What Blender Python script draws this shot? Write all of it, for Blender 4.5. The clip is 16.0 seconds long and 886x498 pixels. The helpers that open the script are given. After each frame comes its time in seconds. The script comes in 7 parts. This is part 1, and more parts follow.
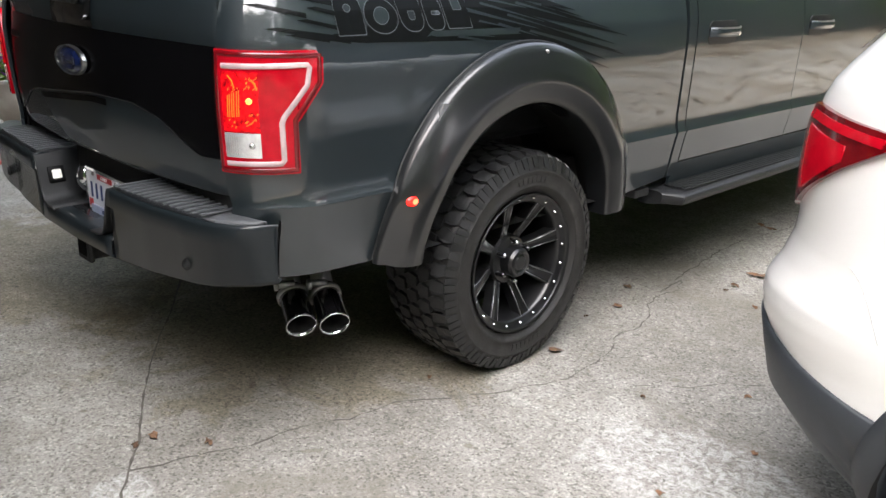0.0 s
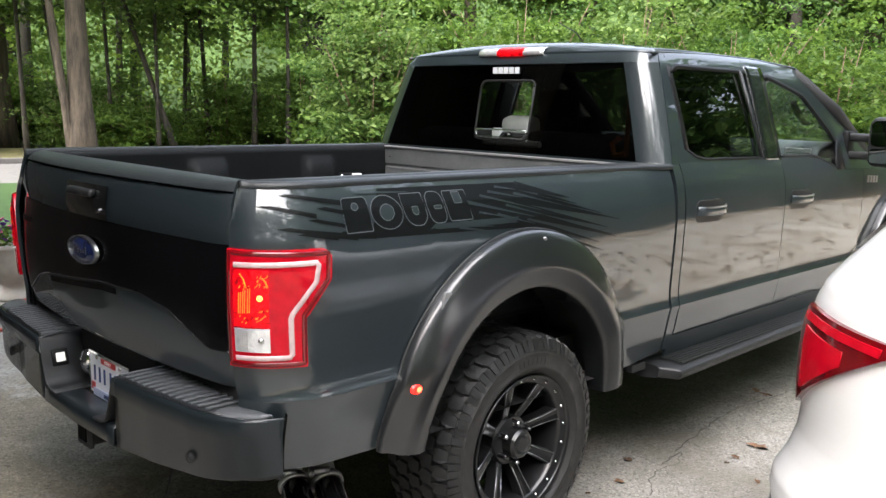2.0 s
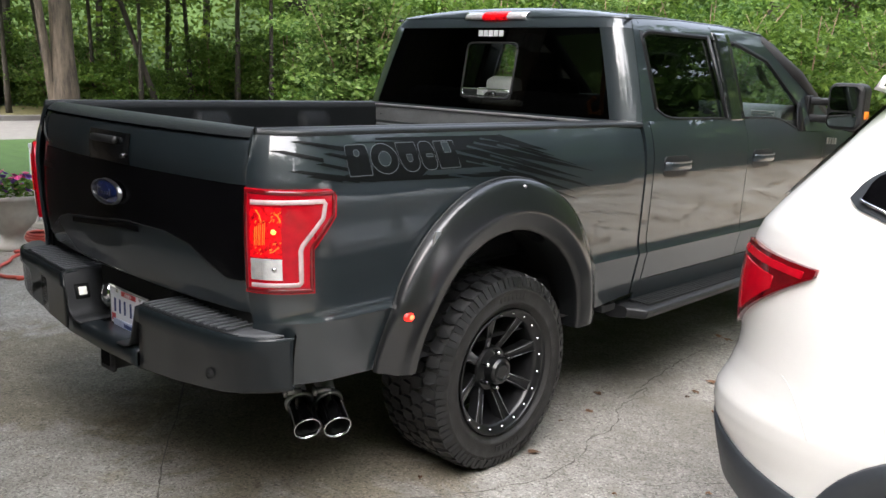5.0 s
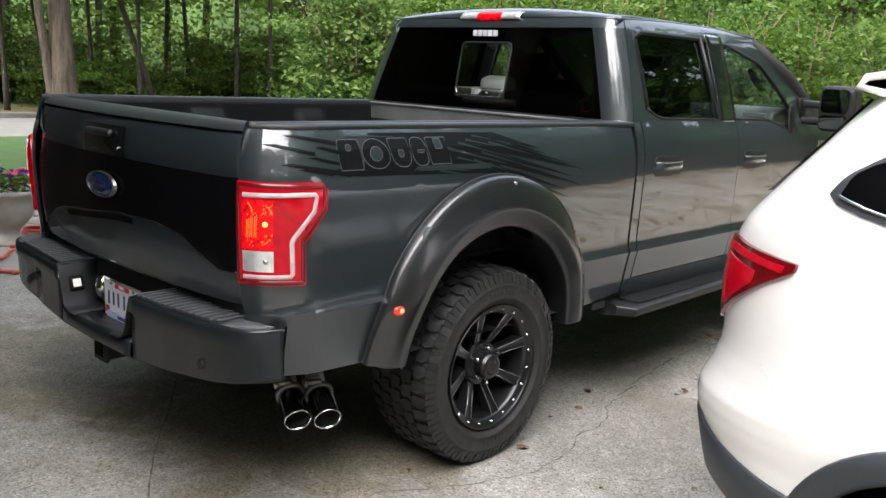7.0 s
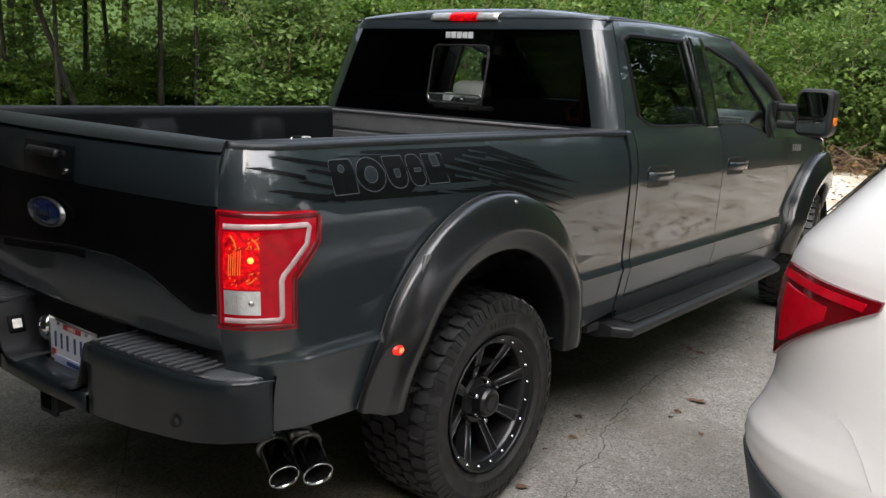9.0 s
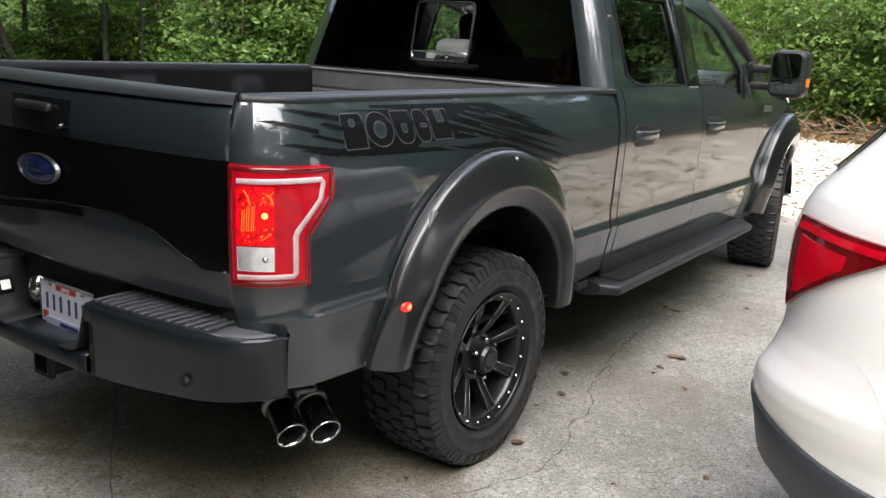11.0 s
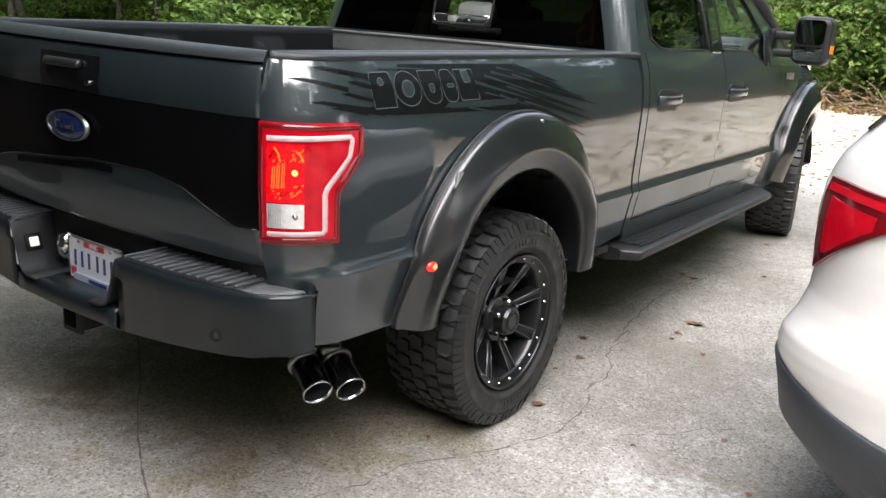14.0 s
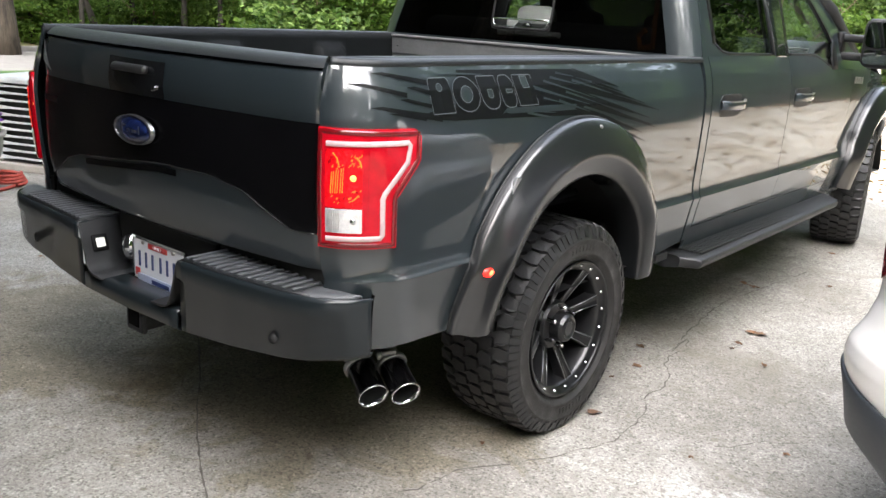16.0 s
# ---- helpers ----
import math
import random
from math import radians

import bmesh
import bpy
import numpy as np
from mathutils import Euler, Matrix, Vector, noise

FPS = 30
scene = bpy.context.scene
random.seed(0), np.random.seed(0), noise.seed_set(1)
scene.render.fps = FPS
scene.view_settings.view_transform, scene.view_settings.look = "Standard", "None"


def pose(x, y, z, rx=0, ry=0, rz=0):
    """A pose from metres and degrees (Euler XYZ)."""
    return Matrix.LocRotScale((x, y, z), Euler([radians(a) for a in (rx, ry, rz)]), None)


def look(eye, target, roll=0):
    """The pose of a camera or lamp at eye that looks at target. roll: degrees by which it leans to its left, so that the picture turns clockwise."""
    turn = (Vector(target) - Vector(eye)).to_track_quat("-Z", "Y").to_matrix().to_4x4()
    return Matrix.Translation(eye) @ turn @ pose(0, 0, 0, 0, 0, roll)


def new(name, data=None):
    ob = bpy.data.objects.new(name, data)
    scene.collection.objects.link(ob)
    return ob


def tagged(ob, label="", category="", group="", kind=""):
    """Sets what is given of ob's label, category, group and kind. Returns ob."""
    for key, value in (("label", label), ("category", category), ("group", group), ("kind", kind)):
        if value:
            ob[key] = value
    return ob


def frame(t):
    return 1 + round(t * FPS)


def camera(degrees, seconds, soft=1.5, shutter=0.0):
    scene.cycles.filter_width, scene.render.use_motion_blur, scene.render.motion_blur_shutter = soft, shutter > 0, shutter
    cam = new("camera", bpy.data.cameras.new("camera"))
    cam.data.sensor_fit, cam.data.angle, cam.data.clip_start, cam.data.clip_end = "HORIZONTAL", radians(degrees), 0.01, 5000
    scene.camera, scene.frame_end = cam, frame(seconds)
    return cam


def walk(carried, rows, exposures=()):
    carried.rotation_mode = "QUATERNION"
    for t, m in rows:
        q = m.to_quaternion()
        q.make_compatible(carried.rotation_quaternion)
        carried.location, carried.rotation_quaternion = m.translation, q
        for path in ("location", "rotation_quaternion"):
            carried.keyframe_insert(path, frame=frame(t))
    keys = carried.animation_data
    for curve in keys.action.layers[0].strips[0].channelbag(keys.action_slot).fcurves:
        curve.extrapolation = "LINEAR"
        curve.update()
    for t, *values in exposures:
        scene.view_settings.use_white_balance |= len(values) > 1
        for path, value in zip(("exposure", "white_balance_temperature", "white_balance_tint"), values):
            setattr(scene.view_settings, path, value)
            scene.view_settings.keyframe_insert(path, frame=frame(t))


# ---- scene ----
cam = camera(54.0, 16.0)
PATH = [
    (0, (2.83, -1.195, 1.408), (1.479, 0.131, 0.763), 1.8),
    (0.5, (2.815, -1.196, 1.418), (1.461, 0.13, 0.778), 1.6),
    (1, (2.783, -1.196, 1.471), (1.41, 0.152, 0.926), 1.4),
    (1.5, (2.796, -1.221, 1.53), (1.393, 0.167, 1.206), 1.7),
    (2, (2.806, -1.242, 1.547), (1.411, 0.153, 1.222), 1.6),
    (2.5, (2.814, -1.255, 1.545), (1.447, 0.163, 1.199), 1.8),
    (3, (2.827, -1.258, 1.543), (1.466, 0.153, 1.145), 1.7),
    (3.5, (2.847, -1.263, 1.549), (1.49, 0.15, 1.144), 1.7),
    (4, (2.913, -1.301, 1.542), (1.556, 0.113, 1.14), 2.1),
    (4.5, (2.956, -1.412, 1.526), (1.603, 0.004, 1.121), 2.4),
    (5, (3.014, -1.497, 1.528), (1.663, -0.078, 1.125), 2.4),
    (7.3, (3.062, -1.508, 1.51), (1.712, -0.087, 1.114), 3.1),
    (7.5, (2.964, -1.475, 1.517), (1.611, -0.055, 1.121), 3.2),
    (8, (2.765, -1.434, 1.535), (1.428, 0.0, 1.142), 2.7),
    (8.5, (2.716, -1.431, 1.54), (1.456, 0.073, 1.15), 2.9),
    (9, (2.661, -1.417, 1.532), (1.436, 0.114, 1.139), 2.7),
    (9.5, (2.598, -1.379, 1.525), (1.383, 0.152, 1.101), 2.8),
    (9.7, (2.572, -1.397, 1.519), (1.367, 0.136, 1.075), 2.8),
    (12, (2.506, -1.55, 1.485), (1.435, 0.075, 1.027), 3.3),
    (12.5, (2.498, -1.55, 1.483), (1.435, 0.081, 1.024), 3.4),
    (13, (2.497, -1.549, 1.477), (1.449, 0.09, 1.015), 3.5),
    (13.5, (2.487, -1.556, 1.469), (1.434, 0.074, 0.983), 3.9),
    (14, (2.492, -1.564, 1.463), (1.368, 0.003, 0.932), 3.6),
    (14.5, (2.494, -1.563, 1.457), (1.348, -0.013, 0.923), 3.5),
    (15, (2.492, -1.56, 1.46), (1.34, -0.015, 0.924), 3.7),
    (15.5, (2.492, -1.566, 1.465), (1.315, -0.039, 0.933), 3.7),
    (16, (2.486, -1.561, 1.47), (1.261, -0.073, 0.938), 3.3),
]
EXPOSURES = [(0.0, 2.11), (0.5, 1.44), (1.0, 1.29), (1.5, 2.09), (2.0, 2.24), (2.5, 2.14), (3.0, 1.44), (3.5, 1.03), (4.0, 1.59), (4.5, 2.16), (5.0, 1.94), (7.5, 1.97), (8.0, 1.89),
             (8.5, 1.54), (9.0, 1.29), (9.5, 1.76), (12.0, 1.89), (12.5, 1.44), (13.0, 1.74), (13.5, 1.89), (14.0, 2.16), (14.5, 2.08), (15.0, 1.91), (15.5, 2.24), (16.0, 2.45)]

walk(cam, [(t, look(eye, target, roll)) for t, eye, target, roll in PATH], EXPOSURES)

# ---- world and light ----
SUN_ELEV, SUN_ROT = 45.0, 160.0
world = bpy.data.worlds.new("World")
scene.world = world
world.use_nodes = True
wn = world.node_tree.nodes
wl = world.node_tree.links
sky = wn.new("ShaderNodeTexSky")
sky.sky_type = "NISHITA"
sky.sun_disc = False
sky.sun_elevation = radians(SUN_ELEV)
sky.sun_rotation = radians(SUN_ROT)
sky.air_density, sky.dust_density, sky.ozone_density = 1.0, 3.0, 1.0
soft_sky = wn.new("ShaderNodeMixRGB")
soft_sky.inputs[0].default_value = 0.65
soft_sky.inputs[2].default_value = (5.5, 5.9, 6.9, 1)
wl.new(sky.outputs[0], soft_sky.inputs[1])
bg = wn["Background"]
bg.inputs[1].default_value = 0.12
wl.new(soft_sky.outputs[0], bg.inputs[0])
sun_data = bpy.data.lights.new("sun", "SUN")
sun_data.energy, sun_data.angle, sun_data.color = 5.0, radians(105), (1.0, 0.955, 0.952)
sun = new("sun", sun_data)
az = radians(SUN_ROT)
sun.matrix_world = look((math.sin(az) * 30, math.cos(az) * 30, 30 * math.tan(radians(SUN_ELEV))), (0, 0, 0))


# ---- materials ----
def material(name, color, rough=0.5, metal=0.0, color2=None, scale=8.0, bump=0.0, bump_scale=120.0,
             coat=0.0, spec=0.5, emit=0.0, fine=None, rough2=None, random_amount=0.0, coat_rough=0.03, stretch=0.0):
    """A principled material with noise at two scales, optional relief and clear coat."""
    m = bpy.data.materials.new(name)
    m.use_nodes = True
    nt = m.node_tree
    n, l = nt.nodes, nt.links
    b = n["Principled BSDF"]
    b.inputs["Roughness"].default_value = rough
    b.inputs["Metallic"].default_value = metal
    b.inputs["Coat Weight"].default_value = coat
    b.inputs["Coat Roughness"].default_value = coat_rough
    b.inputs["Specular IOR Level"].default_value = spec
    c2 = color2 or tuple(v * 0.82 for v in color)
    co = n.new("ShaderNodeTexCoord")
    n1 = n.new("ShaderNodeTexNoise")
    n1.inputs["Scale"].default_value = scale
    n1.inputs["Detail"].default_value = 6
    n2 = n.new("ShaderNodeTexNoise")
    n2.inputs["Scale"].default_value = fine or scale * 14
    n2.inputs["Detail"].default_value = 3
    place = co.outputs["Object"]
    if stretch:
        mp = n.new("ShaderNodeMapping")
        mp.inputs["Scale"].default_value = (1, 1, stretch)
        l.new(place, mp.inputs["Vector"])
        place = mp.outputs[0]
    l.new(place, n1.inputs["Vector"])
    l.new(place, n2.inputs["Vector"])
    add = n.new("ShaderNodeMath")
    add.operation = "MULTIPLY_ADD"
    add.inputs[1].default_value = 0.4
    l.new(n2.outputs[0], add.inputs[0])
    l.new(n1.outputs[0], add.inputs[2])
    ramp = n.new("ShaderNodeValToRGB")
    ramp.color_ramp.elements[0].position = 0.5
    ramp.color_ramp.elements[1].position = 0.9
    ramp.color_ramp.elements[0].color = (*c2, 1)
    ramp.color_ramp.elements[1].color = (*color, 1)
    l.new(add.outputs[0], ramp.inputs[0])
    out = ramp.outputs[0]
    if random_amount:
        info = n.new("ShaderNodeObjectInfo")
        hsv = n.new("ShaderNodeHueSaturation")
        mr = n.new("ShaderNodeMapRange")
        mr.inputs[3].default_value = 1 - random_amount
        mr.inputs[4].default_value = 1 + random_amount
        l.new(info.outputs["Random"], mr.inputs[0])
        l.new(mr.outputs[0], hsv.inputs["Value"])
        l.new(out, hsv.inputs["Color"])
        out = hsv.outputs[0]
    l.new(out, b.inputs["Base Color"])
    if rough2 is not None:
        rr = n.new("ShaderNodeMapRange")
        rr.inputs[1].default_value, rr.inputs[2].default_value = 0.35, 0.75
        rr.inputs[3].default_value, rr.inputs[4].default_value = rough, rough2
        l.new(n1.outputs[0], rr.inputs[0])
        l.new(rr.outputs[0], b.inputs["Roughness"])
    if bump:
        n3 = n.new("ShaderNodeTexNoise")
        n3.inputs["Scale"].default_value = bump_scale
        n3.inputs["Detail"].default_value = 4
        l.new(place, n3.inputs["Vector"])
        bp = n.new("ShaderNodeBump")
        bp.inputs["Strength"].default_value = bump
        bp.inputs["Distance"].default_value = 0.03 if stretch else 0.004
        l.new(n3.outputs[0], bp.inputs["Height"])
        l.new(bp.outputs[0], b.inputs["Normal"])
    if emit:
        l.new(out, b.inputs["Emission Color"])
        b.inputs["Emission Strength"].default_value = emit
    return m


def glass(name, tint, clear, rough=0.0):
    """Thin glass: a tinted see-through layer under a mirror-like gloss."""
    m = bpy.data.materials.new(name)
    m.use_nodes = True
    n, l = m.node_tree.nodes, m.node_tree.links
    n.remove(n["Principled BSDF"])
    tr = n.new("ShaderNodeBsdfTransparent")
    tr.inputs[0].default_value = (*[c * clear for c in tint], 1)
    gl = n.new("ShaderNodeBsdfGlossy")
    gl.inputs["Roughness"].default_value = rough
    lw = n.new("ShaderNodeLayerWeight")
    lw.inputs[0].default_value = 0.5
    pw = n.new("ShaderNodeMath")
    pw.operation = "POWER"
    pw.inputs[1].default_value = 4.0
    l.new(lw.outputs["Facing"], pw.inputs[0])
    fr = n.new("ShaderNodeMath")
    fr.operation = "MULTIPLY_ADD"
    fr.inputs[1].default_value, fr.inputs[2].default_value = 0.9, 0.05
    l.new(pw.outputs[0], fr.inputs[0])
    mx = n.new("ShaderNodeMixShader")
    l.new(fr.outputs[0], mx.inputs[0])
    l.new(tr.outputs[0], mx.inputs[1])
    l.new(gl.outputs[0], mx.inputs[2])
    l.new(mx.outputs[0], n["Material Output"].inputs[0])
    return m


def leaf_material(name, c1, c2, trans=0.45):
    """Leaves: diffuse and translucent, each leaf with its own shade."""
    m = bpy.data.materials.new(name)
    m.use_nodes = True
    n, l = m.node_tree.nodes, m.node_tree.links
    n.remove(n["Principled BSDF"])
    geo = n.new("ShaderNodeNewGeometry")
    ramp = n.new("ShaderNodeValToRGB")
    ramp.color_ramp.elements[0].color = (*c1, 1)
    ramp.color_ramp.elements[1].color = (*c2, 1)
    l.new(geo.outputs["Random Per Island"], ramp.inputs[0])
    co = n.new("ShaderNodeTexCoord")
    nz = n.new("ShaderNodeTexNoise")
    nz.inputs["Scale"].default_value = 0.7
    l.new(co.outputs["Object"], nz.inputs["Vector"])
    mr = n.new("ShaderNodeMapRange")
    mr.inputs[1].default_value, mr.inputs[2].default_value = 0.3, 0.7
    mr.inputs[3].default_value, mr.inputs[4].default_value = 0.65, 1.3
    l.new(nz.outputs[0], mr.inputs[0])
    hsv = n.new("ShaderNodeHueSaturation")
    l.new(ramp.outputs[0], hsv.inputs["Color"])
    l.new(mr.outputs[0], hsv.inputs["Value"])
    d = n.new("ShaderNodeBsdfDiffuse")
    t = n.new("ShaderNodeBsdfTranslucent")
    g = n.new("ShaderNodeBsdfGlossy")
    g.inputs["Roughness"].default_value = 0.45
    g.inputs[0].default_value = (0.5, 0.55, 0.5, 1)
    mx = n.new("ShaderNodeMixShader")
    mx.inputs[0].default_value = trans
    mg = n.new("ShaderNodeMixShader")
    mg.inputs[0].default_value = 0.03
    l.new(hsv.outputs[0], d.inputs[0])
    l.new(hsv.outputs[0], t.inputs[0])
    l.new(d.outputs[0], mx.inputs[1])
    l.new(t.outputs[0], mx.inputs[2])
    l.new(mx.outputs[0], mg.inputs[1])
    l.new(g.outputs[0], mg.inputs[2])
    l.new(mg.outputs[0], n["Material Output"].inputs[0])
    return m


PAINT = material("graphite_paint", (0.0125, 0.0205, 0.0245), 0.5, 0.15, (0.0105, 0.0175, 0.0215), 3, coat=1.0, fine=900, coat_rough=0.015)
PAINT.node_tree.nodes["Principled BSDF"].inputs["Coat IOR"].default_value = 1.68
BUMPER = material("bumper_paint", (0.0100, 0.0140, 0.0165), 0.5, 0.0, (0.0085, 0.0120, 0.0140), 4, coat=0.6, coat_rough=0.09, spec=0.12)
FLARE = material("satin_flare_plastic", (0.0075, 0.0085, 0.0095), 0.45, 0.0, (0.006, 0.007, 0.008), 4, coat=1.0, coat_rough=0.20, spec=0.2, bump=0.02, bump_scale=400)
FLARE.node_tree.nodes["Principled BSDF"].inputs["Coat IOR"].default_value = 1.62
VINYL = material("black_vinyl", (0.003, 0.003, 0.0035), 0.22, 0.0, (0.002, 0.002, 0.0025), 4, spec=0.22)
DECAL = material("black_decal", (0.0032, 0.0038, 0.0042), 0.45, 0.0, spec=0.16)
GLOSS = material("gloss_black_trim", (0.007, 0.008, 0.009), 0.2, 0, (0.005, 0.006, 0.007), 4, coat=1.0)
REFLECTED_SILVER = material("silver_reflection_tone", (0.30, 0.32, 0.33), 0.4, 0.3)
DECAL_LINE = material("grey_decal_line", (0.095, 0.108, 0.115), 0.45, 0.2, coat=0.6)
PLASTIC = material("black_plastic", (0.014, 0.0148, 0.0155), 0.5, 0, (0.010, 0.0106, 0.0112), 6, bump=0.15, bump_scale=500)
PAD = material("grey_step_pad", (0.075, 0.079, 0.085), 0.5, 0, (0.055, 0.059, 0.064), 12, bump=0.25, bump_scale=350)
CAP = material("rail_cap_plastic", (0.011, 0.0135, 0.015), 0.45, 0, (0.011, 0.013, 0.014), 9, bump=0.2, bump_scale=450)
LINER = material("bed_liner", (0.008, 0.0092, 0.010), 0.5, 0, (0.005, 0.006, 0.0066), 5, spec=0.2, bump=0.3, bump_scale=260)
RUBBER = material("tyre_rubber", (0.022, 0.0212, 0.0200), 0.42, 0, (0.011, 0.0106, 0.0100), 14, bump=0.25, bump_scale=220, rough2=0.85)
RIM = material("black_rim", (0.012, 0.0125, 0.013), 0.34, 0.2, (0.007, 0.007, 0.008), 5, coat=0.35, coat_rough=0.15)
MILLED = material("milled_edge", (0.42, 0.43, 0.44), 0.35, 0.9, coat=0.2)
TREAD = material("tyre_tread_rubber", (0.017, 0.0176, 0.0182), 0.34, 0, (0.0085, 0.0088, 0.0090), 18, bump=0.3, bump_scale=160, rough2=0.7)
SEAL = material("window_seal_rubber", (0.005, 0.005, 0.0055), 0.5, spec=0.2)
DISC_STEEL = material("brake_disc_steel", (0.03, 0.029, 0.028), 0.45, 0.7)
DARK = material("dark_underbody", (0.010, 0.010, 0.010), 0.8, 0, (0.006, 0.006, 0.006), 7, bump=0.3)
CHROME = material("chrome", (0.72, 0.73, 0.74), 0.1, 1.0, (0.62, 0.63, 0.64), 30)
BLACKCHROME = material("black_chrome", (0.05, 0.05, 0.055), 0.08, 0.9, (0.04, 0.04, 0.042), 10, coat=0.6)
BADGE_RIM = material("dull_chrome_rim", (0.26, 0.27, 0.28), 0.3, 0.9, (0.13, 0.135, 0.14), 30)
STEEL = material("steel", (0.42, 0.42, 0.41), 0.4, 0.9, (0.3, 0.29, 0.28), 40)
RED = material("red_lens", (0.42, 0.003, 0.012), 0.12, 0, (0.31, 0.002, 0.009), 30, coat=0.2, spec=0.2, emit=0.08)
RED_DARK = material("deep_red_lens", (0.15, 0.002, 0.005), 0.12, 0, (0.10, 0.002, 0.004), 20, coat=0.5, emit=0.02)
RED_LIT = material("lit_red_lens", (0.85, 0.004, 0.008), 0.15, 0, (0.10, 0.001, 0.003), 60, coat=0.15, spec=0.12, emit=0.30, bump=0.7, bump_scale=140)
TUBE = material("white_light_tube", (0.60, 0.46, 0.46), 0.3, 0, (0.42, 0.28, 0.28), 25, coat=0.6, emit=0.02)
CLEAR = material("clear_reflector", (0.90, 0.90, 0.90), 0.14, 0.5, (0.70, 0.70, 0.70), 40, coat=0.6, bump=0.8, bump_scale=70)
BULB = material("lit_bulb", (1.0, 0.30, 0.06), 0.3, 0, (1.0, 0.22, 0.04), 20, emit=1.1)
MARKER = material("lit_marker", (1.0, 0.075, 0.03), 0.3, 0, (1.0, 0.05, 0.02), 60, emit=2.6)
MARKER_RED = material("marker_lens", (0.75, 0.012, 0.008), 0.3, 0, (0.7, 0.01, 0.006), 60, emit=0.9)
AMBER = material("amber_lens", (0.8, 0.22, 0.02), 0.2, 0, (0.7, 0.16, 0.02), 30, coat=0.2, emit=0.10)
WHITE_LIT = material("lit_white_lamp", (0.9, 0.87, 0.80), 0.3, 0, (0.6, 0.58, 0.54), 60, emit=0.16)
BLUE = material("emblem_blue", (0.010, 0.024, 0.115), 0.25, 0.3, (0.008, 0.018, 0.085), 20, coat=1.0)
WHITE_DECAL = material("white_decal", (0.85, 0.86, 0.87), 0.5)
PLATE_WHITE = material("plate_white", (0.74, 0.75, 0.78), 0.45, 0, (0.66, 0.68, 0.72), 20)
PLATE_BLUE = material("plate_blue", (0.03, 0.05, 0.16), 0.5)
PLATE_RED = material("plate_red", (0.5, 0.04, 0.04), 0.5)
TINT = glass("tinted_glass", (0.80, 0.95, 0.85), 0.07)
CLEAR_GLASS = glass("clear_glass", (0.93, 1.0, 0.96), 0.80)
SEAT = material("grey_leather", (0.62, 0.61, 0.60), 0.55, 0, (0.52, 0.51, 0.50), 12, bump=0.2)
CABIN = material("dark_cabin_trim", (0.020, 0.021, 0.022), 0.7, 0, (0.014, 0.014, 0.015), 8, bump=0.15)
DASH = material("grey_dash", (0.13, 0.15, 0.155), 0.6, 0, (0.10, 0.115, 0.12), 8, bump=0.15)
STRAP = material("orange_strap", (0.42, 0.15, 0.02), 0.75, 0, (0.34, 0.11, 0.015), 30, bump=0.3)
MIRROR = material("mirror_glass", (0.75, 0.77, 0.77), 0.02, 1.0, (0.73, 0.75, 0.75), 3)
SUV_WHITE = material("pearl_white_paint", (0.87, 0.86, 0.835), 0.35, 0, (0.85, 0.845, 0.82), 2, coat=1.0)
CLADDING = material("dark_grey_cladding", (0.036, 0.042, 0.050), 0.5, 0, (0.030, 0.035, 0.041), 5, bump=0.12, bump_scale=500)
# near-black that paints the shade inside gaps and the receiver opening
SEAM = material("seam_shadow_gap", (0.004, 0.004, 0.004), 0.9, spec=0.05)
BARK = material("bark", (0.125, 0.098, 0.070), 0.9, 0, (0.032, 0.025, 0.018), 9, bump=1.0, bump_scale=24, fine=45, stretch=0.16)
BARK_DARK = material("dark_bark", (0.045, 0.038, 0.028), 0.9, 0, (0.022, 0.019, 0.014), 6, bump=0.9, bump_scale=22)
# sunlit and shaded woods: the light is put into separate leaf tones
LEAF_DARK = leaf_material("painted_shaded_leaves", (0.036, 0.085, 0.018), (0.105, 0.19, 0.042), 0.55)
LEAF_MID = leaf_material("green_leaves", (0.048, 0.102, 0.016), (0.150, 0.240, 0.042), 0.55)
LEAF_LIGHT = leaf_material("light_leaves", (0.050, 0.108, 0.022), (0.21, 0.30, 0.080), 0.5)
LEAF_GLOW = leaf_material("painted_sunlit_leaves", (0.045, 0.095, 0.014), (0.19, 0.27, 0.045), 0.6)
LEAF_DRY = leaf_material("dry_leaves", (0.20, 0.115, 0.045), (0.30, 0.21, 0.095), 0.3)
TWIG = material("dry_twigs", (0.22, 0.15, 0.10), 0.9, 0, (0.13, 0.09, 0.06), 8)
CRACK = material("crack_dirt", (0.11, 0.10, 0.085), 0.95, 0, (0.065, 0.058, 0.05), 30, bump=0.5)
LITTER = material("fallen_leaf", (0.19, 0.105, 0.06), 0.85, 0, (0.10, 0.055, 0.03), 60, bump=0.5, random_amount=0.4)
TERRACOTTA = material("stone_planter", (0.36, 0.34, 0.30), 0.85, 0, (0.28, 0.26, 0.23), 12, bump=0.4)
PETAL_A = material("purple_petal", (0.16, 0.04, 0.30), 0.7, random_amount=0.3)
PETAL_B = material("pink_petal", (0.55, 0.06, 0.22), 0.7, random_amount=0.3)
HOSE = material("red_cord", (0.45, 0.07, 0.045), 0.6, 0, (0.36, 0.05, 0.035), 20)
METAL_PAINT = material("light_grey_metal", (0.62, 0.63, 0.63), 0.5, 0.0, (0.50, 0.51, 0.51), 10)


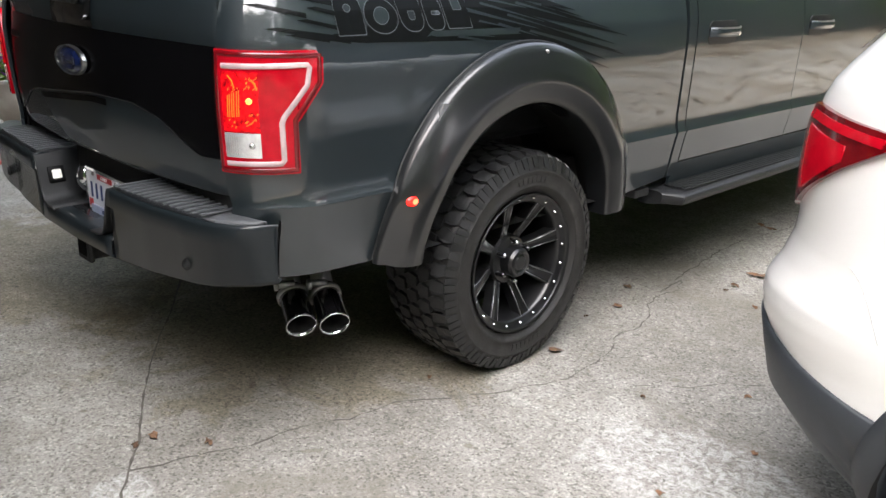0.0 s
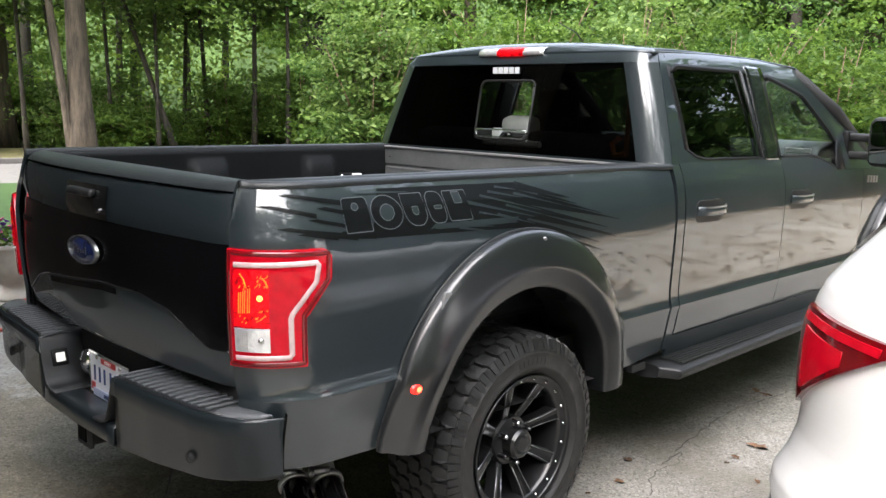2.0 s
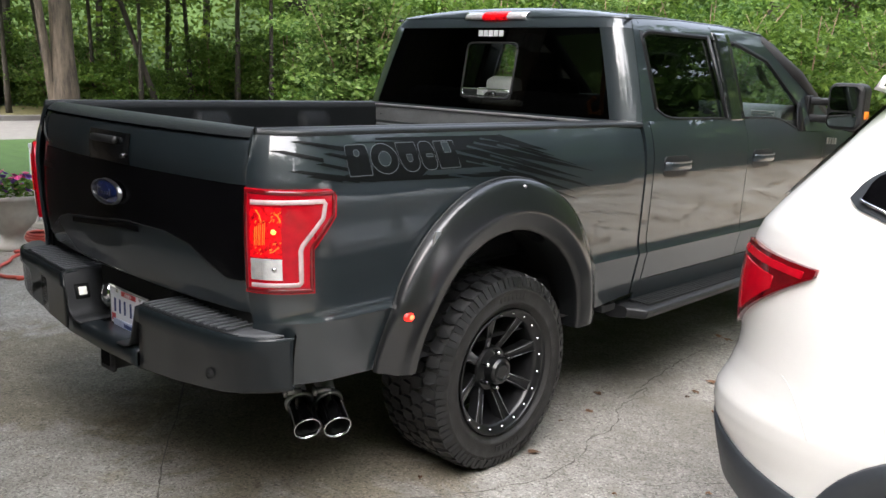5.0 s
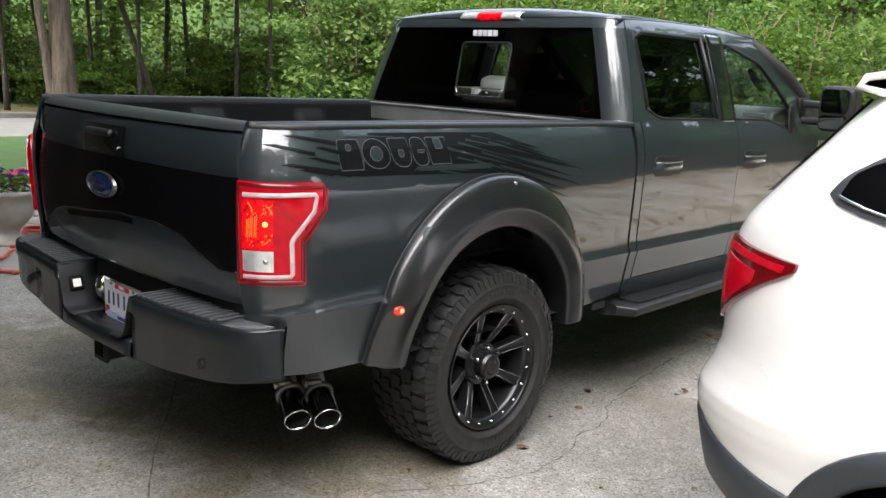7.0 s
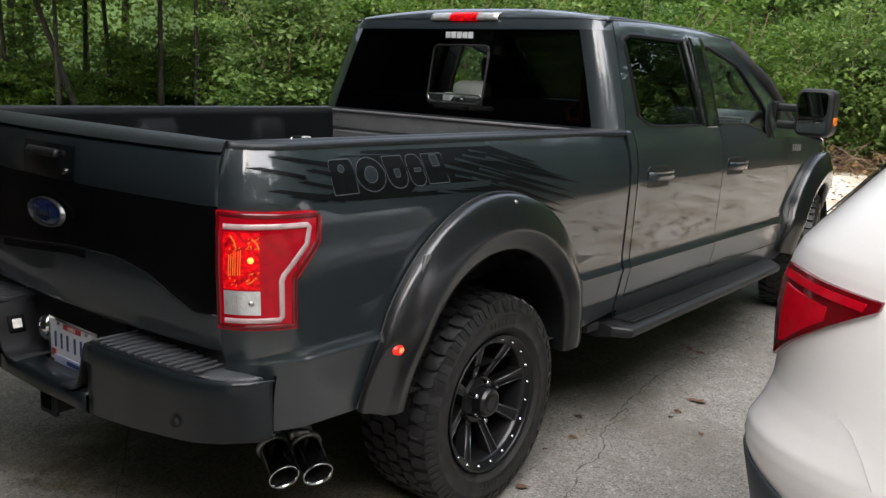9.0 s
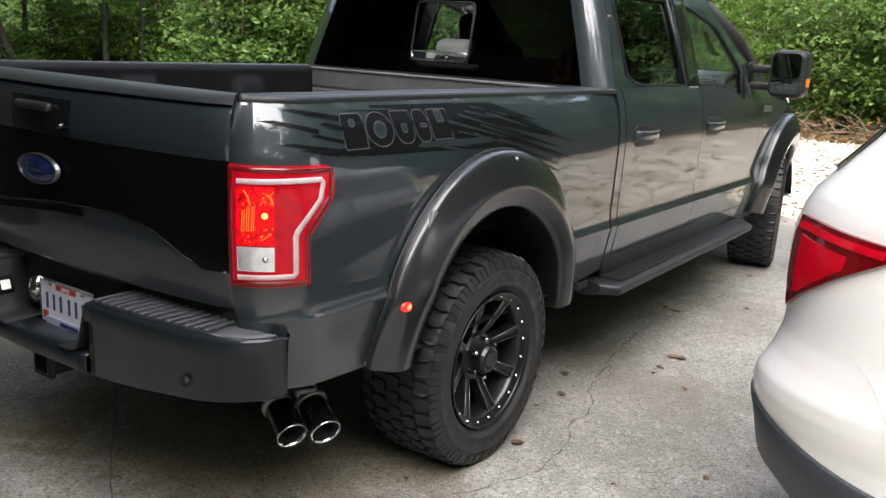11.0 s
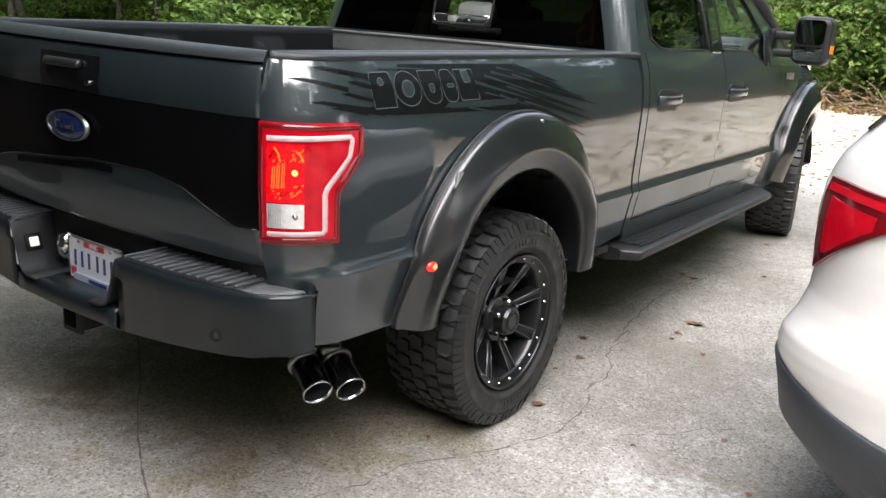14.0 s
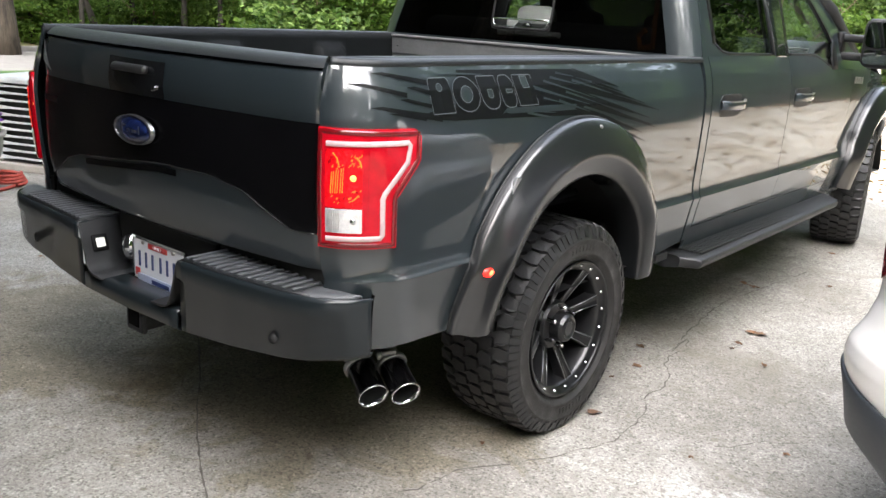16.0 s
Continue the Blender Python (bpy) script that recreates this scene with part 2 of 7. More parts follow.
def concrete_material():
    m = bpy.data.materials.new("worn_concrete")
    m.use_nodes = True
    n, l = m.node_tree.nodes, m.node_tree.links
    b = n["Principled BSDF"]
    b.inputs["Specular IOR Level"].default_value = 0.35
    co = n.new("ShaderNodeTexCoord")

    def nz(scale, detail=6, rough=0.6, dist=0.0):
        t = n.new("ShaderNodeTexNoise")
        t.inputs["Scale"].default_value, t.inputs["Detail"].default_value = scale, detail
        t.inputs["Roughness"].default_value, t.inputs["Distortion"].default_value = rough, dist
        l.new(co.outputs["Object"], t.inputs["Vector"])
        return t.outputs[0]

    def ramp(src, p0, p1, c0, c1):
        r = n.new("ShaderNodeValToRGB")
        r.color_ramp.elements[0].position, r.color_ramp.elements[1].position = p0, p1
        r.color_ramp.elements[0].color, r.color_ramp.elements[1].color = (*c0, 1), (*c1, 1)
        l.new(src, r.inputs[0])
        return r.outputs[0]

    def mix(kind, f, a, c):
        x = n.new("ShaderNodeMixRGB")
        x.blend_type = kind
        if isinstance(f, float):
            x.inputs[0].default_value = f
        else:
            l.new(f, x.inputs[0])
        l.new(a, x.inputs[1])
        l.new(c, x.inputs[2])
        return x.outputs[0]

    def near_patch(centre, fall, top):
        d = n.new("ShaderNodeVectorMath")
        d.operation = "DISTANCE"
        d.inputs[1].default_value = centre
        l.new(co.outputs["Object"], d.inputs[0])
        a = n.new("ShaderNodeMath")
        a.operation = "MULTIPLY_ADD"
        a.inputs[1].default_value, a.inputs[2].default_value = fall, top
        l.new(d.outputs["Value"], a.inputs[0])
        s = n.new("ShaderNodeMath")
        s.operation = "MULTIPLY_ADD"
        s.inputs[1].default_value = 1.2
        l.new(nz(3.1, 5, 0.7, 0.9), s.inputs[0])
        l.new(a.outputs[0], s.inputs[2])
        return ramp(s.outputs[0], 0.85, 1.4, (0, 0, 0), (0.9, 0.9, 0.9))

    big = ramp(nz(0.8, 5, 0.6, 0.4), 0.36, 0.66, (0.285, 0.272, 0.248), (0.440, 0.427, 0.405))
    mid = ramp(nz(5.5, 8, 0.72, 0.8), 0.34, 0.66, (0.66, 0.65, 0.625), (1.0, 1.0, 1.0))
    mottle = ramp(nz(46, 7, 0.8, 0.3), 0.36, 0.62, (0.70, 0.69, 0.675), (1.06, 1.06, 1.05))
    grain = ramp(nz(110, 6, 0.85), 0.38, 0.60, (0.30, 0.29, 0.27), (1.15, 1.14, 1.11))
    col = mix("MULTIPLY", 0.85, big, mid)
    col = mix("MULTIPLY", 0.85, col, mottle)
    col = mix("MULTIPLY", 0.55, col, grain)
    # aggregate: single pale and dark stones
    vo = n.new("ShaderNodeTexVoronoi")
    vo.inputs["Scale"].default_value = 130
    l.new(co.outputs["Object"], vo.inputs["Vector"])
    sx = n.new("ShaderNodeSeparateColor")
    l.new(vo.outputs["Color"], sx.inputs[0])
    col = mix("MULTIPLY", 0.9, col, ramp(sx.outputs[0], 0.10, 0.24, (0.52, 0.51, 0.50), (1.0, 1.0, 1.0)))
    col = mix("MULTIPLY", 0.9, col, ramp(sx.outputs[1], 0.78, 0.92, (1.0, 1.0, 1.0), (1.42, 1.41, 1.39)))
    # white efflorescence in ragged patches
    eff_a = ramp(nz(0.62, 5, 0.62, 1.0), 0.60, 0.72, (0, 0, 0), (0.7, 0.7, 0.7))
    sp = n.new("ShaderNodeVectorMath")
    sp.operation = "DISTANCE"
    sp.inputs[1].default_value = (1.60, 0.90, 0.0)
    l.new(co.outputs["Object"], sp.inputs[0])
    near = n.new("ShaderNodeMath")
    near.operation = "MULTIPLY_ADD"
    near.inputs[1].default_value = -2.4
    near.inputs[2].default_value = 1.0
    l.new(sp.outputs["Value"], near.inputs[0])
    sm = n.new("ShaderNodeMath")
    sm.operation = "MULTIPLY_ADD"
    sm.inputs[1].default_value = 1.2
    l.new(nz(2.2, 5, 0.65, 0.8), sm.inputs[0])
    l.new(near.outputs[0], sm.inputs[2])
    eff_a = mix("ADD", 1.0, eff_a, ramp(sm.outputs[0], 1.0, 1.5, (0, 0, 0), (1, 1, 1)))
    eff_a = mix("ADD", 1.0, eff_a, near_patch((0.8, -0.393, 0.0), -9.0, 1.0))
    eff_a = mix("ADD", 1.0, eff_a, near_patch((1.83, 0.85, 0.0), -2.0, 0.95))
    eff_b = ramp(nz(34, 8, 0.85, 0.6), 0.46, 0.58, (0, 0, 0), (1, 1, 1))
    eff = mix("MULTIPLY", 1.0, eff_a, eff_b)
    white = n.new("ShaderNodeRGB")
    white.outputs[0].default_value = (0.47, 0.46, 0.445, 1)
    col = mix("MIX", eff, col, white.outputs[0])
    # dark damp and oil stains
    st = ramp(nz(1.4, 6, 0.68, 1.4), 0.52, 0.70, (0, 0, 0), (0.72, 0.72, 0.72))
    dark = n.new("ShaderNodeRGB")
    dark.outputs[0].default_value = (0.16, 0.145, 0.115, 1)
    col = mix("MIX", st, col, dark.outputs[0])
    # two broad patches, browner and darker, under the truck's rear and left of it
    brown = n.new("ShaderNodeRGB")
    brown.outputs[0].default_value = (0.74, 0.69, 0.57, 1)
    for centre, fall in (((0.15, 0.75, 0), -0.75), ((-1.1, 0.1, 0), -0.75)):
        col = mix("MULTIPLY", near_patch(centre, fall, 0.9), col, brown.outputs[0])
    spots = ramp(nz(13, 3, 0.5, 0.5), 0.685, 0.72, (0, 0, 0), (0.7, 0.7, 0.7))
    col = mix("MIX", spots, col, dark.outputs[0])
    pit = ramp(nz(260, 3, 0.6), 0.30, 0.40, (0.28, 0.27, 0.25), (1, 1, 1))
    col = mix("MULTIPLY", 0.85, col, pit)
    l.new(col, b.inputs["Base Color"])
    b.inputs["Roughness"].default_value = 0.82
    bp = n.new("ShaderNodeBump")
    bp.inputs["Strength"].default_value, bp.inputs["Distance"].default_value = 0.55, 0.004
    l.new(nz(150, 5, 0.7), bp.inputs["Height"])
    l.new(bp.outputs[0], b.inputs["Normal"])
    return m


CONCRETE = concrete_material()
GRAVEL = material("gravel", (0.68, 0.63, 0.54), 0.9, 0, (0.38, 0.31, 0.22), 1.6, bump=1.0, bump_scale=38, fine=30)
LEAFY = material("leafy_ground", (0.66, 0.56, 0.42), 0.95, 0, (0.24, 0.17, 0.10), 1.8, bump=1.0, bump_scale=20, fine=16)
FOREST_FLOOR = material("forest_floor", (0.10, 0.085, 0.05), 0.95, 0, (0.045, 0.045, 0.022), 1.5, bump=1.0, bump_scale=12)
GRASS = material("grass_ground", (0.042, 0.095, 0.014), 0.9, 0, (0.026, 0.062, 0.010), 6, bump=1.0, bump_scale=60)
VERGE = material("dry_verge", (0.16, 0.15, 0.05), 0.95, 0, (0.085, 0.07, 0.03), 2.5, bump=1.0, bump_scale=30)
ASPHALT = material("pale_road", (0.19, 0.18, 0.165), 0.9, 0, (0.15, 0.14, 0.13), 5, bump=0.5)


# ---- building helpers ----
CRISP = ("bed_side", "cab_corner", "rear_door", "front_door", "rocker_panel", "front_fender", "cab_side_frame", "wheel_arch_flare", "cab_back")


def mesh_object(name, verts, faces, mat, parent=None, label="", smooth=True, bevel=0.0, solid=0.0, kind=""):
    me = bpy.data.meshes.new(name)
    me.from_pydata([tuple(v) for v in verts], [], [tuple(f) for f in faces])
    me.materials.append(mat)
    me.validate()
    if smooth:
        me.polygons.foreach_set("use_smooth", [True] * len(me.polygons))
    ob = new(name, me)
    if parent:
        ob.parent = parent
    if label:
        ob["label"] = label
    if kind:
        ob["kind"] = kind
    if solid:
        md = ob.modifiers.new("solid", "SOLIDIFY")
        md.thickness, md.offset = solid, -1
        if name in CRISP:
            es = ob.modifiers.new("crisp", "EDGE_SPLIT")
            es.split_angle = radians(75)
    if bevel:
        md = ob.modifiers.new("bevel", "BEVEL")
        md.width, md.segments, md.limit_method = bevel, 2, "ANGLE"
        md.angle_limit = radians(40)
    return ob


def part(name, bm, mat, parent, label="", smooth=True, bevel=0.0):
    me = bpy.data.meshes.new(name)
    bm.to_mesh(me)
    bm.free()
    me.materials.append(mat)
    if smooth:
        me.polygons.foreach_set("use_smooth", [True] * len(me.polygons))
    ob = new(name, me)
    if parent:
        ob.parent = parent
    if label:
        ob["label"] = label
    if bevel:
        md = ob.modifiers.new("bevel", "BEVEL")
        md.width, md.segments, md.limit_method = bevel, 2, "ANGLE"
        md.angle_limit = radians(40)
    return ob


def thing(name, label, category, group="", at=(0, 0, 0), rz=0.0):
    ob = new(name)
    ob.matrix_world = pose(*at, 0, 0, rz)
    return tagged(ob, label, category, group)


def surface(f, us, vs):
    """Vertices and faces of a grid over the parameter lists us, vs."""
    verts = [f(u, v) for u in us for v in vs]
    m = len(vs)
    faces = [(i * m + j, i * m + j + 1, (i + 1) * m + j + 1, (i + 1) * m + j) for i in range(len(us) - 1) for j in range(m - 1)]
    return verts, faces


def sheet(f, us, vs):
    """The same grid with its faces turned over."""
    verts, faces = surface(f, us, vs)
    return verts, flipped(faces)


def flipped(faces):
    return [tuple(reversed(f)) for f in faces]


def joined(*pieces):
    verts, faces = [], []
    for v, f in pieces:
        k = len(verts)
        verts += list(v)
        faces += [tuple(i + k for i in q) for q in f]
    return verts, faces


def spread(a, b, n):
    return [a + (b - a) * i / n for i in range(n + 1)]


def box(cx, cy, cz, sx, sy, sz, m=None):
    v = [Vector((cx + sx * i / 2, cy + sy * j / 2, cz + sz * k / 2)) for i in (-1, 1) for j in (-1, 1) for k in (-1, 1)]
    if m is not None:
        v = [m @ p for p in v]
    return v, [(0, 1, 3, 2), (4, 6, 7, 5), (0, 4, 5, 1), (2, 3, 7, 6), (0, 2, 6, 4), (1, 5, 7, 3)]


def prism(poly, depth, m):
    """A 2D polygon in the x-z plane of m, made depth thick along -y."""
    n = len(poly)
    v = [m @ Vector((x, 0, z)) for x, z in poly] + [m @ Vector((x, depth, z)) for x, z in poly]
    f = [tuple(range(n)), tuple(reversed(range(n, 2 * n)))]
    f += [(i, i + n, (i + 1) % n + n, (i + 1) % n) for i in range(n)]
    return v, f


def tube(points, radius, seg=10, cap=True):
    """A round tube along points; radius may be a list."""
    pts = [Vector(p) for p in points]
    rad = radius if isinstance(radius, (list, tuple)) else [radius] * len(pts)
    verts, faces = [], []
    up = Vector((0.13, 0.21, 0.97)).normalized()
    for i, p in enumerate(pts):
        d = (pts[min(i + 1, len(pts) - 1)] - pts[max(i - 1, 0)]).normalized()
        a = d.cross(up)
        a = a.normalized() if a.length > 1e-4 else d.cross(Vector((1, 0, 0))).normalized()
        b2 = d.cross(a)
        for k in range(seg):
            t = 2 * math.pi * k / seg
            verts.append(p + rad[i] * (math.cos(t) * a + math.sin(t) * b2))
    for i in range(len(pts) - 1):
        for k in range(seg):
            faces.append((i * seg + k, i * seg + (k + 1) % seg, (i + 1) * seg + (k + 1) % seg, (i + 1) * seg + k))
    if cap:
        faces.append(tuple(reversed(range(seg))))
        faces.append(tuple(range((len(pts) - 1) * seg, len(pts) * seg)))
    return verts, faces


def lathe(profile, seg, m, closed=False):
    """Spin (radius, along) pairs round the x axis of m."""
    verts, faces = [], []
    n = len(profile)
    for k in range(seg):
        t = 2 * math.pi * k / seg
        verts += [m @ Vector((x, r * math.cos(t), r * math.sin(t))) for r, x in profile]
    for k in range(seg):
        j = (k + 1) % seg
        for i in range(n - 1 if not closed else n):
            i2 = (i + 1) % n
            faces.append((k * n + i, k * n + i2, j * n + i2, j * n + i))
    return verts, faces


def interp(x, xs, ys):
    return float(np.interp(x, xs, ys))


# ---- ground ----
def ground_z(y):
    """The drive climbs gently towards the gravel."""
    return interp(y, [2.3, 2.8, 4.6, 5.4], [0.0, 0.008, 0.072, 0.085])


def drive_edge(x):
    """Where the concrete disappears under the gravel."""
    return interp(x, [-8, 0.4, 1.1, 2.2, 3.2, 4.6], [7.0, 6.75, 6.45, 5.1, 3.6, 2.9]) + 0.16 * noise.noise((x * 2.1, 0.3, 1.7)) + 0.07 * noise.noise((x * 9.0, 5.1, 0.2))


ground = mesh_object("ground", *sheet(lambda u, v: (u, v, -0.02), spread(-400, 400, 40), spread(-400, 400, 40)), FOREST_FLOOR, smooth=False)
tagged(ground, "brown leaf-littered forest floor with moss", "ground", kind="structure")
driveway = mesh_object("driveway", *sheet(lambda u, v: (u, v, ground_z(v)), spread(-6.2, 4.6, 12), spread(-14, 2.0, 8) + spread(2.3, 7.1, 24)), CONCRETE, solid=0.12)
tagged(driveway, "grey worn concrete driveway with cracks and white stains", "driveway", kind="structure")


def patch(name, f, us, vs, mat, label, category):
    ob = mesh_object(name, *sheet(f, us, vs), mat, smooth=False)
    return tagged(ob, label, category, kind="structure")


GRAVEL_VS = [0, 0.002, 0.005, 0.01, 0.02] + spread(0.04, 1.0, 44)


def gravel_point(x, v):
    y = drive_edge(x) + (26 - drive_edge(x)) * v
    return (x, y, ground_z(y) + min(0.012, 0.002 + 2.0 * v) + 0.012 * noise.noise((x * 0.7, y * 0.7, 0)) * min(1.0, 20 * v))


patch("gravel", gravel_point, spread(-8, 4.58, 110), GRAVEL_VS, GRAVEL, "pale gravel parking area strewn with leaves", "gravel")
patch("leafy_ground", lambda u, v: (u, v, ground_z(v) + 0.008 + 0.012 * noise.noise((u * 0.7, v * 0.7, 3))), spread(4.58, 30, 50), spread(-20, 26, 80), LEAFY, "tan gravelly ground covered with fallen leaves", "ground")
patch("lawn", lambda u, v: (u, v, -0.006), spread(-13.4, -6.2, 10), spread(-10, 14, 20), GRASS, "bright green mown lawn", "lawn")
patch("road", lambda u, v: (u, v, -0.012), spread(-18.0, -13.4, 8), spread(-40, 40, 30), ASPHALT, "pale concrete street beyond the lawn", "road")
patch("verge", lambda u, v: (u, v, 0.02 + 0.03 * noise.noise((u * 0.5, v * 0.5, 8))), spread(-23.5, -18.2, 14), spread(-30, 30, 60), VERGE, "yellowed grass verge with brown leaves across the street", "verge")
kerb = mesh_object("kerb", *box(-18.1, 0, 0.04, 0.2, 80, 0.14), ASPHALT, bevel=0.02, smooth=False)
tagged(kerb, "low pale concrete street kerb", "kerb", kind="structure")


def ribbon_on_floor(name, pts, width, mat, parent, z=0.0016, seed=1, wander=0.02, step=0.035):
    rnd = random.Random(seed)
    dense = []
    for (x0, y0), (x1, y1) in zip(pts[:-1], pts[1:]):
        k = max(2, int(math.hypot(x1 - x0, y1 - y0) / step))
        for i in range(k):
            t = i / k
            dense.append((x0 + (x1 - x0) * t, y0 + (y1 - y0) * t))
    dense.append(pts[-1])
    dense = [(x + rnd.uniform(-wander, wander), y + rnd.uniform(-wander, wander)) for x, y in dense]
    verts, faces = [], []
    for i, (x, y) in enumerate(dense):
        a, b = dense[max(0, i - 1)], dense[min(len(dense) - 1, i + 1)]
        d = Vector((b[0] - a[0], b[1] - a[1], 0)).normalized()
        s = Vector((-d.y, d.x, 0)) * width * rnd.uniform(0.08, 0.62)
        verts += [Vector((x, y, z + ground_z(y))) + s, Vector((x, y, z + ground_z(y))) - s]
    faces = [(2 * i, 2 * i + 1, 2 * i + 3, 2 * i + 2) for i in range(len(dense) - 1)]
    return mesh_object(name, verts, faces, mat, parent, smooth=False)


ribbon_on_floor("joint", [(-3.200, 2.271), (-0.231, 0.284), (-0.080, 0.166), (0.120, 0.028), (0.301, -0.085), (0.434, -0.161), (0.602, -0.249), (0.673, -0.307), (0.736, -0.343), (0.800, -0.393), (0.828, -0.408), (2.200, -1.373)], 0.009, CRACK, driveway, seed=2, wander=0.002)
ribbon_on_floor("crack", [(0.723, -0.337), (0.755, -0.248), (0.765, -0.183), (0.779, -0.118), (0.828, -0.015), (0.831, 0.062), (0.829, 0.125), (0.853, 0.214), (0.900, 0.311), (0.905, 0.400), (0.911, 0.492), (1.014, 0.652)], 0.007, CRACK, driveway, seed=3, wander=0.005)
ribbon_on_floor("crack", [(1.014, 0.652), (1.103, 0.835), (1.177, 1.049), (1.170, 1.155), (1.162, 1.251), (1.130, 1.400), (1.075, 1.496), (1.089, 1.612), (1.050, 1.771), (0.977, 1.874), (0.951, 1.965), (0.960, 2.134), (0.900, 2.252), (0.930, 2.050), (0.860, 2.380), (0.800, 2.900), (0.950, 3.800)], 0.007, CRACK, driveway, seed=4, wander=0.008)
ribbon_on_floor("crack", [(1.362, 1.193), (1.500, 1.334), (1.579, 1.465), (1.671, 1.553)], 0.005, CRACK, driveway, seed=5, wander=0.006)


def fallen_leaf(x, y, size, seed):
    rnd = random.Random(seed)
    n = 9
    rz = rnd.uniform(0, 6.28)
    z0 = ground_z(y)
    verts = [Vector((x, y, z0 + 0.012 + rnd.uniform(0, 0.008)))]
    for k in range(n):
        t = 2 * math.pi * k / n
        r = size * (1.0 if k % 2 == 0 else 0.55) * rnd.uniform(0.7, 1.1)
        verts.append(Vector((x + r * math.cos(t + rz), y + r * 0.7 * math.sin(t + rz), z0 + 0.003 + rnd.uniform(0, 0.016))))
    ob = mesh_object("fallen_leaf", verts, [(0, k + 1, (k + 1) % n + 1) for k in range(n)], LITTER, smooth=False, solid=0.0012)
    return tagged(ob, "curled brown dry leaf lying on the concrete", "leaf", "fallen leaves")


for i, (x, y, s) in enumerate([(1.01, 1.198, 0.042), (0.604, -0.204, 0.024), (0.613, -0.265, 0.02), (0.743, -0.097, 0.022), (1.675, 1.413, 0.018), (1.438, 1.139, 0.014), (1.12, 2.274, 0.014), (0.886, 1.548, 0.014), (1.791, 0.703, 0.02), (1.865, 1.092, 0.016), (0.866, 0.686, 0.012), (0.799, 1.971, 0.03), (0.899, 1.752, 0.03), (1.095, 2.559, 0.034), (0.765, 3.289, 0.028), (1.113, 2.364, 0.022), (1.302, 2.186, 0.018), (1.14, 2.57, 0.045), (0.83, 3.27, 0.04), (-2.2, 0.6, 0.025), (0.95, 4.3, 0.03), (1.15, 3.6, 0.025)]):
    fallen_leaf(x, y, s, 40 + i)

# scattered leaves and stones on the gravel, uncountable
rnd = random.Random(7)
pieces = []
for i in range(11000):
    if i < 8000:
        x = rnd.uniform(-6, 10)
        y = drive_edge(min(x, 4.6)) - 0.5 + 18 * rnd.random() ** 1.5
    else:
        x, y = rnd.uniform(4.7, 16), rnd.uniform(-8, 6.6)
    s = rnd.uniform(0.012, 0.045)
    g = ground_z(y)
    r = rnd.uniform(0, 6.28)
    c, d = math.cos(r) * s, math.sin(r) * s
    pieces.append(([(x + c, y + d, g + 0.022), (x - d * 0.6, y + c * 0.6, g + 0.04), (x - c, y - d, g + 0.022), (x + d * 0.6, y - c * 0.6, g + 0.036)], [(0, 1, 2, 3)]))
litter = mesh_object("leaf_litter", *joined(*pieces), LEAF_DRY, smooth=False)
tagged(litter, "scattered dry brown leaves on the gravel", "leaf litter", kind="stuff")

# ---- pickup truck ----
truck = thing("pickup_truck", "dark graphite crew-cab pickup truck with black decals and flared arches", "pickup truck")
ZS = [0.45, 0.52, 0.62, 0.715, 0.737, 0.752, 0.80, 0.95, 1.10, 1.18, 1.25, 1.295, 1.335, 1.40, 1.55, 1.74, 1.80, 1.83]
XS = [0.912, 0.927, 0.944, 0.960, 0.966, 0.9575, 0.953, 0.958, 0.962, 0.958, 0.946, 0.932, 0.915, 0.897, 0.850, 0.785, 0.752, 0.715]


def side_x(y, z):
    x = interp(z, ZS, XS)
    if y < 0.2:
        x -= 0.168 * (1 - math.sqrt(max(0.0, 1 - ((0.2 - y) / 0.235) ** 2)))
    if y > 4.70:
        x -= 0.24 * (y - 4.70)
    if z < 1.345 and y < 1.965:
        x -= interp(z, [1.06, 1.12, 1.18, 1.25, 1.29, 1.318, 1.34], [0.0, 0.003, 0.010, 0.023, 0.032, 0.040, 0.052]) * interp(y, [0.02, 0.30, 1.80, 1.955], [0.30, 1.0, 1.0, 0.25])
        x -= interp(y, [0.75, 1.35], [0.020, 0.0])
        x = max(x, 0.776)
    return x


def both_sides(name, vf, mat, label="", solid=0.0, bevel=0.0, parent=None, smooth=True):
    v, f = vf
    a = mesh_object(name, v, f, mat, parent or truck, label, smooth, bevel, solid)
    b = mesh_object(name, [(-p[0], p[1], p[2]) for p in v], flipped(f), mat, parent or truck, label, smooth, bevel, solid)
    return a, b


def strip(ys, zlo, zhi, rows, off=0.0, fx=side_x):
    vs = spread(0, 1, rows)

    def f(y, v):
        z = zlo(y) + (zhi(y) - zlo(y)) * v
        return (fx(y, z) + off, y, z)
    return sheet(f, ys, vs)


def creased(ys, zlo, zhi, rows, off=0.0):
    """A body panel whose rows close up on either side of the crease along it."""
    def f(y, k):
        lo, hi = zlo(y), zhi(y)
        if lo < CREASE - 0.02:
            z = lo + (CREASE - 0.003 - lo) * k / 6 if k <= 6 else CREASE if k == 7 else CREASE + 0.003 + (hi - CREASE - 0.003) * (k - 8) / (rows - 8)
        else:
            z = lo + (hi - lo) * k / rows
        return (side_x(y, z) + off, y, z)
    return sheet(f, ys, list(range(rows + 1)))


CREASE = 0.737


def arch(y, cy, a=0.475, b=0.525, cz=0.44):
    d = 1 - ((y - cy) / a) ** 2
    return cz + b * math.sqrt(d) if d > 0 else 0.0


REAR_AXLE, FRONT_AXLE, HUB_Z = 1.005, 4.72, 0.389


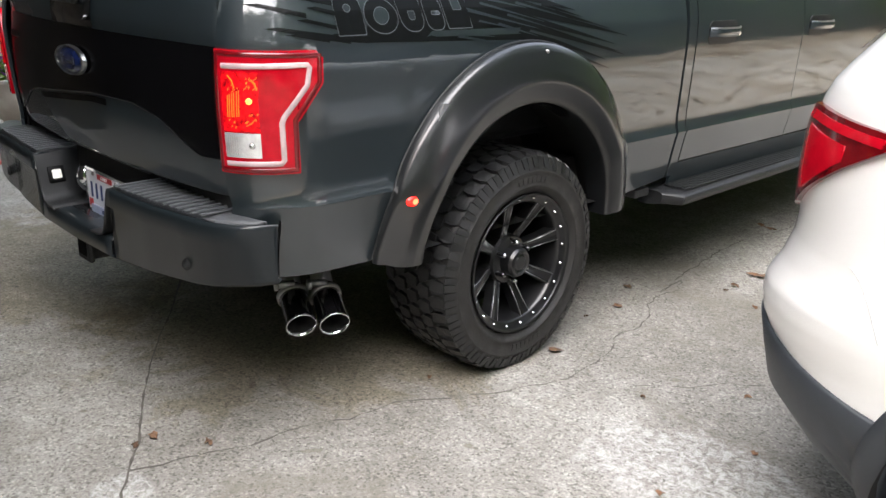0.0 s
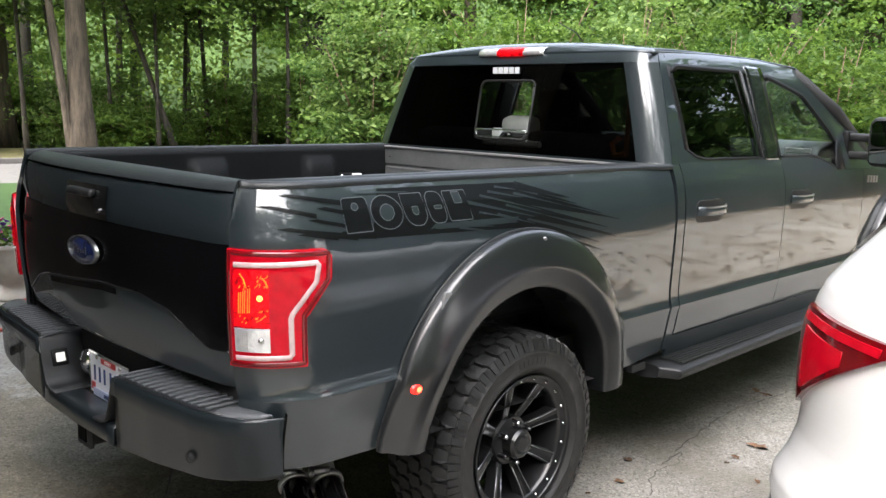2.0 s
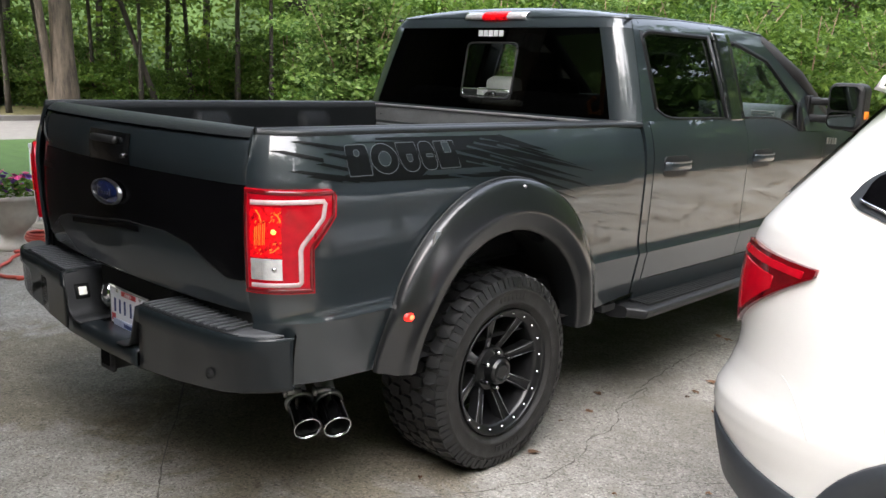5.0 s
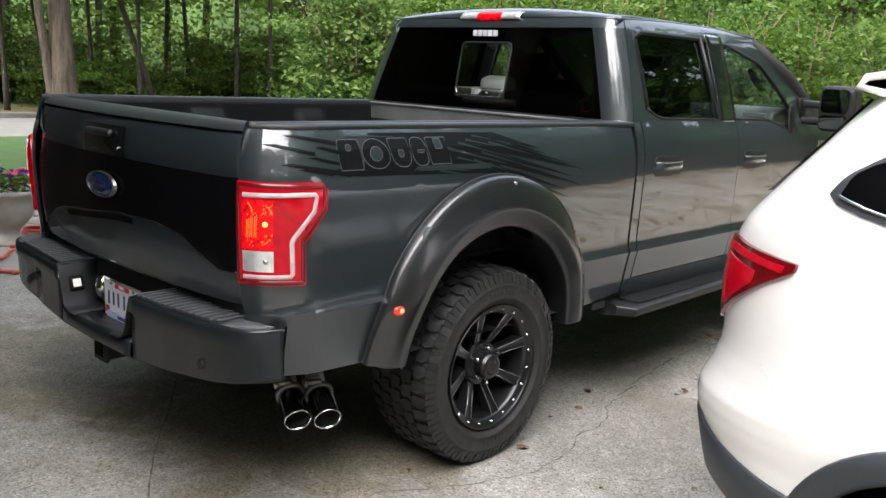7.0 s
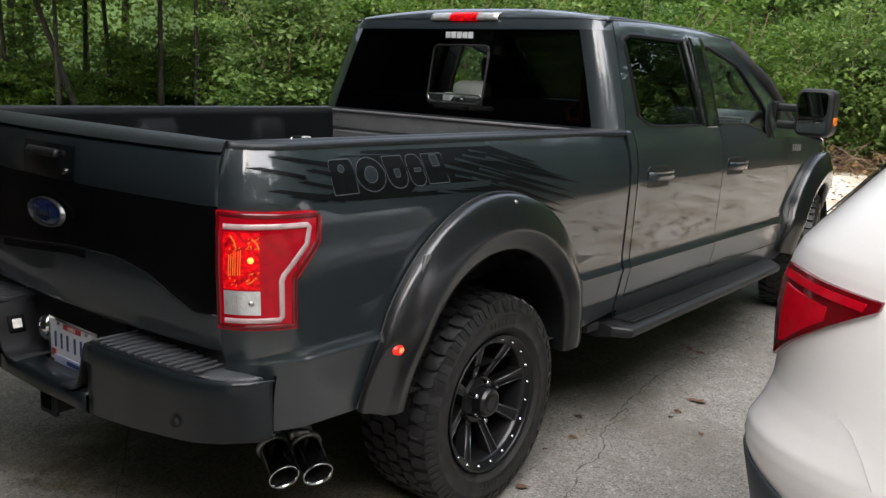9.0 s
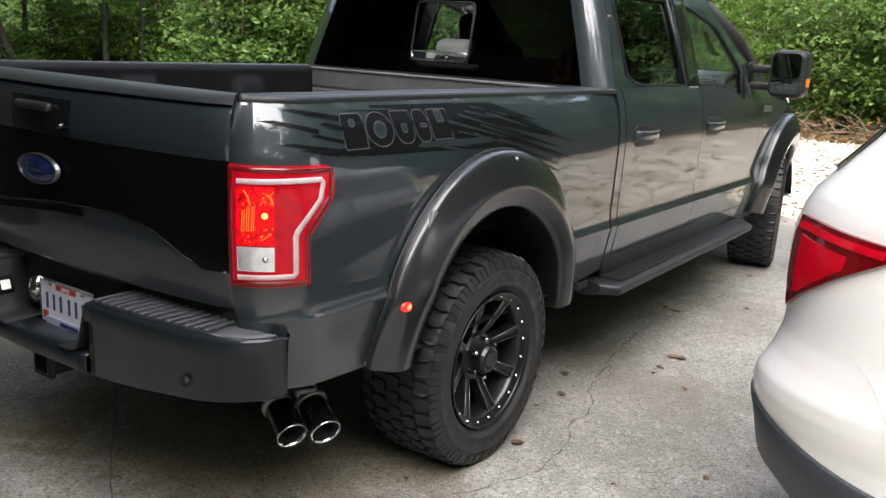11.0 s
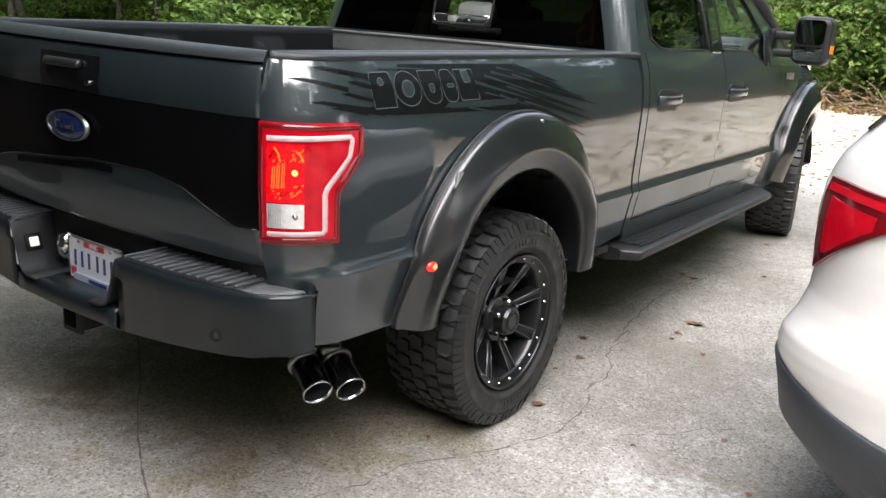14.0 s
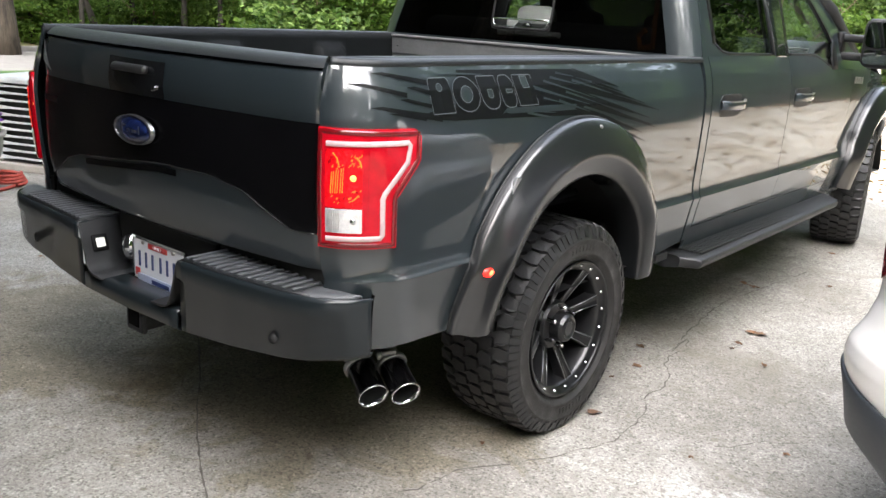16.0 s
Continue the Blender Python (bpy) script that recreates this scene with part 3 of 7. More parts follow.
def arch_ys(cy, a=0.475, n=28):
    return [cy - a * math.cos(math.pi * i / n) for i in range(n + 1)]


corner_ys = [0.2 - 0.234 * math.sin(radians(t)) for t in (90, 84, 78, 72, 64, 56, 46, 36, 24, 12)]
bed_ys = corner_ys + spread(0.2, 0.528, 8) + arch_ys(REAR_AXLE) + spread(1.483, 1.955, 10)
both_sides("bed_side", creased(bed_ys, lambda y: max(interp(y, [0, 0.5, 1.5, 1.96], [0.53, 0.515, 0.50, 0.545]), arch(y, REAR_AXLE)), lambda y: 1.318, 40), PAINT, solid=0.012)
both_sides("cab_corner", creased(spread(1.972, 2.029, 3), lambda y: 0.545, lambda y: 1.335, 34), PAINT, solid=0.012)
rear_doors = both_sides("rear_door", creased(spread(2.036, 2.9882, 14), lambda y: 0.605, lambda y: 1.338, 34, 0.001), PAINT, solid=0.02)
front_doors = both_sides("front_door", creased(spread(2.9922, 4.028, 14), lambda y: 0.605, lambda y: interp(y, [2.9, 3.40, 3.5, 3.67, 4.1], [1.338, 1.333, 1.312, 1.262, 1.252]), 34, 0.001), PAINT, solid=0.02)
both_sides("rocker_panel", strip(spread(2.0, 4.3, 12), lambda y: 0.49, lambda y: 0.600, 5), PAINT, solid=0.012)
fender_ys = spread(4.034, 4.24, 4) + arch_ys(FRONT_AXLE) + spread(5.2, 5.56, 6)
both_sides("front_fender", strip(fender_ys, lambda y: max(0.50 if y < FRONT_AXLE else 0.80, arch(y, FRONT_AXLE)), lambda y: interp(y, [4.0, 4.4, 5.56], [1.255, 1.25, 1.10]), 28), PAINT, solid=0.012)


def flare(cy, z0, z1, shift=0.0):
    """A wide arch flare: an outer edge on the body, a swelling face and a rolled lip."""
    cz, steps = 0.44, 46
    sec = [(0.0, 0.002), (0.0, 0.022), (0.004, 0.029), (0.014, 0.0345), (0.04, 0.0395), (0.15, 0.050), (0.30, 0.0625), (0.45, 0.0735), (0.55, 0.0795), (0.60, 0.0812), (0.63, 0.0812), (0.67, 0.0792), (0.76, 0.0745), (0.88, 0.067), (0.95, 0.061), (0.985, 0.054), (1.0, 0.046), (1.015, 0.028), (1.025, 0.0), (1.025, -0.05)]
    t0, t1 = math.pi - math.asin((z0 - cz) / 0.70), math.asin((z1 - cz) / 0.70)

    def f(u, k):
        t = t0 + (t1 - t0) * u
        s, dx = sec[k]
        ao, bo, ai, bi = 0.615, 0.70, 0.468, 0.513
        a, b = ao + (ai - ao) * s, bo + (bi - bo) * s
        y, z = cy + a * math.cos(t), cz + b * math.sin(t)
        base = side_x(y, max(0.55, min(z, 1.12))) if s < 0.3 else side_x(y, 0.95)
        end = min(1.0, 0.55 + max(0.0, min(u, 1 - u)) * 3.0)
        return (base + (dx * end if dx > 0 else dx) + shift, y, z)
    return surface(f, spread(0, 1, steps), list(range(len(sec))))


for cy, z0, z1 in ((REAR_AXLE, 0.512, 0.500), (FRONT_AXLE, 0.535, 0.80)):
    v, f = flare(cy, z0, z1)
    both_sides("wheel_arch_flare", (v, flipped(f)), FLARE, "satin charcoal arch flare", solid=0.006)
    liner = lathe([(0.53, -0.36), (0.53, 0.02)], 40, pose(0.93 - (0.03 if cy > 3 else 0), cy - 0.02, 0.44))
    liner2 = lathe([(0.01, -0.36), (0.54, -0.36)], 40, pose(0.93 - (0.03 if cy > 3 else 0), cy - 0.02, 0.44))
    lv, lf = joined(liner, liner2)
    lv = [Vector((p[0], p[1], max(p[2], 0.53))) for p in lv]
    both_sides("wheel_well", (lv, lf), DARK)


def flare_x(y, z):
    """The outer face of the rear flare at a height and length along the truck."""
    v, _ = flare(REAR_AXLE, 0.512, 0.500)
    return min((p for p in v if p[0] > 0.93), key=lambda p: (p[1] - y) ** 2 + (p[2] - z) ** 2)[0]


for sx in (1, -1):
    m = pose(sx * (flare_x(0.480, 0.708) + 0.004), 0.480, 0.708, 0, 0, 90 - sx * 90)
    lens = mesh_object("side_marker", *lathe([(0.0, 0.004), (0.010, 0.0036), (0.017, 0.002), (0.021, -0.008)], 20, m @ Matrix.Diagonal((1, 1.25, 0.8, 1))), MARKER_RED, truck, "lit red side marker lamp")
    mesh_object("bulb", *lathe([(0.0, 0.0062), (0.007, 0.0058), (0.0110, 0.0036)], 14, m @ Matrix.Diagonal((1, 1.1, 0.8, 1))), MARKER, lens, "glowing orange lamp core")
    slot = [(-0.012, -0.04), (0.016, -0.03), (0.012, 0.04), (-0.014, 0.034)]
    mm = Matrix(((0, sx, 0, sx * (flare_x(0.60, 0.95) - 0.004)), (1, 0, 0, 0.60), (0, 0, 1, 0.95), (0, 0, 0, 1))) @ pose(0, 0, 0, 0, 24, 0)
    sl = mesh_object("flare_slot", *prism(slot, 0.012, mm), MILLED, truck, "small bright-edged slot", smooth=False, bevel=0.003)
    mesh_object("slot_inset", *prism([(x * 0.55, z * 0.78) for x, z in slot], 0.006, mm @ Matrix.Translation((0, -0.003, 0))), PLASTIC, sl, smooth=False)
    mesh_object("flare_bolt", *lathe([(0.0, 0.008), (0.006, 0.006), (0.008, -0.01)], 10, pose(sx * (flare_x(1.045, 1.115) + 0.002), 1.045, 1.115)), STEEL, truck)

# crease trim on the bed corner and joint strip between flare and body
both_sides("arch_seam_trim", tube([(side_x(REAR_AXLE + 0.612 * math.cos(t), max(0.55, 0.44 + 0.7 * math.sin(t))) + 0.006, REAR_AXLE + 0.619 * math.cos(t), 0.44 + 0.706 * math.sin(t)) for t in spread(math.pi - 0.11, 0.08, 40)], 0.0045, 6), PLASTIC)

# rails and bed
CAP_SEC = [(0.003, 1.314), (0.006, 1.323), (-0.002, 1.331), (-0.016, 1.3345), (-0.022, 1.3300), (-0.038, 1.3300), (-0.045, 1.3360)]


def rail_cap(y, k):
    out = side_x(y, 1.316)
    if k < len(CAP_SEC):
        return (max(out + CAP_SEC[k][0], 0.776), y, CAP_SEC[k][1])
    return [(0.772, y, 1.335), (0.766, y, 1.330), (0.765, y, 1.312)][k - len(CAP_SEC)]


cap_ys = [-0.033, -0.030, -0.022, -0.01, 0.01, 0.03, 0.07, 0.12, 0.2] + spread(0.3, 1.968, 10)
cv, cf = surface(rail_cap, cap_ys, list(range(10)))
both_sides("rail_cap", (cv, cf + [tuple(range(10))]), CAP, "black plastic bed rail cap")
bed_floor = mesh_object("bed_floor", *joined(*[box(x, 0.98, 0.80, 0.085, 1.90, 0.03) for x in spread(-0.66, 0.66, 11)], box(0, 0.98, 0.785, 1.5, 1.9, 0.02)), LINER, truck, "ribbed black bed liner", smooth=False, bevel=0.006)


def bed_wall(y, v):
    z = 0.79 + 0.535 * v
    rib = 0.034 * max(0.0, min(1.0, 5.0 * math.cos(2 * math.pi * (y - 0.18) / 0.62) - 2.6))
    if v > 0.9 or v < 0.06:
        rib = 0.0
    return (0.738 + 0.024 * v - rib, y, z)


both_sides("bed_inner_wall", surface(bed_wall, [0.02 + 0.02 * i for i in range(97)], [0, 0.05, 0.08, 0.4, 0.7, 0.86, 0.91, 0.95, 1.0]), LINER, solid=0.01)


def bed_front(x, v):
    z = 0.79 + 0.53 * v
    return (x, 1.862 + (0.012 if 0.25 < v < 0.7 else 0.0) + (0.006 if 0.80 < v < 0.84 else 0), z)


# glare on the body-colour panel is put into a light grey
mesh_object("bed_front_panel", *sheet(bed_front, spread(-0.765, 0.765, 20), [0, 0.2, 0.25, 0.26, 0.69, 0.7, 0.79, 0.80, 0.81, 0.83, 0.84, 0.85, 0.92, 1.0]), material("glare_grey_bed_panel", (0.21, 0.215, 0.215), 0.45, 0.2, (0.16, 0.165, 0.165), 6, bump=0.2), truck, "grey ribbed bed front panel", smooth=False, solid=0.02)
mesh_object("bed_front_lip", *box(0, 1.876, 1.322, 1.53, 0.04, 0.012), material("bright_bed_lip", (0.24, 0.24, 0.24), 0.4, 0.1), truck, smooth=False, bevel=0.004)
for sx in (1, -1):
    mesh_object("wheel_hump", *box(sx * 0.65, 1.0, 0.88, 0.20, 0.80, 0.18), LINER, truck, bevel=0.05)
    for yy in (0.42, 1.55):
        mesh_object("tie_down_cleat", *box(sx * 0.70, yy, 1.17, 0.03, 0.09, 0.04), CHROME, truck, "chrome tie-down cleat", bevel=0.01)
strap = mesh_object("tie_down_strap", *joined(box(-0.705, 1.575, 1.175, 0.05, 0.11, 0.035), tube([(-0.70, 1.52, 1.18), (-0.685, 1.50, 1.15), (-0.70, 1.48, 1.12)], 0.008, 6)), SEAL, truck, "black tie-down strap end", bevel=0.008)
mesh_object("strap_tag", *box(-0.683, 1.600, 1.177, 0.018, 0.062, 0.030), WHITE_DECAL, strap, "white tag with a red stripe", bevel=0.004)
mesh_object("tag_stripe", *box(-0.6725, 1.600, 1.177, 0.004, 0.062, 0.010), PLATE_RED, strap, smooth=False)
mesh_object("rail_bolt", *lathe([(0.0, 0.01), (0.008, 0.008), (0.009, -0.01)], 10, pose(-0.715, 1.87, 1.27)), DARK, truck)


# tailgate
def gate_y(x, z):
    bow = -0.030 - 0.058 * (1 - (x / 0.77) ** 2)
    y = bow + interp(z, [0.742, 0.75, 0.80, 0.90, 1.0, 1.15, 1.17, 1.20, 1.27, 1.29, 1.305], [0.025, 0.010, 0.003, 0.0, 0.004, 0.012, 0.008, 0.000, -0.004, 0.000, 0.014])
    return y + 0.02 * max(0.0, abs(x) - 0.70) / 0.07


def swoosh(x):
    return interp(x, [-0.78, -0.70, -0.64, -0.50, -0.40, -0.30, 0.10, 0.36, 0.50, 0.60, 0.68, 0.78], [0.792, 0.798, 0.818, 0.888, 0.912, 0.922, 0.962, 0.965, 0.940, 0.892, 0.858, 0.856])


gate_xs = spread(-0.768, 0.768, 48)
gate_zs = [0.742, 0.746, 0.752, 0.765, 0.78, 0.82, 0.86, 0.90, 0.94, 0.97, 1.0, 1.05, 1.10, 1.14, 1.155, 1.165, 1.18, 1.20, 1.23, 1.26, 1.28, 1.29, 1.305]
gate = mesh_object("tailgate", *sheet(lambda x, z: (x, gate_y(x, z), z), gate_xs, gate_zs), PAINT, truck, "graphite tailgate with a black vinyl panel", solid=0.05)


def on_gate(name, xs, lo, hi, rows, off, mat, label="", parent=None):
    def f(x, v):
        z = lo(x) + (hi(x) - lo(x)) * v
        return (x, gate_y(x, z) - off, z)
    return mesh_object(name, *sheet(f, xs, spread(0, 1, rows)), mat, parent or gate, label)


on_gate("gate_panel", spread(-0.764, 0.764, 60), swoosh, lambda x: 1.158, 10, 0.003, VINYL, "black vinyl tailgate panel")
edge_path = [(x, gate_y(x, swoosh(x)) - 0.004, swoosh(x)) for x in spread(-0.76, 0.76, 70)]
mesh_object("swoosh_edge", *tube(edge_path, 0.0018, 6), GLOSS, gate)
mesh_object("gate_cap", *surface(lambda x, k: (x, [gate_y(x, 1.29) - 0.006, gate_y(x, 1.30) - 0.008, gate_y(x, 1.30) + 0.008, gate_y(x, 1.30) + 0.05, 0.035, 0.035][k], [1.303, 1.313, 1.326, 1.330, 1.328, 1.295][k]), spread(-0.77, 0.77, 40), list(range(6))), CAP, truck, "black plastic tailgate top moulding")
on_gate("handle_recess", spread(-0.172, 0.142, 12), lambda x: 1.160, lambda x: 1.268, 6, 0.006, GLOSS, "black tailgate handle surround")
mesh_object("handle", *box(-0.03, -0.107, 1.240, 0.19, 0.024, 0.026), PLASTIC, gate, "black tailgate pull handle", bevel=0.01)
mesh_object("handle_lock", *lathe([(0.0, 0.005), (0.008, 0.005), (0.009, -0.01)], 14, pose(0.11, -0.101, 1.19, 0, 0, -90)), BLACKCHROME, gate)
# oval badge as a plain shape
em = Matrix(((0, 1, 0, 0.0), (-1, 0, 0, -0.0905), (0, 0, 1, 1.052), (0, 0, 0, 1))) @ Matrix.Diagonal((1, 0.108, 0.047, 1))
badge = mesh_object("oval_badge", *lathe([(0.0, 0.016), (0.5, 0.0155), (0.90, 0.012), (0.92, 0.0)], 48, em), BLUE, gate, "blue oval badge")
mesh_object("badge_rim", *lathe([(0.925, 0.010), (0.94, 0.0155), (0.98, 0.015), (1.0, 0.0)], 48, em), BADGE_RIM, badge, "chrome rim")
mesh_object("badge_mark", *joined(*[box(x, -0.1068, 1.052 + dz, w, 0.002, h) for x, dz, w, h in ((-0.052, 0.004, 0.005, 0.030), (-0.040, 0.012, 0.022, 0.004), (-0.018, -0.004, 0.016, 0.010), (0.004, -0.004, 0.010, 0.010), (0.022, -0.003, 0.014, 0.010), (0.042, 0.002, 0.005, 0.026))]), BADGE_RIM, badge, smooth=False)
on_gate("stamped_strip", spread(-0.36, 0.20, 30), lambda x: swoosh(x) - 0.030, lambda x: swoosh(x) - 0.010, 2, 0.004, VINYL, "dark stamped lettering strip")
# bright reflection at the gate's corner, painted as a pale streak
on_gate("silver_streak", spread(-0.764, -0.625, 10), lambda x: interp(x, [-0.764, -0.74, -0.625], [1.262, 1.232, 1.176]), lambda x: interp(x, [-0.764, -0.70, -0.66, -0.625], [1.284, 1.268, 1.215, 1.178]), 4, 0.005, REFLECTED_SILVER, "grey torn streak decal")
on_gate("faint_bars", spread(-0.70, -0.58, 6), lambda x: 1.070, lambda x: 1.092, 1, 0.004, DECAL, "faint black lettering bar")

# corner seams, bumper gap
both_sides("gate_gap", joined(box(0.772, 0.02, 0.98, 0.012, 0.06, 0.62)), SEAM, smooth=False)


# tail lamps: a wrapped body with its own light fields
def plan(s):
    """Arc length from the tailgate edge, outwards round the corner: y."""
    ys = spread(-0.034, 0.30, 120)
    acc, last, out = 0.0, None, []
    for y in ys:
        p = (side_x(y, 1.0), y)
        if last:
            acc += math.hypot(p[0] - last[0], p[1] - last[1])
        out.append(acc)
        last = p
    return interp(s, out, ys)


PLAN_Y = [plan(s) for s in spread(0, 0.42, 84)]


def lamp_point(s, z, off):
    z -= 0.011
    y = interp(s, spread(0, 0.42, 84), PLAN_Y)
    e = 0.004
    x = side_x(y, z)
    y2, y1 = min(y + e, 0.4), max(y - e, -0.0345)
    nx, ny = (y2 - y1), -(side_x(y2, z) - side_x(y1, z))
    k = math.hypot(nx, ny)
    return (x + off * nx / k, y + off * ny / k, z)


LAMP_S = 0.291


def lamp_lo(s):
    return 0.846 if s < 0.216 else interp(s, [0.216, 0.226, LAMP_S], [0.985, 0.995, 1.085])


def lamp_solid(s0, s1, lo, hi, o0, o1, cols=20, rows=10):
    ss = spread(s0, s1, cols)

    def f(s, v):
        return lamp_point(s, lo(s) + (hi(s) - lo(s)) * v, o1)
    front = surface(f, ss, spread(0, 1, rows))
    rim = []
    for s in ss:
        rim.append((s, lo(s)))
    rim += [(s1, lo(s1) + (hi(s1) - lo(s1)) * k / 6) for k in range(1, 7)]
    rim += [(s, hi(s)) for s in reversed(ss[:-1])]
    rim += [(s0, hi(s0) + (lo(s0) - hi(s0)) * k / 6) for k in range(1, 6)]
    n = len(rim)
    v = [lamp_point(s, z, o1) for s, z in rim] + [lamp_point(s, z, o0) for s, z in rim]
    wall = (v, [(i, (i + 1) % n, (i + 1) % n + n, i + n) for i in range(n)])
    return joined((front[0], flipped(front[1])), wall)


def lamp_ribbon(path, width, off, step=0.012):
    pts = []
    for (a, b), (c, d) in zip(path[:-1], path[1:]):
        k = max(1, int(math.hypot(c - a, d - b) / step))
        pts += [(a + (c - a) * i / k, b + (d - b) * i / k) for i in range(k)]
    pts.append(path[-1])
    rows = []
    for i, (s, z) in enumerate(pts):
        a, b = pts[max(0, i - 1)], pts[min(len(pts) - 1, i + 1)]
        d = Vector((b[0] - a[0], b[1] - a[1])).normalized()
        n = Vector((-d.y, d.x)) * width / 2
        rows.append([lamp_point(s + n.x * q, z + n.y * q, off - (0.002 if abs(q) == 1 else 0)) for q in (-1, -0.85, 0, 0.85, 1)])
    v = [p for r in rows for p in r]
    f = [(i * 5 + j, i * 5 + j + 1, i * 5 + j + 6, i * 5 + j + 5) for i in range(len(rows) - 1) for j in range(4)]
    return v, f



def lamp_body():
    ss = spread(0.004, 0.2159, 18) + spread(0.2161, LAMP_S, 8)
    hi = lambda s: 1.170 - 0.02 * max(0, s - 0.27) / 0.02

    def f(s, v):
        return lamp_point(s, lamp_lo(s) + (hi(s) - lamp_lo(s)) * v, 0.012)
    front = surface(f, ss, spread(0, 1, 14))
    rim = [(s, lamp_lo(s)) for s in ss] + [(LAMP_S, hi(LAMP_S))] + [(s, hi(s)) for s in reversed(ss)]
    n = len(rim)
    v = [lamp_point(s, z, 0.012) for s, z in rim] + [lamp_point(s, z, -0.004) for s, z in rim]
    return joined((front[0], flipped(front[1])), (v, [(i, (i + 1) % n, (i + 1) % n + n, i + n) for i in range(n)]))


def tail_lamp(parent):
    bodies = both_sides("tail_lamp", lamp_body(), RED, "red tail lamp with a white light band")
    for k, ob in enumerate(bodies):
        def put(name, vf, mat, label=""):
            v, f = vf
            if k:
                v, f = [(-p[0], p[1], p[2]) for p in v], flipped(f)
            return mesh_object(name, v, f, mat, ob, label)
        put("red_rim", lamp_ribbon([(0.012, 0.856), (0.207, 0.856), (0.209, 0.992), (0.278, 1.088), (0.279, 1.157), (0.012, 1.161), (0.012, 0.856)], 0.013, 0.0150), RED_DARK)
        put("light_band", lamp_ribbon([(0.030, 1.130), (0.243, 1.134), (0.250, 1.126), (0.243, 1.082), (0.180, 1.000), (0.174, 0.985), (0.174, 0.885), (0.167, 0.876), (0.030, 0.874)], 0.0145, 0.0165), TUBE, "white light band")
        put("red_field", lamp_solid(0.136, 0.230, lambda s: interp(s, [0.136, 0.158, 0.163, 0.23], [0.90, 0.90, 0.995, 1.085]), lambda s: 1.115, 0.012, 0.0145, 8, 6), RED)
        lit = put("brake_field", lamp_solid(0.030, 0.120, lambda s: 0.963, lambda s: 1.116, 0.010, 0.0165, 10, 10), RED_LIT, "lit red brake light field")
        bulb = lamp_point(0.098, 1.043, 0.018)
        bm = pose(*bulb) if not k else pose(-bulb[0], bulb[1], bulb[2])
        bs = bmesh.new()
        bmesh.ops.create_icosphere(bs, subdivisions=2, radius=0.0085, matrix=bm)
        part("bulb", bs, BULB, lit, "glowing bulb")
        put("reflector_ribs", joined(*[lamp_ribbon([(s, 1.0 + 3 * (s - 0.05) * (s - 0.03)), (s + 0.002, 1.055 + 0.5 * (s - 0.04))], 0.0022, 0.0180) for s in (0.044, 0.049, 0.055, 0.060, 0.067, 0.072)], lamp_ribbon([(0.048, 1.108), (0.058, 1.094), (0.063, 1.076)], 0.0035, 0.0180), lamp_ribbon([(0.104, 1.098), (0.112, 1.088), (0.117, 1.074)], 0.005, 0.0180), lamp_ribbon([(0.088, 0.978), (0.100, 0.984), (0.112, 0.998)], 0.003, 0.0180)), AMBER, "orange reflector ribs")
        # glints of the reflector drawn as small glowing amber patches
        fr = random.Random(31)
        facets = []
        for cs, cz, n_f, sp in ((0.104, 1.086, 15, 0.017), (0.103, 1.000, 11, 0.016), (0.055, 0.985, 5, 0.012), (0.062, 1.075, 7, 0.014)):
            for i in range(n_f):
                fs, fz = min(0.117, cs + fr.uniform(-sp, sp)), cz + fr.uniform(-sp, sp)
                facets.append(lamp_ribbon([(fs - 0.0015, fz - fr.uniform(0.001, 0.003)), (fs + 0.0015, fz + fr.uniform(0.001, 0.004))], fr.uniform(0.0014, 0.0032), 0.0180))
        glint = put("reflector_facets", joined(*facets), AMBER, "glinting orange facets")
        glint["kind"] = "stuff"
        clear = put("reverse_light", lamp_solid(0.030, 0.120, lambda s: 0.892, lambda s: 0.958, 0.010, 0.0165, 10, 6), CLEAR, "clear reverse light")
        bulb = lamp_point(0.098, 0.925, 0.017)
        bs = bmesh.new()
        bmesh.ops.create_uvsphere(bs, u_segments=14, v_segments=8, radius=0.009, matrix=pose(*bulb) if not k else pose(-bulb[0], bulb[1], bulb[2]))
        part("reverse_bulb", bs, CHROME, clear, "bright round bulb")
        put("reflector_ribs", joined(*[lamp_ribbon([(s, 0.898), (s, 0.952)], 0.0022, 0.0180) for s in spread(0.036, 0.064, 5)]), STEEL)


tail_lamp(truck)

# bed-side decal: torn streaks and a row of outlined blocks


def side_patch(poly, off, step=0.03):
    """A quad in (y, z) laid on the body side."""
    (a, b, c, d) = [Vector(p) for p in poly]
    n = max(2, int((b - a).length / step))

    def f(u, v):
        p = (a * (1 - u) + b * u) * (1 - v) + (d * (1 - u) + c * u) * v
        return (side_x(p.x, p.y) + off, p.x, p.y)
    v, q = surface(f, spread(0, 1, n), spread(0, 1, 3))
    return v, flipped(q)


rnd = random.Random(11)
streaks = []
def finger(y0, z0, y1, z1, w, off=0.0022):
    return side_patch([(y0, z0 - w), (y1, z1 - 0.002), (y1, z1), (y0 + w * 0.8, z0)], off)


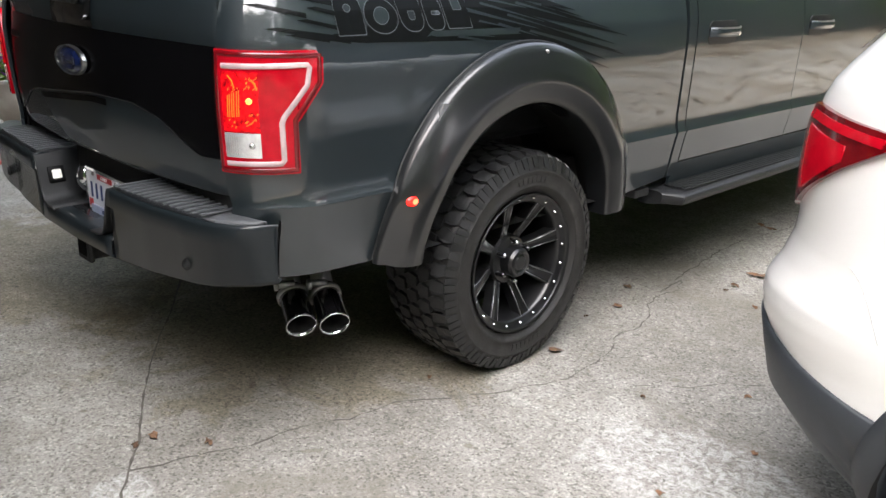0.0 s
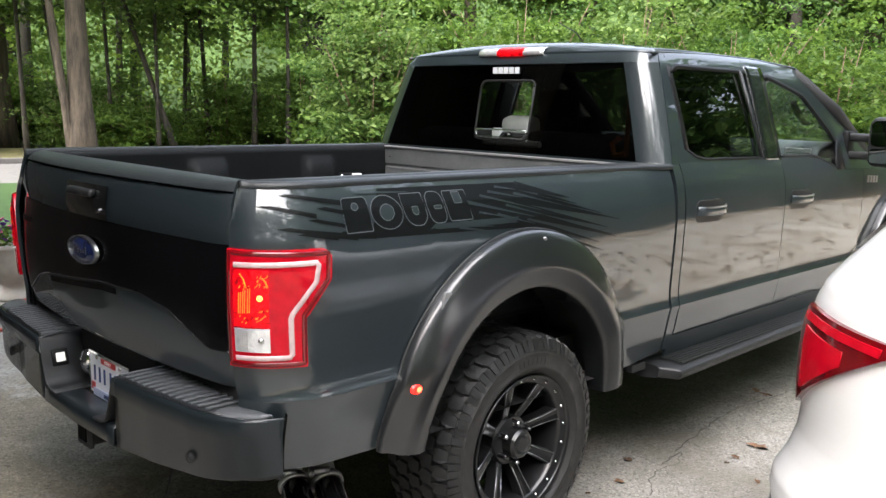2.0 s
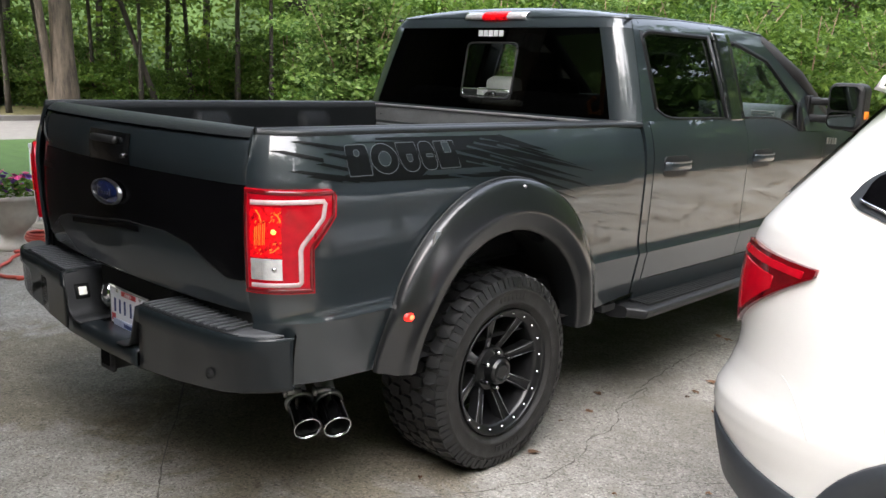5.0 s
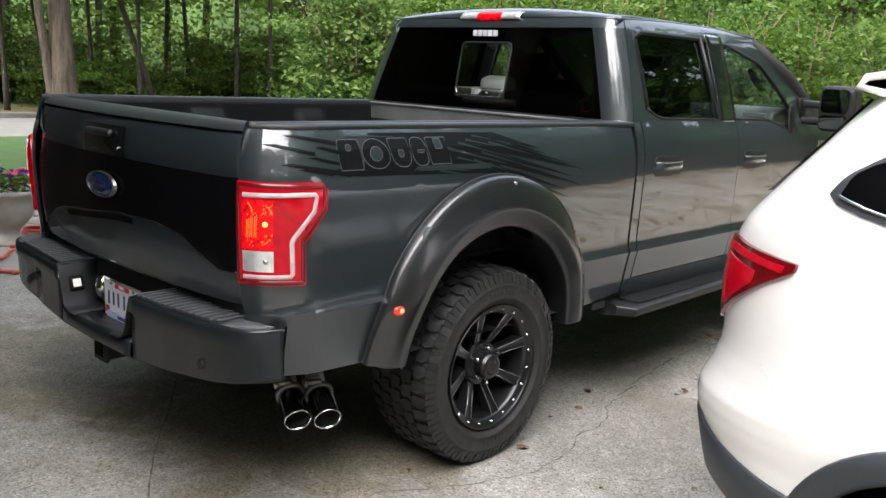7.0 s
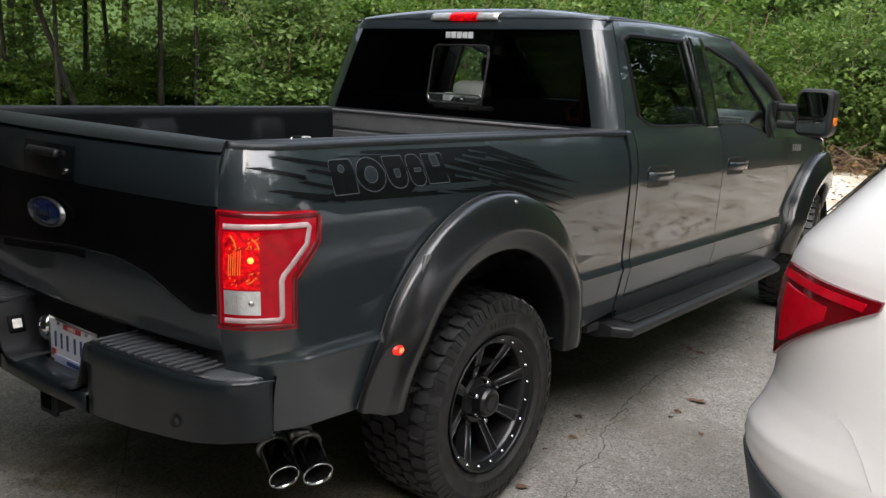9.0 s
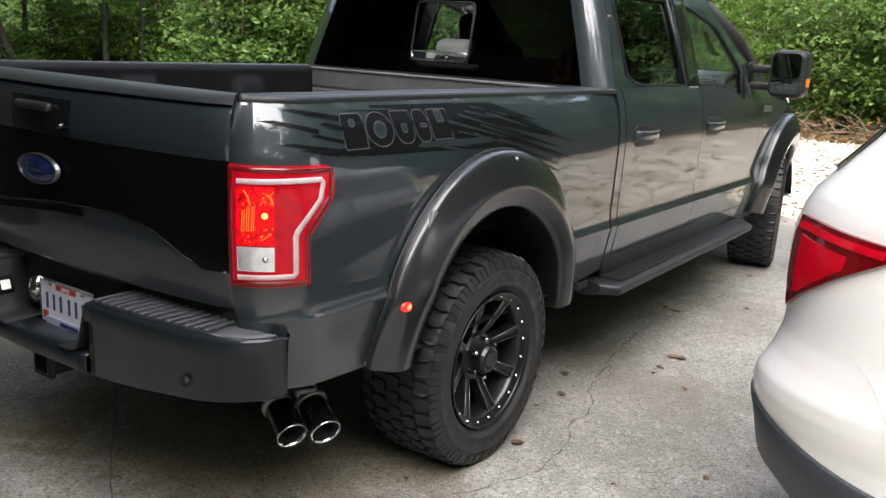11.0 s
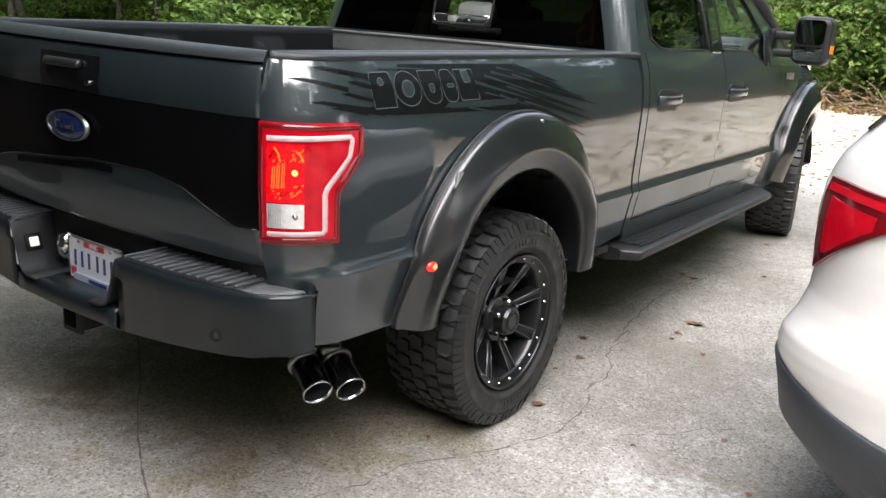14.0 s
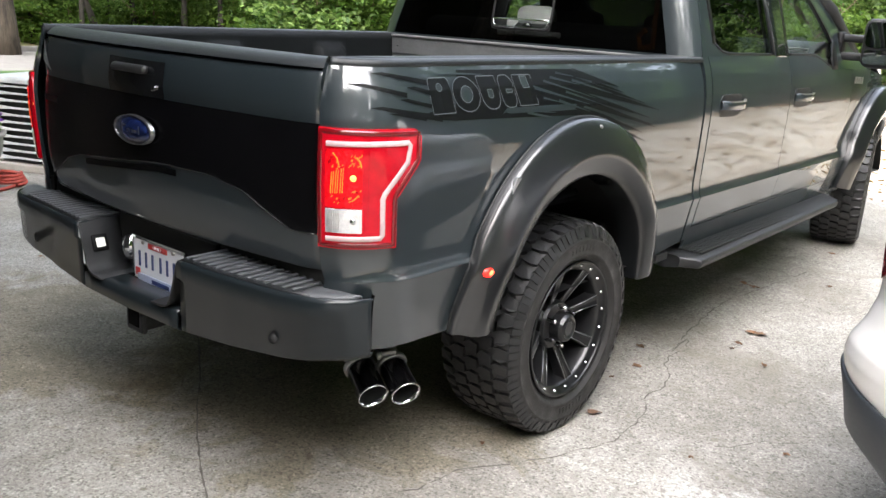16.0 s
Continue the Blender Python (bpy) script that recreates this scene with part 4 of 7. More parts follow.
for y0, z0, y1, z1, w in ((0.044, 1.298, 0.243, 1.276, 0.008), (-0.004, 1.269, 0.149, 1.246, 0.007), (0.04, 1.211, 0.292, 1.181, 0.010), (0.12, 1.232, 0.25, 1.213, 0.006), (0.15, 1.262, 0.26, 1.247, 0.007), (0.09, 1.196, 0.22, 1.182, 0.006)):
    streaks.append(side_patch([(y0, z0), (y1, z1 - w * 1.4), (y1, z1 + w * 0.4), (y0 + 0.03, z0 + w * 0.4)], 0.0022))
for i, (y0, z0, y1, z1, w) in enumerate(((0.99, 1.302, 1.27, 1.236, 0.026), (0.97, 1.278, 1.36, 1.190, 0.022), (0.97, 1.260, 1.55, 1.143, 0.026), (0.97, 1.236, 1.47, 1.118, 0.022), (0.97, 1.216, 1.53, 1.078, 0.024), (0.97, 1.192, 1.42, 1.066, 0.020), (0.97, 1.174, 1.45, 1.032, 0.020), (1.10, 1.262, 1.30, 1.214, 0.010), (1.20, 1.158, 1.50, 1.090, 0.010), (1.16, 1.238, 1.44, 1.172, 0.009))):
    streaks.append(finger(y0, z0, y1, z1, w, 0.0022 + 0.00008 * i))
streaks.append(side_patch([(0.34, 1.168), (1.0, 1.150), (1.02, 1.298), (0.40, 1.303)], 0.0014))
streaks.append(side_patch([(0.20, 1.180), (0.36, 1.166), (0.36, 1.190), (0.24, 1.196)], 0.0014))
for i, (y0, z0, y1, z1, w) in enumerate(((0.861, 1.279, 1.023, 1.249, 0.008), (0.753, 1.252, 1.062, 1.184, 0.010), (0.93, 1.232, 1.10, 1.190, 0.007), (0.30, 1.300, 0.52, 1.290, 0.008), (0.66, 1.186, 0.86, 1.166, 0.010), (0.80, 1.216, 0.92, 1.192, 0.006), (0.90, 1.292, 1.00, 1.276, 0.007), (0.82, 1.268, 1.10, 1.204, 0.007), (0.88, 1.206, 1.06, 1.160, 0.009), (0.98, 1.268, 1.22, 1.214, 0.008), (0.70, 1.176, 0.98, 1.128, 0.008), (1.02, 1.180, 1.20, 1.136, 0.007))):
    both_sides("bare_sliver", finger(y0, z0, y1, z1, w, 0.0034), PAINT, smooth=False)
for i, st in enumerate(streaks):
    both_sides("torn_decal", st, DECAL, "black torn-streak decal" if i == 0 else "", smooth=False)


def side_fill(poly, off, rows=9):
    """A convex shape in (y, z) laid on the body side."""
    zs = [p[1] for p in poly]
    lo, hi = min(zs), max(zs)
    spans = []
    for z in spread(lo + 1e-5, hi - 1e-5, rows):
        ys = []
        for (y0, z0), (y1, z1) in zip(poly, poly[1:] + poly[:1]):
            if (z0 <= z) != (z1 <= z):
                ys.append(y0 + (y1 - y0) * (z - z0) / (z1 - z0))
        spans.append((min(ys), max(ys), z))
    return sheet(lambda u, k: (side_x(spans[k][0] + (spans[k][1] - spans[k][0]) * u, spans[k][2]) + off, spans[k][0] + (spans[k][1] - spans[k][0]) * u, spans[k][2]), spread(0, 1, 4), list(range(rows + 1)))


def side_line(poly, width, off):
    """A closed thin line round a shape in (y, z) on the body side."""
    n = len(poly)
    v, f = [], []
    for i, (y, z) in enumerate(poly):
        a, b = Vector(poly[i - 1]), Vector(poly[(i + 1) % n])
        d = (b - a).normalized()
        for q in (-0.5, 0.5):
            yy, zz = y - d.y * width * q, z + d.x * width * q
            v.append((side_x(yy, zz) + off, yy, zz))
    for i in range(n):
        j = (i + 1) % n
        f.append((2 * i, 2 * i + 1, 2 * j + 1, 2 * j))
    return v, f


def oval(cy, cz, ry, rz, n=28, lean=0.0):
    return [(cy + ry * math.cos(2 * math.pi * i / n) + lean * rz * math.sin(2 * math.pi * i / n), cz + rz * math.sin(2 * math.pi * i / n)) for i in range(n)]


def soft_block(y, w, zb, h, lean, r_top, r_bottom):
    """A leaning block with its top and bottom corners rounded."""
    pts = []
    for cy, cz, r, a0 in ((y + w - r_top, zb + h - r_top, r_top, 0), (y + r_top, zb + h - r_top, r_top, 90), (y + r_bottom, zb + r_bottom, r_bottom, 180), (y + w - r_bottom, zb + r_bottom, r_bottom, 270)):
        pts += [(cy + r * math.cos(radians(a0 + 18 * i)), cz + r * math.sin(radians(a0 + 18 * i))) for i in range(6)]
    return [(p + lean * (z - zb), z) for p, z in pts]


wordmark = ((soft_block(0.238, 0.098, 1.192, 0.095, -0.13, 0.012, 0.004), oval(0.276, 1.262, 0.013, 0.010)),
            (oval(0.398, 1.240, 0.062, 0.048, lean=-0.13), oval(0.398, 1.240, 0.028, 0.023)),
            (soft_block(0.474, 0.088, 1.194, 0.094, -0.13, 0.004, 0.038), soft_block(0.503, 0.024, 1.226, 0.024, -0.13, 0.003, 0.010)),
            (soft_block(0.572, 0.070, 1.195, 0.094, -0.13, 0.026, 0.026), soft_block(0.592, 0.032, 1.238, 0.010, -0.13, 0.004, 0.004)),
            (soft_block(0.652, 0.098, 1.197, 0.091, -0.13, 0.004, 0.004), soft_block(0.682, 0.034, 1.250, 0.034, -0.13, 0.003, 0.003)))
for i, (outer, inner) in enumerate(wordmark):
    outer, inner = [[(0.012 + 1.01 * y, z - 0.003) for y, z in q] for q in (outer, inner)]
    both_sides("decal_block", side_fill(outer, 0.0036), DECAL, smooth=False)
    both_sides("decal_outline", side_line(outer, 0.0026, 0.0044), DECAL_LINE, "grey outline" if i == 0 else "", smooth=False)
    both_sides("decal_opening", side_fill(inner, 0.0042, 6), PAINT, "body-coloured opening in the decal" if i == 0 else "", smooth=False)
    both_sides("decal_outline", side_line(inner, 0.0022, 0.0050), DECAL_LINE, smooth=False)

# bumper
def bump_y(x):
    ax = abs(x)
    if x < -0.6:
        return interp(ax, [0.6, 0.7, 0.80, 0.86, 0.905, 0.925], [-0.126, -0.122, -0.112, -0.096, -0.062, 0.0])
    return interp(ax, [0, 0.3, 0.5, 0.7, 0.80, 0.86, 0.90, 0.925], [-0.158, -0.150, -0.138, -0.112, -0.086, -0.050, -0.010, 0.045])


def bump_bottom(x):
    return interp(abs(x), [0, 0.25, 0.5, 0.75, 0.93], [0.468, 0.472, 0.490, 0.512, 0.545])


SEC = [(0.060, 0.700, 0), (0.030, 0.703, 0), (0.004, 0.700, 0), (0.0, 0.688, 0), (-0.001, 0.648, 0), (0.010, 0.636, 0), (0.014, 0.0, 1), (0.030, -0.012, 1), (0.10, 0.0, 1)]


def bump_point(x, k):
    dy, z, low = SEC[k]
    y = bump_y(x)
    dy *= interp(abs(x), [0.85, 0.925], [1.0, 0.12])
    if low:
        z += bump_bottom(x)
    return (x, y + dy, z)


pod_xs = spread(0.295, 0.70, 14) + [0.74, 0.78, 0.81, 0.84, 0.865, 0.885, 0.90, 0.912, 0.92, 0.925]
bumper = mesh_object("rear_bumper", *joined(surface(bump_point, pod_xs, list(range(len(SEC)))),
                     surface(bump_point, [-x for x in reversed(pod_xs)], list(range(len(SEC)))),
                     surface(lambda x, k: (x, bump_y(x) + [0.10, 0.03, 0.012, 0.010, 0.03, 0.1][k], [0.535, 0.535, 0.528, 0.475, 0.462, 0.462][k]), spread(-0.275, 0.275, 12), list(range(6)))),
                     BUMPER, truck, "dark grey step bumper", solid=0.006)
for sx in (1, -1):
    # notch side walls and recess
    wall_sec = [(0.310, 0.703), (0.297, 0.699), (0.287, 0.688), (0.266, 0.622), (0.246, 0.562), (0.232, 0.545), (0.205, 0.537), (0.15, 0.536)]
    nv, nf = surface(lambda k, v: (sx * wall_sec[k][0], (bump_y(wall_sec[k][0]) + 0.004) * (1 - v) + 0.012 * v, wall_sec[k][1] + 0.004 * v), list(range(8)), [0, 0.03, 0.1, 0.5, 1.0])
    mesh_object("notch_wall", nv, nf if sx > 0 else flipped(nf), PLASTIC, bumper, "satin black notch wall", solid=0.006)
    pad_xs = spread(0.305, 0.80, 10)

    def pad_top(x, v):
        y0 = bump_y(sx * x) + 0.012
        return (sx * x, y0 + (0.05 - y0) * v, 0.7045 + 0.004 * math.sin(math.pi * v))
    pv, pf = surface(pad_top, pad_xs, spread(0, 1, 4))
    pad = mesh_object("step_pad", pv, pf if sx < 0 else flipped(pf), CAP, bumper, "black rubber step pad", solid=0.004)
    for i, x in enumerate(spread(0.318, 0.745, 13)):
        y0 = bump_y(sx * x) + 0.018
        mesh_object("pad_rib", *box(sx * x, (y0 + 0.03) / 2, 0.7095, 0.015, -y0 + 0.03, 0.008), PAD, pad, smooth=False, bevel=0.004)
    ev, ef = surface(lambda x, v: (sx * x, bump_y(sx * x) + 0.012 + (0.03 - bump_y(sx * x) - 0.012) * v, 0.712 - 0.012 * (abs(2 * v - 1)) ** 3), spread(0.77, 0.905, 8), spread(0, 1, 8))
    mesh_object("end_pad", ev, ef if sx < 0 else flipped(ef), PAD, bumper, "smooth grey bumper end cap", solid=0.008)
    for x in (0.69,):
        c = Vector((sx * x, bump_y(sx * x) + 0.0125, 0.557))
        mesh_object("parking_sensor", *lathe([(0.0, 0.006), (0.012, 0.005), (0.014, 0.0), (0.017, 0.004), (0.019, -0.006)], 20, Matrix.Translation(c) @ pose(0, 0, 0, 0, 0, -90 + sx * 16)), PLASTIC, bumper, "round black parking sensor")
both_sides("end_gap", surface(lambda z, k: (0.924, 0.050, z) if k == 0 else (side_x(0.070, z) + 0.002, 0.070, z) if k == 1 else (side_x(0.070, z) - 0.03, 0.078, z), spread(0.548, 0.702, 6), [0, 1, 2]), SEAM, parent=bumper, smooth=False)
# added dark box that stands in for the shade under the tailgate sill
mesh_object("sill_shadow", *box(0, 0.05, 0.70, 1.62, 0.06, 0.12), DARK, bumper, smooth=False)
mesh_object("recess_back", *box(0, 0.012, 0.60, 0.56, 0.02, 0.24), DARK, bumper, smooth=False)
lamp_m = Matrix(((0.0, 0.945, -0.327, -0.268), (-1.0, 0.0, 0.0, -0.085), (0.0, 0.327, 0.945, 0.625), (0, 0, 0, 1)))
fog = mesh_object("cube_lamp", *box(0, 0.0, 0, 0.058, 0.014, 0.060, lamp_m), SEAL, bumper, "small square bumper lamp", bevel=0.005)
mesh_object("lens", *box(0, 0.008, 0, 0.032, 0.006, 0.032, lamp_m), WHITE_LIT, fog, "lit white lens", bevel=0.003)
mesh_object("plate_lamp", *lathe([(0.0, 0.012), (0.02, 0.010), (0.030, 0.0), (0.036, -0.006)], 20, pose(-0.178, -0.03, 0.618, 0, 0, -60) @ Matrix.Diagonal((1, 0.8, 1.25, 1))), CHROME, bumper, "chrome socket beside the plate")

plate = thing("license_plate", "white license plate in a chrome frame below the tailgate", "license plate")
mesh_object("plate", *box(0, -0.022, 0.594, 0.30, 0.004, 0.15), PLATE_WHITE, plate, smooth=False, bevel=0.004)
mesh_object("frame", *joined(box(0, -0.024, 0.6665, 0.312, 0.008, 0.012), box(-0.153, -0.024, 0.594, 0.008, 0.008, 0.155), box(0.153, -0.024, 0.594, 0.008, 0.008, 0.155)), CHROME, plate, "chrome plate frame", smooth=False, bevel=0.002)
mesh_object("lower_band", *box(0.01, -0.0265, 0.527, 0.27, 0.004, 0.028), material("pale_blue_band", (0.45, 0.52, 0.68), 0.5), plate, "pale blue lower band", smooth=False)
for x in spread(-0.115, 0.12, 6):
    mesh_object("plate_bar", *box(x + (0.008 if x > -0.02 else 0), -0.0255, 0.594, 0.010, 0.003, 0.054), PLATE_BLUE, plate, smooth=False)
mesh_object("top_bar", *box(-0.005, -0.0255, 0.648, 0.11, 0.003, 0.018), PLATE_RED, plate, "red bar", smooth=False)
state = bpy.data.curves.new("state_name", "FONT")
state.body, state.size, state.extrude = "OHIO", 0.0185, 0.0006
state.align_x, state.align_y = "CENTER", "CENTER"
state_curve = bpy.data.objects.new("state_name_curve", state)
state_mesh = bpy.data.meshes.new_from_object(state_curve)
bpy.data.objects.remove(state_curve)
state_mesh.materials.clear()
state_mesh.materials.append(PLATE_WHITE)
state_mesh.transform(pose(-0.005, -0.0278, 0.648, 90, 0, 0))
state_name = new("state_name", state_mesh)
state_name.parent = plate
state_name["label"] = "white letters OHIO"
mesh_object("sticker", *box(-0.128, -0.0255, 0.545, 0.026, 0.003, 0.026), PLATE_RED, plate, "red sticker", smooth=False)
mesh_object("band_bar", *box(0.012, -0.0290, 0.527, 0.10, 0.002, 0.013), PLATE_BLUE, plate, smooth=False)
for x in (-0.09, 0.09):
    mesh_object("screw", *lathe([(0.0, 0.006), (0.006, 0.005), (0.008, 0.0)], 10, pose(x, -0.026, 0.654, 0, 0, -90)), STEEL, plate)

hitch = mesh_object("tow_receiver", *joined(box(0.0, -0.03, 0.435, 0.088, 0.17, 0.088), box(0.0, -0.112, 0.435, 0.105, 0.02, 0.105), box(0.11, 0.02, 0.44, 0.16, 0.04, 0.05)), DARK, truck, "black tow hitch receiver", smooth=False, bevel=0.012)
# flat black sheet on the face, painting the shaded hollow
mesh_object("receiver_hole", *box(0.0, -0.1235, 0.435, 0.06, 0.004, 0.06), SEAM, hitch, smooth=False)
mesh_object("frame_rail", *joined(box(0.42, 2.6, 0.50, 0.10, 5.2, 0.16), box(-0.42, 2.6, 0.50, 0.10, 5.2, 0.16), box(0, 0.12, 0.52, 0.95, 0.12, 0.12)), DARK, truck, smooth=False)
mesh_object("underbody", *box(0, 2.9, 0.62, 1.66, 4.3, 0.12), DARK, truck, smooth=False)
mesh_object("rear_axle", *tube([(-0.7, REAR_AXLE, HUB_Z), (0.7, REAR_AXLE, HUB_Z)], 0.05, 14), DARK, truck)
for sx in (1, -1):
    mesh_object("shock_absorber", *tube([(sx * 0.62, 1.18, 0.46), (sx * 0.66, 1.22, 0.86)], 0.03, 12), DARK, truck)

# twin exhaust tips
tip_dir = Vector((0.84, -0.34, -0.42)).normalized()
for px, py, pz in ((0.768, 0.226, 0.304), (0.832, 0.306, 0.308)):
    m = Matrix.Translation((px, py, pz)) @ Vector((1, 0, 0)).rotation_difference(tip_dir).to_matrix().to_4x4()
    tip = mesh_object("exhaust_tip", *lathe([(0.044, -0.145), (0.047, -0.14), (0.047, -0.012), (0.0475, 0.0)], 36, m), BLACKCHROME, truck, "black chrome exhaust tip")
    mesh_object("rolled_edge", *lathe([(0.0475, -0.005), (0.0495, 0.0), (0.048, 0.004), (0.0452, 0.003), (0.0445, -0.01)], 36, m), CHROME, tip, "bright rolled rim")
    mesh_object("inner_pipe", *joined(lathe([(0.0448, -0.008), (0.042, -0.14)], 30, m), lathe([(0.0, -0.12), (0.043, -0.12)], 30, m)), DARK, tip)
    mesh_object("clamp", *joined(lathe([(0.046, -0.135), (0.052, -0.132), (0.052, -0.118), (0.046, -0.115)], 30, m), box(-0.126, -0.03, 0.055, 0.016, 0.05, 0.02, m), box(-0.126, -0.062, 0.052, 0.03, 0.012, 0.02, m)), STEEL, tip, "steel clamp band")
    mesh_object("exhaust_pipe", *tube([m @ Vector((-0.13, 0, 0)), m @ Vector((-0.24, 0, 0.02)), m @ Vector((-0.40, 0.04, 0.05))], 0.034, 16), STEEL, tip)


# the tailgate and the bed corners are crowned: they lean forward above and below the lamps
REAR_END = ("bed_side", "tail_lamp", "red_rim", "light_band", "red_field", "brake_field", "bulb", "reflector_ribs", "reflector_facets", "reverse_light", "reverse_bulb", "torn_decal", "bare_sliver",
            "decal_block", "decal_outline", "decal_opening", "rail_cap", "gate_gap", "tailgate", "gate_panel", "swoosh_edge", "gate_cap", "handle_recess", "handle", "handle_lock",
            "oval_badge", "badge_rim", "badge_mark", "stamped_strip", "silver_streak", "faint_bars", "bed_inner_wall")
for ob in truck.children_recursive:
    if ob.type == "MESH" and ob.name.split(".")[0] in REAR_END:
        for vert in ob.data.vertices:
            x, y, z = vert.co
            vert.co.y = y + interp(z, [0.74, 0.85, 1.0, 1.10, 1.18, 1.25, 1.30, 1.335], [0.026, 0.012, 0.002, 0.0, 0.008, 0.022, 0.034, 0.043]) * interp(y, [0.06, 0.5], [1.0, 0.0])


# wheels
def wheel(parent, cy, sx, steer=0.0):
    m = pose(sx * (0.845 if cy < 3 else 0.825), cy, HUB_Z + ground_z(cy), 0, 0, 90 - sx * 90 + steer)
    w = new("wheel")
    w.parent = parent
    w["label"] = "black eight-spoke alloy wheel with an all-terrain tyre"
    tyre_prof = [(0.240, -0.125), (0.28, -0.150), (0.325, -0.155), (0.356, -0.148), (0.370, -0.140), (0.377, -0.128), (0.381, -0.10), (0.382, 0.0), (0.381, 0.10), (0.377, 0.128), (0.370, 0.140), (0.356, 0.148), (0.338, 0.1545), (0.336, 0.1575), (0.331, 0.1585), (0.328, 0.1568), (0.288, 0.154), (0.285, 0.1565), (0.277, 0.1550), (0.274, 0.150), (0.258, 0.141), (0.244, 0.127)]
    tyre = mesh_object("tyre", *lathe(tyre_prof, 72, m), RUBBER, w, "chunky all-terrain tyre")
    rr = random.Random(5)
    blocks = []
    n = 42
    for k in range(n):
        t = 2 * math.pi * k / n
        for x0, wd, ln, sh in ((0.113, 0.058, 0.050, 0.0), (0.054, 0.054, 0.050, 0.5), (-0.003, 0.053, 0.049, 0.1), (-0.060, 0.053, 0.050, 0.6), (-0.116, 0.054, 0.048, 0.2)):
            tt = t + sh * 2 * math.pi / n
            a = rr.uniform(-0.25, 0.25)
            vv = []
            for hh, k2 in ((0.366, 1.0), (0.3935, 0.92)):
                for dx, dl in ((-1, -0.7), (-0.35, -1), (1, -0.75), (1, 0.6), (0.3, 1), (-1, 0.8)):
                    xx = x0 + dx * wd / 2 * k2
                    an = tt + (dl * ln / 2 * k2 + dx * a * 0.014) / 0.38
                    rad = hh - (0.010 if abs(xx) > 0.128 else 0.0)
                    vv.append(m @ Vector((xx, rad * math.cos(an), rad * math.sin(an))))
            blocks.append((vv, [(0, 1, 7, 6), (1, 2, 8, 7), (2, 3, 9, 8), (3, 4, 10, 9), (4, 5, 11, 10), (5, 0, 6, 11), (6, 7, 8, 9, 10, 11)]))
        for j in (0, 1):
            tt = t + (0.02 + 0.5 * j + rr.uniform(-0.04, 0.04)) * 2 * math.pi / n
            vv = []
            for dr, xo in ((0.380, 0.1375), (0.346 - 0.014 * j, 0.1530)):
                for dl in (-0.9, 0.9):
                    for up in (0.0, 0.005):
                        an = tt + dl * (0.0135 - 0.002 * j) / 0.4
                        vv.append(m @ Vector((xo + up, dr * math.cos(an), dr * math.sin(an))))
            blocks.append((vv, [(1, 3, 7, 5), (0, 1, 5, 4), (2, 6, 7, 3), (0, 2, 3, 1), (4, 5, 7, 6)]))
    tread = mesh_object("tread", *joined(*blocks), TREAD, tyre, smooth=False, kind="stuff")
    for c0 in (math.pi / 2 - 0.05, -math.pi / 2 + 0.1):
        for k in range(7):
            an = c0 + (k - 3) * 0.075
            mm = m @ Matrix.Rotation(an, 4, "X")
            mesh_object("sidewall_bar", *box(0.1555, 0.305, 0, 0.003, 0.022, 0.015, mm), RUBBER, tyre, smooth=False)
    rim = mesh_object("rim", *lathe([(0.235, -0.12), (0.216, -0.11), (0.206, -0.02), (0.210, 0.080), (0.214, 0.108), (0.218, 0.120), (0.224, 0.126), (0.243, 0.131), (0.252, 0.142), (0.248, 0.149), (0.241, 0.142)], 64, m), RIM, w, "black rim ring")
    mesh_object("barrel", *lathe([(0.0, -0.03), (0.09, -0.03), (0.10, -0.06), (0.207, -0.07)], 48, m), DARK, rim)
    mesh_object("brake_disc", *lathe([(0.06, -0.015), (0.145, -0.015), (0.147, -0.03)], 48, m), DISC_STEEL, rim)
    for k in range(8):
        mm = m @ Matrix.Rotation(2 * math.pi * (k + 0.35) / 8, 4, "X")
        v = []
        for r, hw, x in ((0.045, 0.024, 0.058), (0.080, 0.0175, 0.068), (0.11, 0.0155, 0.078), (0.165, 0.0175, 0.100), (0.222, 0.024, 0.121)):
            v += [mm @ Vector((x - 0.045, r, -hw * 1.1)), mm @ Vector((x - 0.004, r, -hw)), mm @ Vector((x, r, -hw * 0.72)), mm @ Vector((x - 0.003, r, 0)), mm @ Vector((x, r, hw * 0.72)), mm @ Vector((x - 0.004, r, hw)), mm @ Vector((x - 0.045, r, hw * 1.1))]
        f = []
        for i in range(4):
            for j in range(7):
                f.append((i * 7 + j, i * 7 + (j + 1) % 7, (i + 1) * 7 + (j + 1) % 7, (i + 1) * 7 + j))
        f += [tuple(reversed(range(7))), tuple(range(28, 35))]
        sp = mesh_object("spoke", v, f, RIM, rim, smooth=False)
        for q in (-1, 1):
            e = tube([mm @ Vector((0.0755, 0.105, q * 0.0135)), mm @ Vector((0.0985, 0.165, q * 0.0150)), mm @ Vector((0.1185, 0.218, q * 0.0205))], 0.0013, 5)
            mesh_object("milled_edge", *e, MILLED, sp, "bright milled edge" if k == 0 and q > 0 else "")
    for k in range(20):
        an = 2 * math.pi * (k + 0.3) / 20
        mesh_object("rim_bolt", *lathe([(0.0, 0.007), (0.0045, 0.006), (0.0062, 0.0)], 8, m @ Matrix.Translation((0.1285, 0.2335 * math.cos(an), 0.2335 * math.sin(an)))), CHROME, rim, "bright rim bolt" if k == 0 else "")
